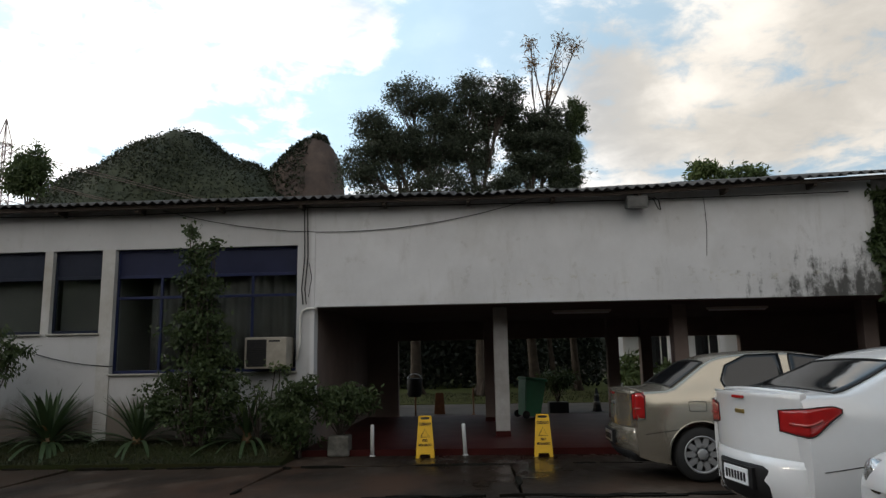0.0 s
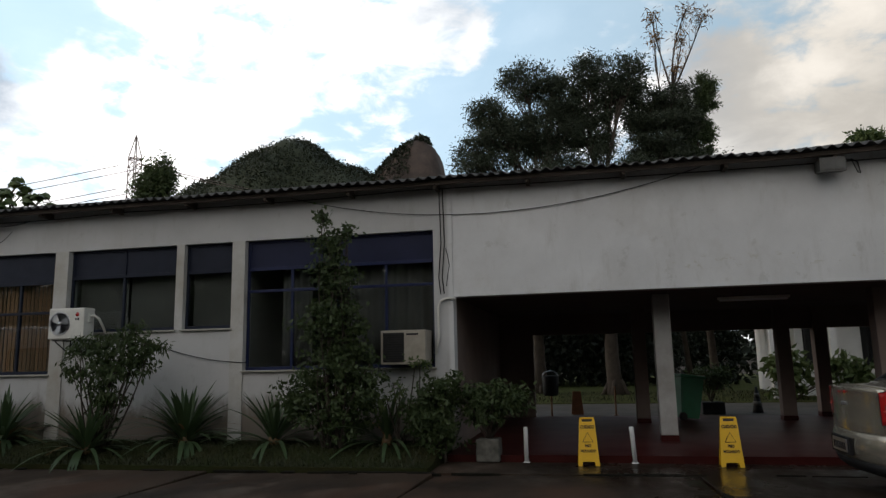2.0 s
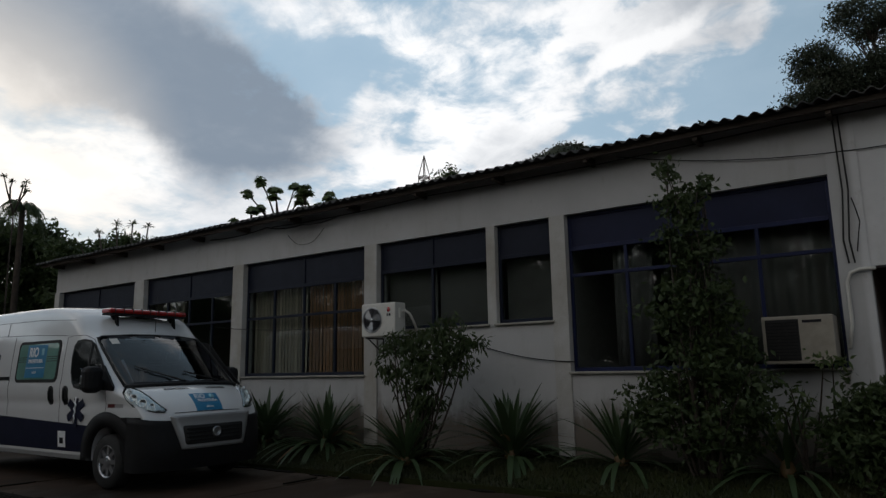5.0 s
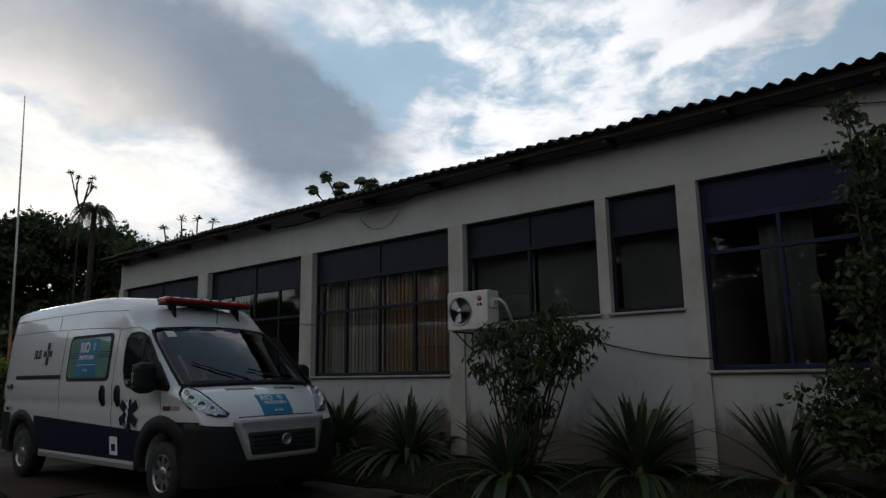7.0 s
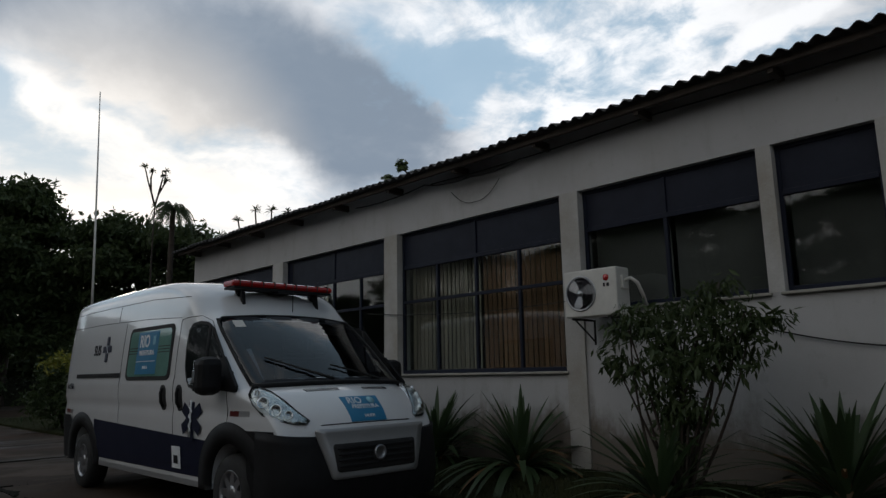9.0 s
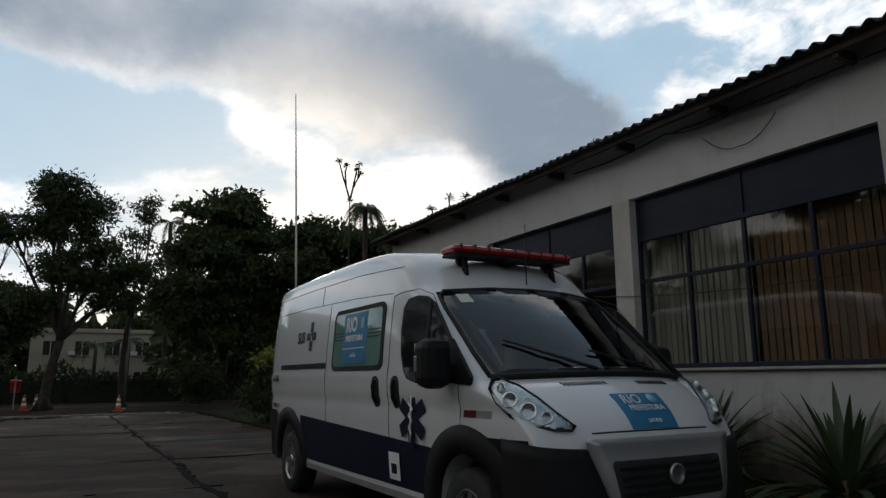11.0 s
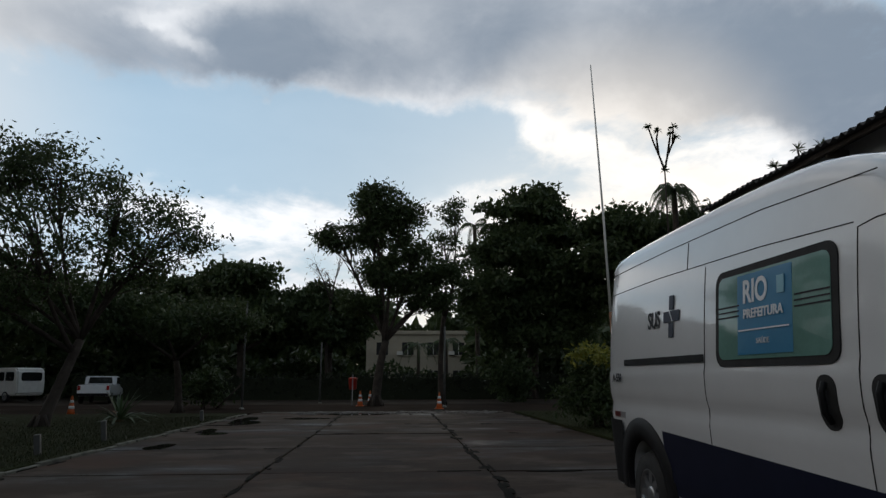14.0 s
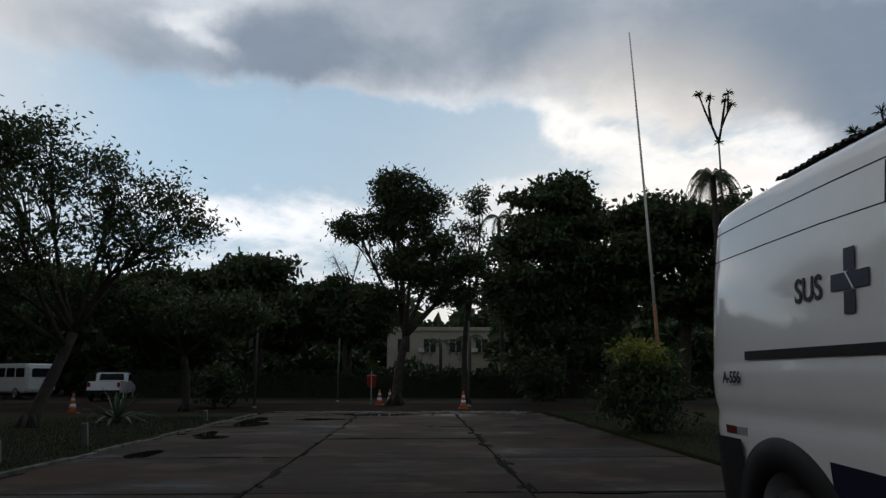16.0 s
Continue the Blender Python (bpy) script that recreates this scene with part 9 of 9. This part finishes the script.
box(b, -0.28, 0.28, -0.28, 0.28, 0.0, 0.32, 0.03)
part("pot", b, CABIN, pt, "square dark pot")
b = bmesh.new()
rr, r = random.Random(220), np.random.RandomState(220)
for k in range(7):
    tube(b, bend((0, 0, 0.28), (rr.uniform(-0.4, 0.4), rr.uniform(-0.4, 0.4), rr.uniform(0.7, 1.15)), rr, 0.1), [0.018 * (1 - 0.1 * i) for i in range(7)], 5)
part("stem", b, BARK, pt, "thin stems")
c = new("foliage", leaf_mesh("foliage", clumps((0, 0, 0.95, 0.5, 0.5, 0.3), 70, 14, 0.09, r)[1], 0.2, 0.05, LEAF_DARK, 220, 0.5))
c.parent = pt
pt.matrix_world = pose(2.0, 20.4, 0.0)
shrub("bush", "broad-leaved bush before the annexe", (5.2, 25.5, 0), 5, [(5.2, 25.5, 0.9, 0.7, 0.6, 0.7), (7.0, 25.5, 0.9, 0.9, 0.6, 0.6)], LEAF_MID, 221, 90, 12, (0.34, 0.14), 0.14)

# ---- mouldy corner and creepers at the east end of the facade ----
MOULD = mat("mouldy_plaster", (0.16, 0.15, 0.14), 0.95, var=0.7, scale=3.0, fine=25, bump=0.5, tint=(0.015, 0.016, 0.014))
solid("wall_end_pier", MOULD, "black mouldy pier at the end of the wall", "pier", (EAST, 7.75, WALL_Y + 0.03, WALL_Y + T, SOFFIT_Z, 4.70))
r = np.random.RandomState(7)
n = 2600
pts = np.stack([6.75 + np.abs(r.normal(0.25, 0.35, n)), WALL_Y - 0.02 - np.abs(r.normal(0, 0.05, n)), 2.5 + 2.0 * r.uniform(0, 1, n)], 1)
pts = pts[(pts[:, 0] > 6.88 + 0.12 * np.sin(pts[:, 2] * 5)) & (pts[:, 0] < 7.9)]
cr = thing("creeper", "dark creeper and ferns on the mouldy pier", "creeper")
c = new("foliage", leaf_mesh("creeper", pts, 0.11, 0.05, LEAF_DARK, 7, 0.6))
c.parent = cr
b = bmesh.new()
rr = random.Random(7)
for k in range(5):
    x = 7.0 + 0.15 * k
    tube(b, [(x + 0.05 * math.sin(i + k), WALL_Y + 0.01, 2.55 + 0.2 * i) for i in range(10)], 0.008, 5)
part("stem", b, BARK, cr, "clinging stems")
tree("tree", "dark overgrown tree past the end of the building", (9.6, 12.2, 0), (9.3, 12.4, 2.2), [(8.7, 12.0, 3.4, 0.9, 0.9, 0.8), (9.8, 12.6, 3.6, 1.3, 1.1, 0.9), (9.6, 12.2, 2.3, 1.6, 0.9, 0.9)], 0.14, LEAF_DARK, 230, 70, 20, (0.15, 0.07), 0.16, 10)

# ---- hills, power line ----
HILL = mat("wooded_hill", (0.016, 0.024, 0.012), 0.95, var=0.6, scale=0.05, fine=0.4, bump=0.0, tint=(0.034, 0.04, 0.02))
ROCK = mat("bare_rock", (0.072, 0.050, 0.040), 0.9, var=0.5, scale=0.08, fine=0.5, bump=0.3, tint=(0.032, 0.024, 0.021))


def swell(u, v):
    """Slow unevenness of a hill."""
    lee = np.where(np.asarray(u) > 0, 1 - 0.27 * np.asarray(u), 1.0)
    return lee * (0.985 + 0.035 * np.sin(6.3 * u + 1.2) * np.cos(3 * v) + 0.02 * np.sin(14 * u + 2.0) + 0.012 * np.sin(27 * u))


def hill(name, centre, size, height, power, material, label, seed, rough=0.06, steep=0.0):
    """A hill as a fine height grid."""
    bm = bmesh.new()
    n = 60
    grid = []
    for i in range(n + 1):
        row = []
        for j in range(n + 1):
            u, v = -1 + 2 * i / n, -1 + 2 * j / n
            d = math.sqrt((u - (steep * 0.25 * (1 if u > 0 else 0))) ** 2 + v * v)
            prof = max(0.0, 1 - min(1.0, d) ** power) * swell(u, v)
            if steep and u > 0:
                prof *= max(0.0, 1 - max(0.0, u - 0.18) * steep)
            bump = noise.fractal((u * 4 + seed, v * 4, 1.7), 1.0, 2.0, 5)
            row.append(bm.verts.new((centre[0] + u * size[0], centre[1] + v * size[1], -2 + height * prof * (1 + rough * bump))))
        grid.append(row)
    for a, b in zip(grid, grid[1:]):
        for j in range(n):
            bm.faces.new((a[j], b[j], b[j + 1], a[j + 1])).smooth = True
    ob = tagged(part(name, bm, material), label, "hill", kind="structure")
    return ob, grid


def hill_trees(name, centre, size, height, power, n, s, label, seed, keep=None):
    r = np.random.RandomState(seed)
    u, v = r.uniform(-1, 1, n), r.uniform(-1, 0.25, n)
    d = np.sqrt(u * u + v * v)
    z = -2 + height * np.maximum(0, 1 - np.minimum(1, d) ** power) * swell(u, v)
    pts = np.stack([centre[0] + u * size[0], centre[1] + v * size[1], z + r.uniform(-1.0, 3.4, n) * np.where(r.rand(n) > 0.8, 1.4, 0.8)], 1)[z > 25]
    if keep:
        pts = pts[keep(pts)]
    ob = new(name, leaf_mesh(name, pts, s, s * 0.6, LEAF_HILL, seed))
    return tagged(ob, label, "trees", kind="stuff")


LEAF_HILL = leaf_mat("hill_leaves", (0.013, 0.019, 0.008), (0.022, 0.028, 0.013))
H1 = ((-186, 430), (158, 120), 146, 2.5)
hill("hill", H1[0], H1[1], H1[2], H1[3], HILL, "dark wooded hill behind the building", 1, 0.03)
hill_trees("hill_woods", H1[0], H1[1], H1[2], H1[3], 70000, 1.7, "dense small trees on the hill", 301)
ROCK_LINE = [(-1.0, 0.84), (-0.68, 0.905), (-0.35, 0.96), (0.0, 0.992), (0.15, 1.0), (0.33, 0.972), (0.48, 0.91), (0.62, 0.80), (0.74, 0.60), (1.0, 0.2)]
bm = bmesh.new()
grid = []
for i in range(61):
    row = []
    for j in range(41):
        u, v = -1 + 2 * i / 60, -1 + 2 * j / 40
        z = 146 * curve_at(ROCK_LINE, u) * max(0.0, 1 - abs(v) ** 2.6)
        crag = noise.fractal((u * 2.6, v * 3.0, 4.0), 1.0, 2.0, 5)
        row.append(bm.verts.new((-103 + 27 * u + 2.2 * crag, 418 + 42 * v, z - 2 + 2.0 * crag * min(1.0, z / 40))))
    grid.append(row)
for a, b in zip(grid, grid[1:]):
    for j in range(40):
        bm.faces.new((a[j], b[j], b[j + 1], a[j + 1])).smooth = True
tagged(part("rock_peak", bm, ROCK), "bare brown rock peak with a wooded top", "hill", kind="structure")
r = np.random.RandomState(302)
pts = []
for k in range(5200):
    u, v = r.uniform(-1.0, 0.55), r.uniform(-0.75, 0.1)
    z = 146 * curve_at(ROCK_LINE, u) * (1 - abs(v) ** 2.6) - 2
    bare = u - 0.25 * noise.noise((u * 3, v * 4, 1.0)) > 0.0 and z < 140.5 - 5 * u
    if not bare:
        pts.append((-103 + 27 * u, 418 + 42 * v, z + r.uniform(-0.5, 2.0)))
tagged(new("hill_woods", leaf_mesh("hill_woods", np.array(pts), 2.0, 1.2, LEAF_HILL, 302)), "scrub on the top and flank of the rock", "trees", kind="stuff")
hill("hill", (-60, 520), (190, 120), 96, 1.6, HILL, "low wooded ridge", 3, 0.05)


def pylon(x, y, top):
    p = thing("pylon", "steel lattice power pylon behind the building", "pylon")
    corners = lambda z: 0.95 + 1.9 * max(0.0, (top * 0.80 - z) / (top * 0.80)) ** 1.6
    legs = ((-1, -1), (1, -1), (1, 1), (-1, 1))
    zs = [0]
    while zs[-1] < top * 0.90:
        zs.append(min(top * 0.90, zs[-1] + max(1.7, corners(zs[-1]) * 1.5)))
    for a, c in legs:
        b = bmesh.new()
        tube(b, [(a * corners(z), c * corners(z), z) for z in zs] + [(0, 0, top)], 0.11, 4)
        part("leg", b, PYLON_STEEL, p, "lattice leg")
    b = bmesh.new()
    for i in range(len(zs) - 1):
        for k in range(4):
            (a0, c0), (a1, c1) = legs[k], legs[(k + 1) % 4]
            w0, w1 = corners(zs[i]), corners(zs[i + 1])
            rod(b, (a0 * w0, c0 * w0, zs[i]), (a1 * w1, c1 * w1, zs[i + 1]), 0.06, seg=4)
            rod(b, (a1 * w0, c1 * w0, zs[i]), (a0 * w1, c0 * w1, zs[i + 1]), 0.06, seg=4)
            rod(b, (a0 * w1, c0 * w1, zs[i + 1]), (a1 * w1, c1 * w1, zs[i + 1]), 0.06, seg=4)
    part("bracing", b, PYLON_STEEL, p, "crossed bracing", kind="stuff")
    for z in (0.86, 0.76, 0.66):
        b = bmesh.new()
        w = corners(top * z)
        for s in (-1, 1):
            tube(b, [(s * w, 0, top * z), (s * (w + 1.7), 0, top * z + 0.3)], 0.08, 4)
        part("cross_arm", b, PYLON_STEEL, p, "cross arm")
    p.matrix_world = pose(x, y, 0)


PYLON_STEEL = mat("weathered_steel", (0.16, 0.12, 0.11), 0.7, 0.4, var=0.3)
pylon(-95, 128, 51.5)
for s, far in ((-1, Vector((-420, 175, 52))), (1, Vector((90, 260, 30)))):
    for k, z in enumerate((0.86, 0.76, 0.66)):
        for off in (-2.0, 2.0):
            a = Vector((-95 + s * 2.5, 128 + off, 51.5 * z))
            b = bmesh.new()
            e = far + Vector((0, off, -5 * k))
            pts = []
            for i in range(21):
                f = i / 20
                q = a.lerp(e, f)
                q.z -= 4 * 6.0 * f * (1 - f)
                pts.append(q)
            tube(b, pts, 0.09, 4)
            tagged(part("power_line", b, PYLON_STEEL), "thin power line from the pylon", "cable", kind="structure")
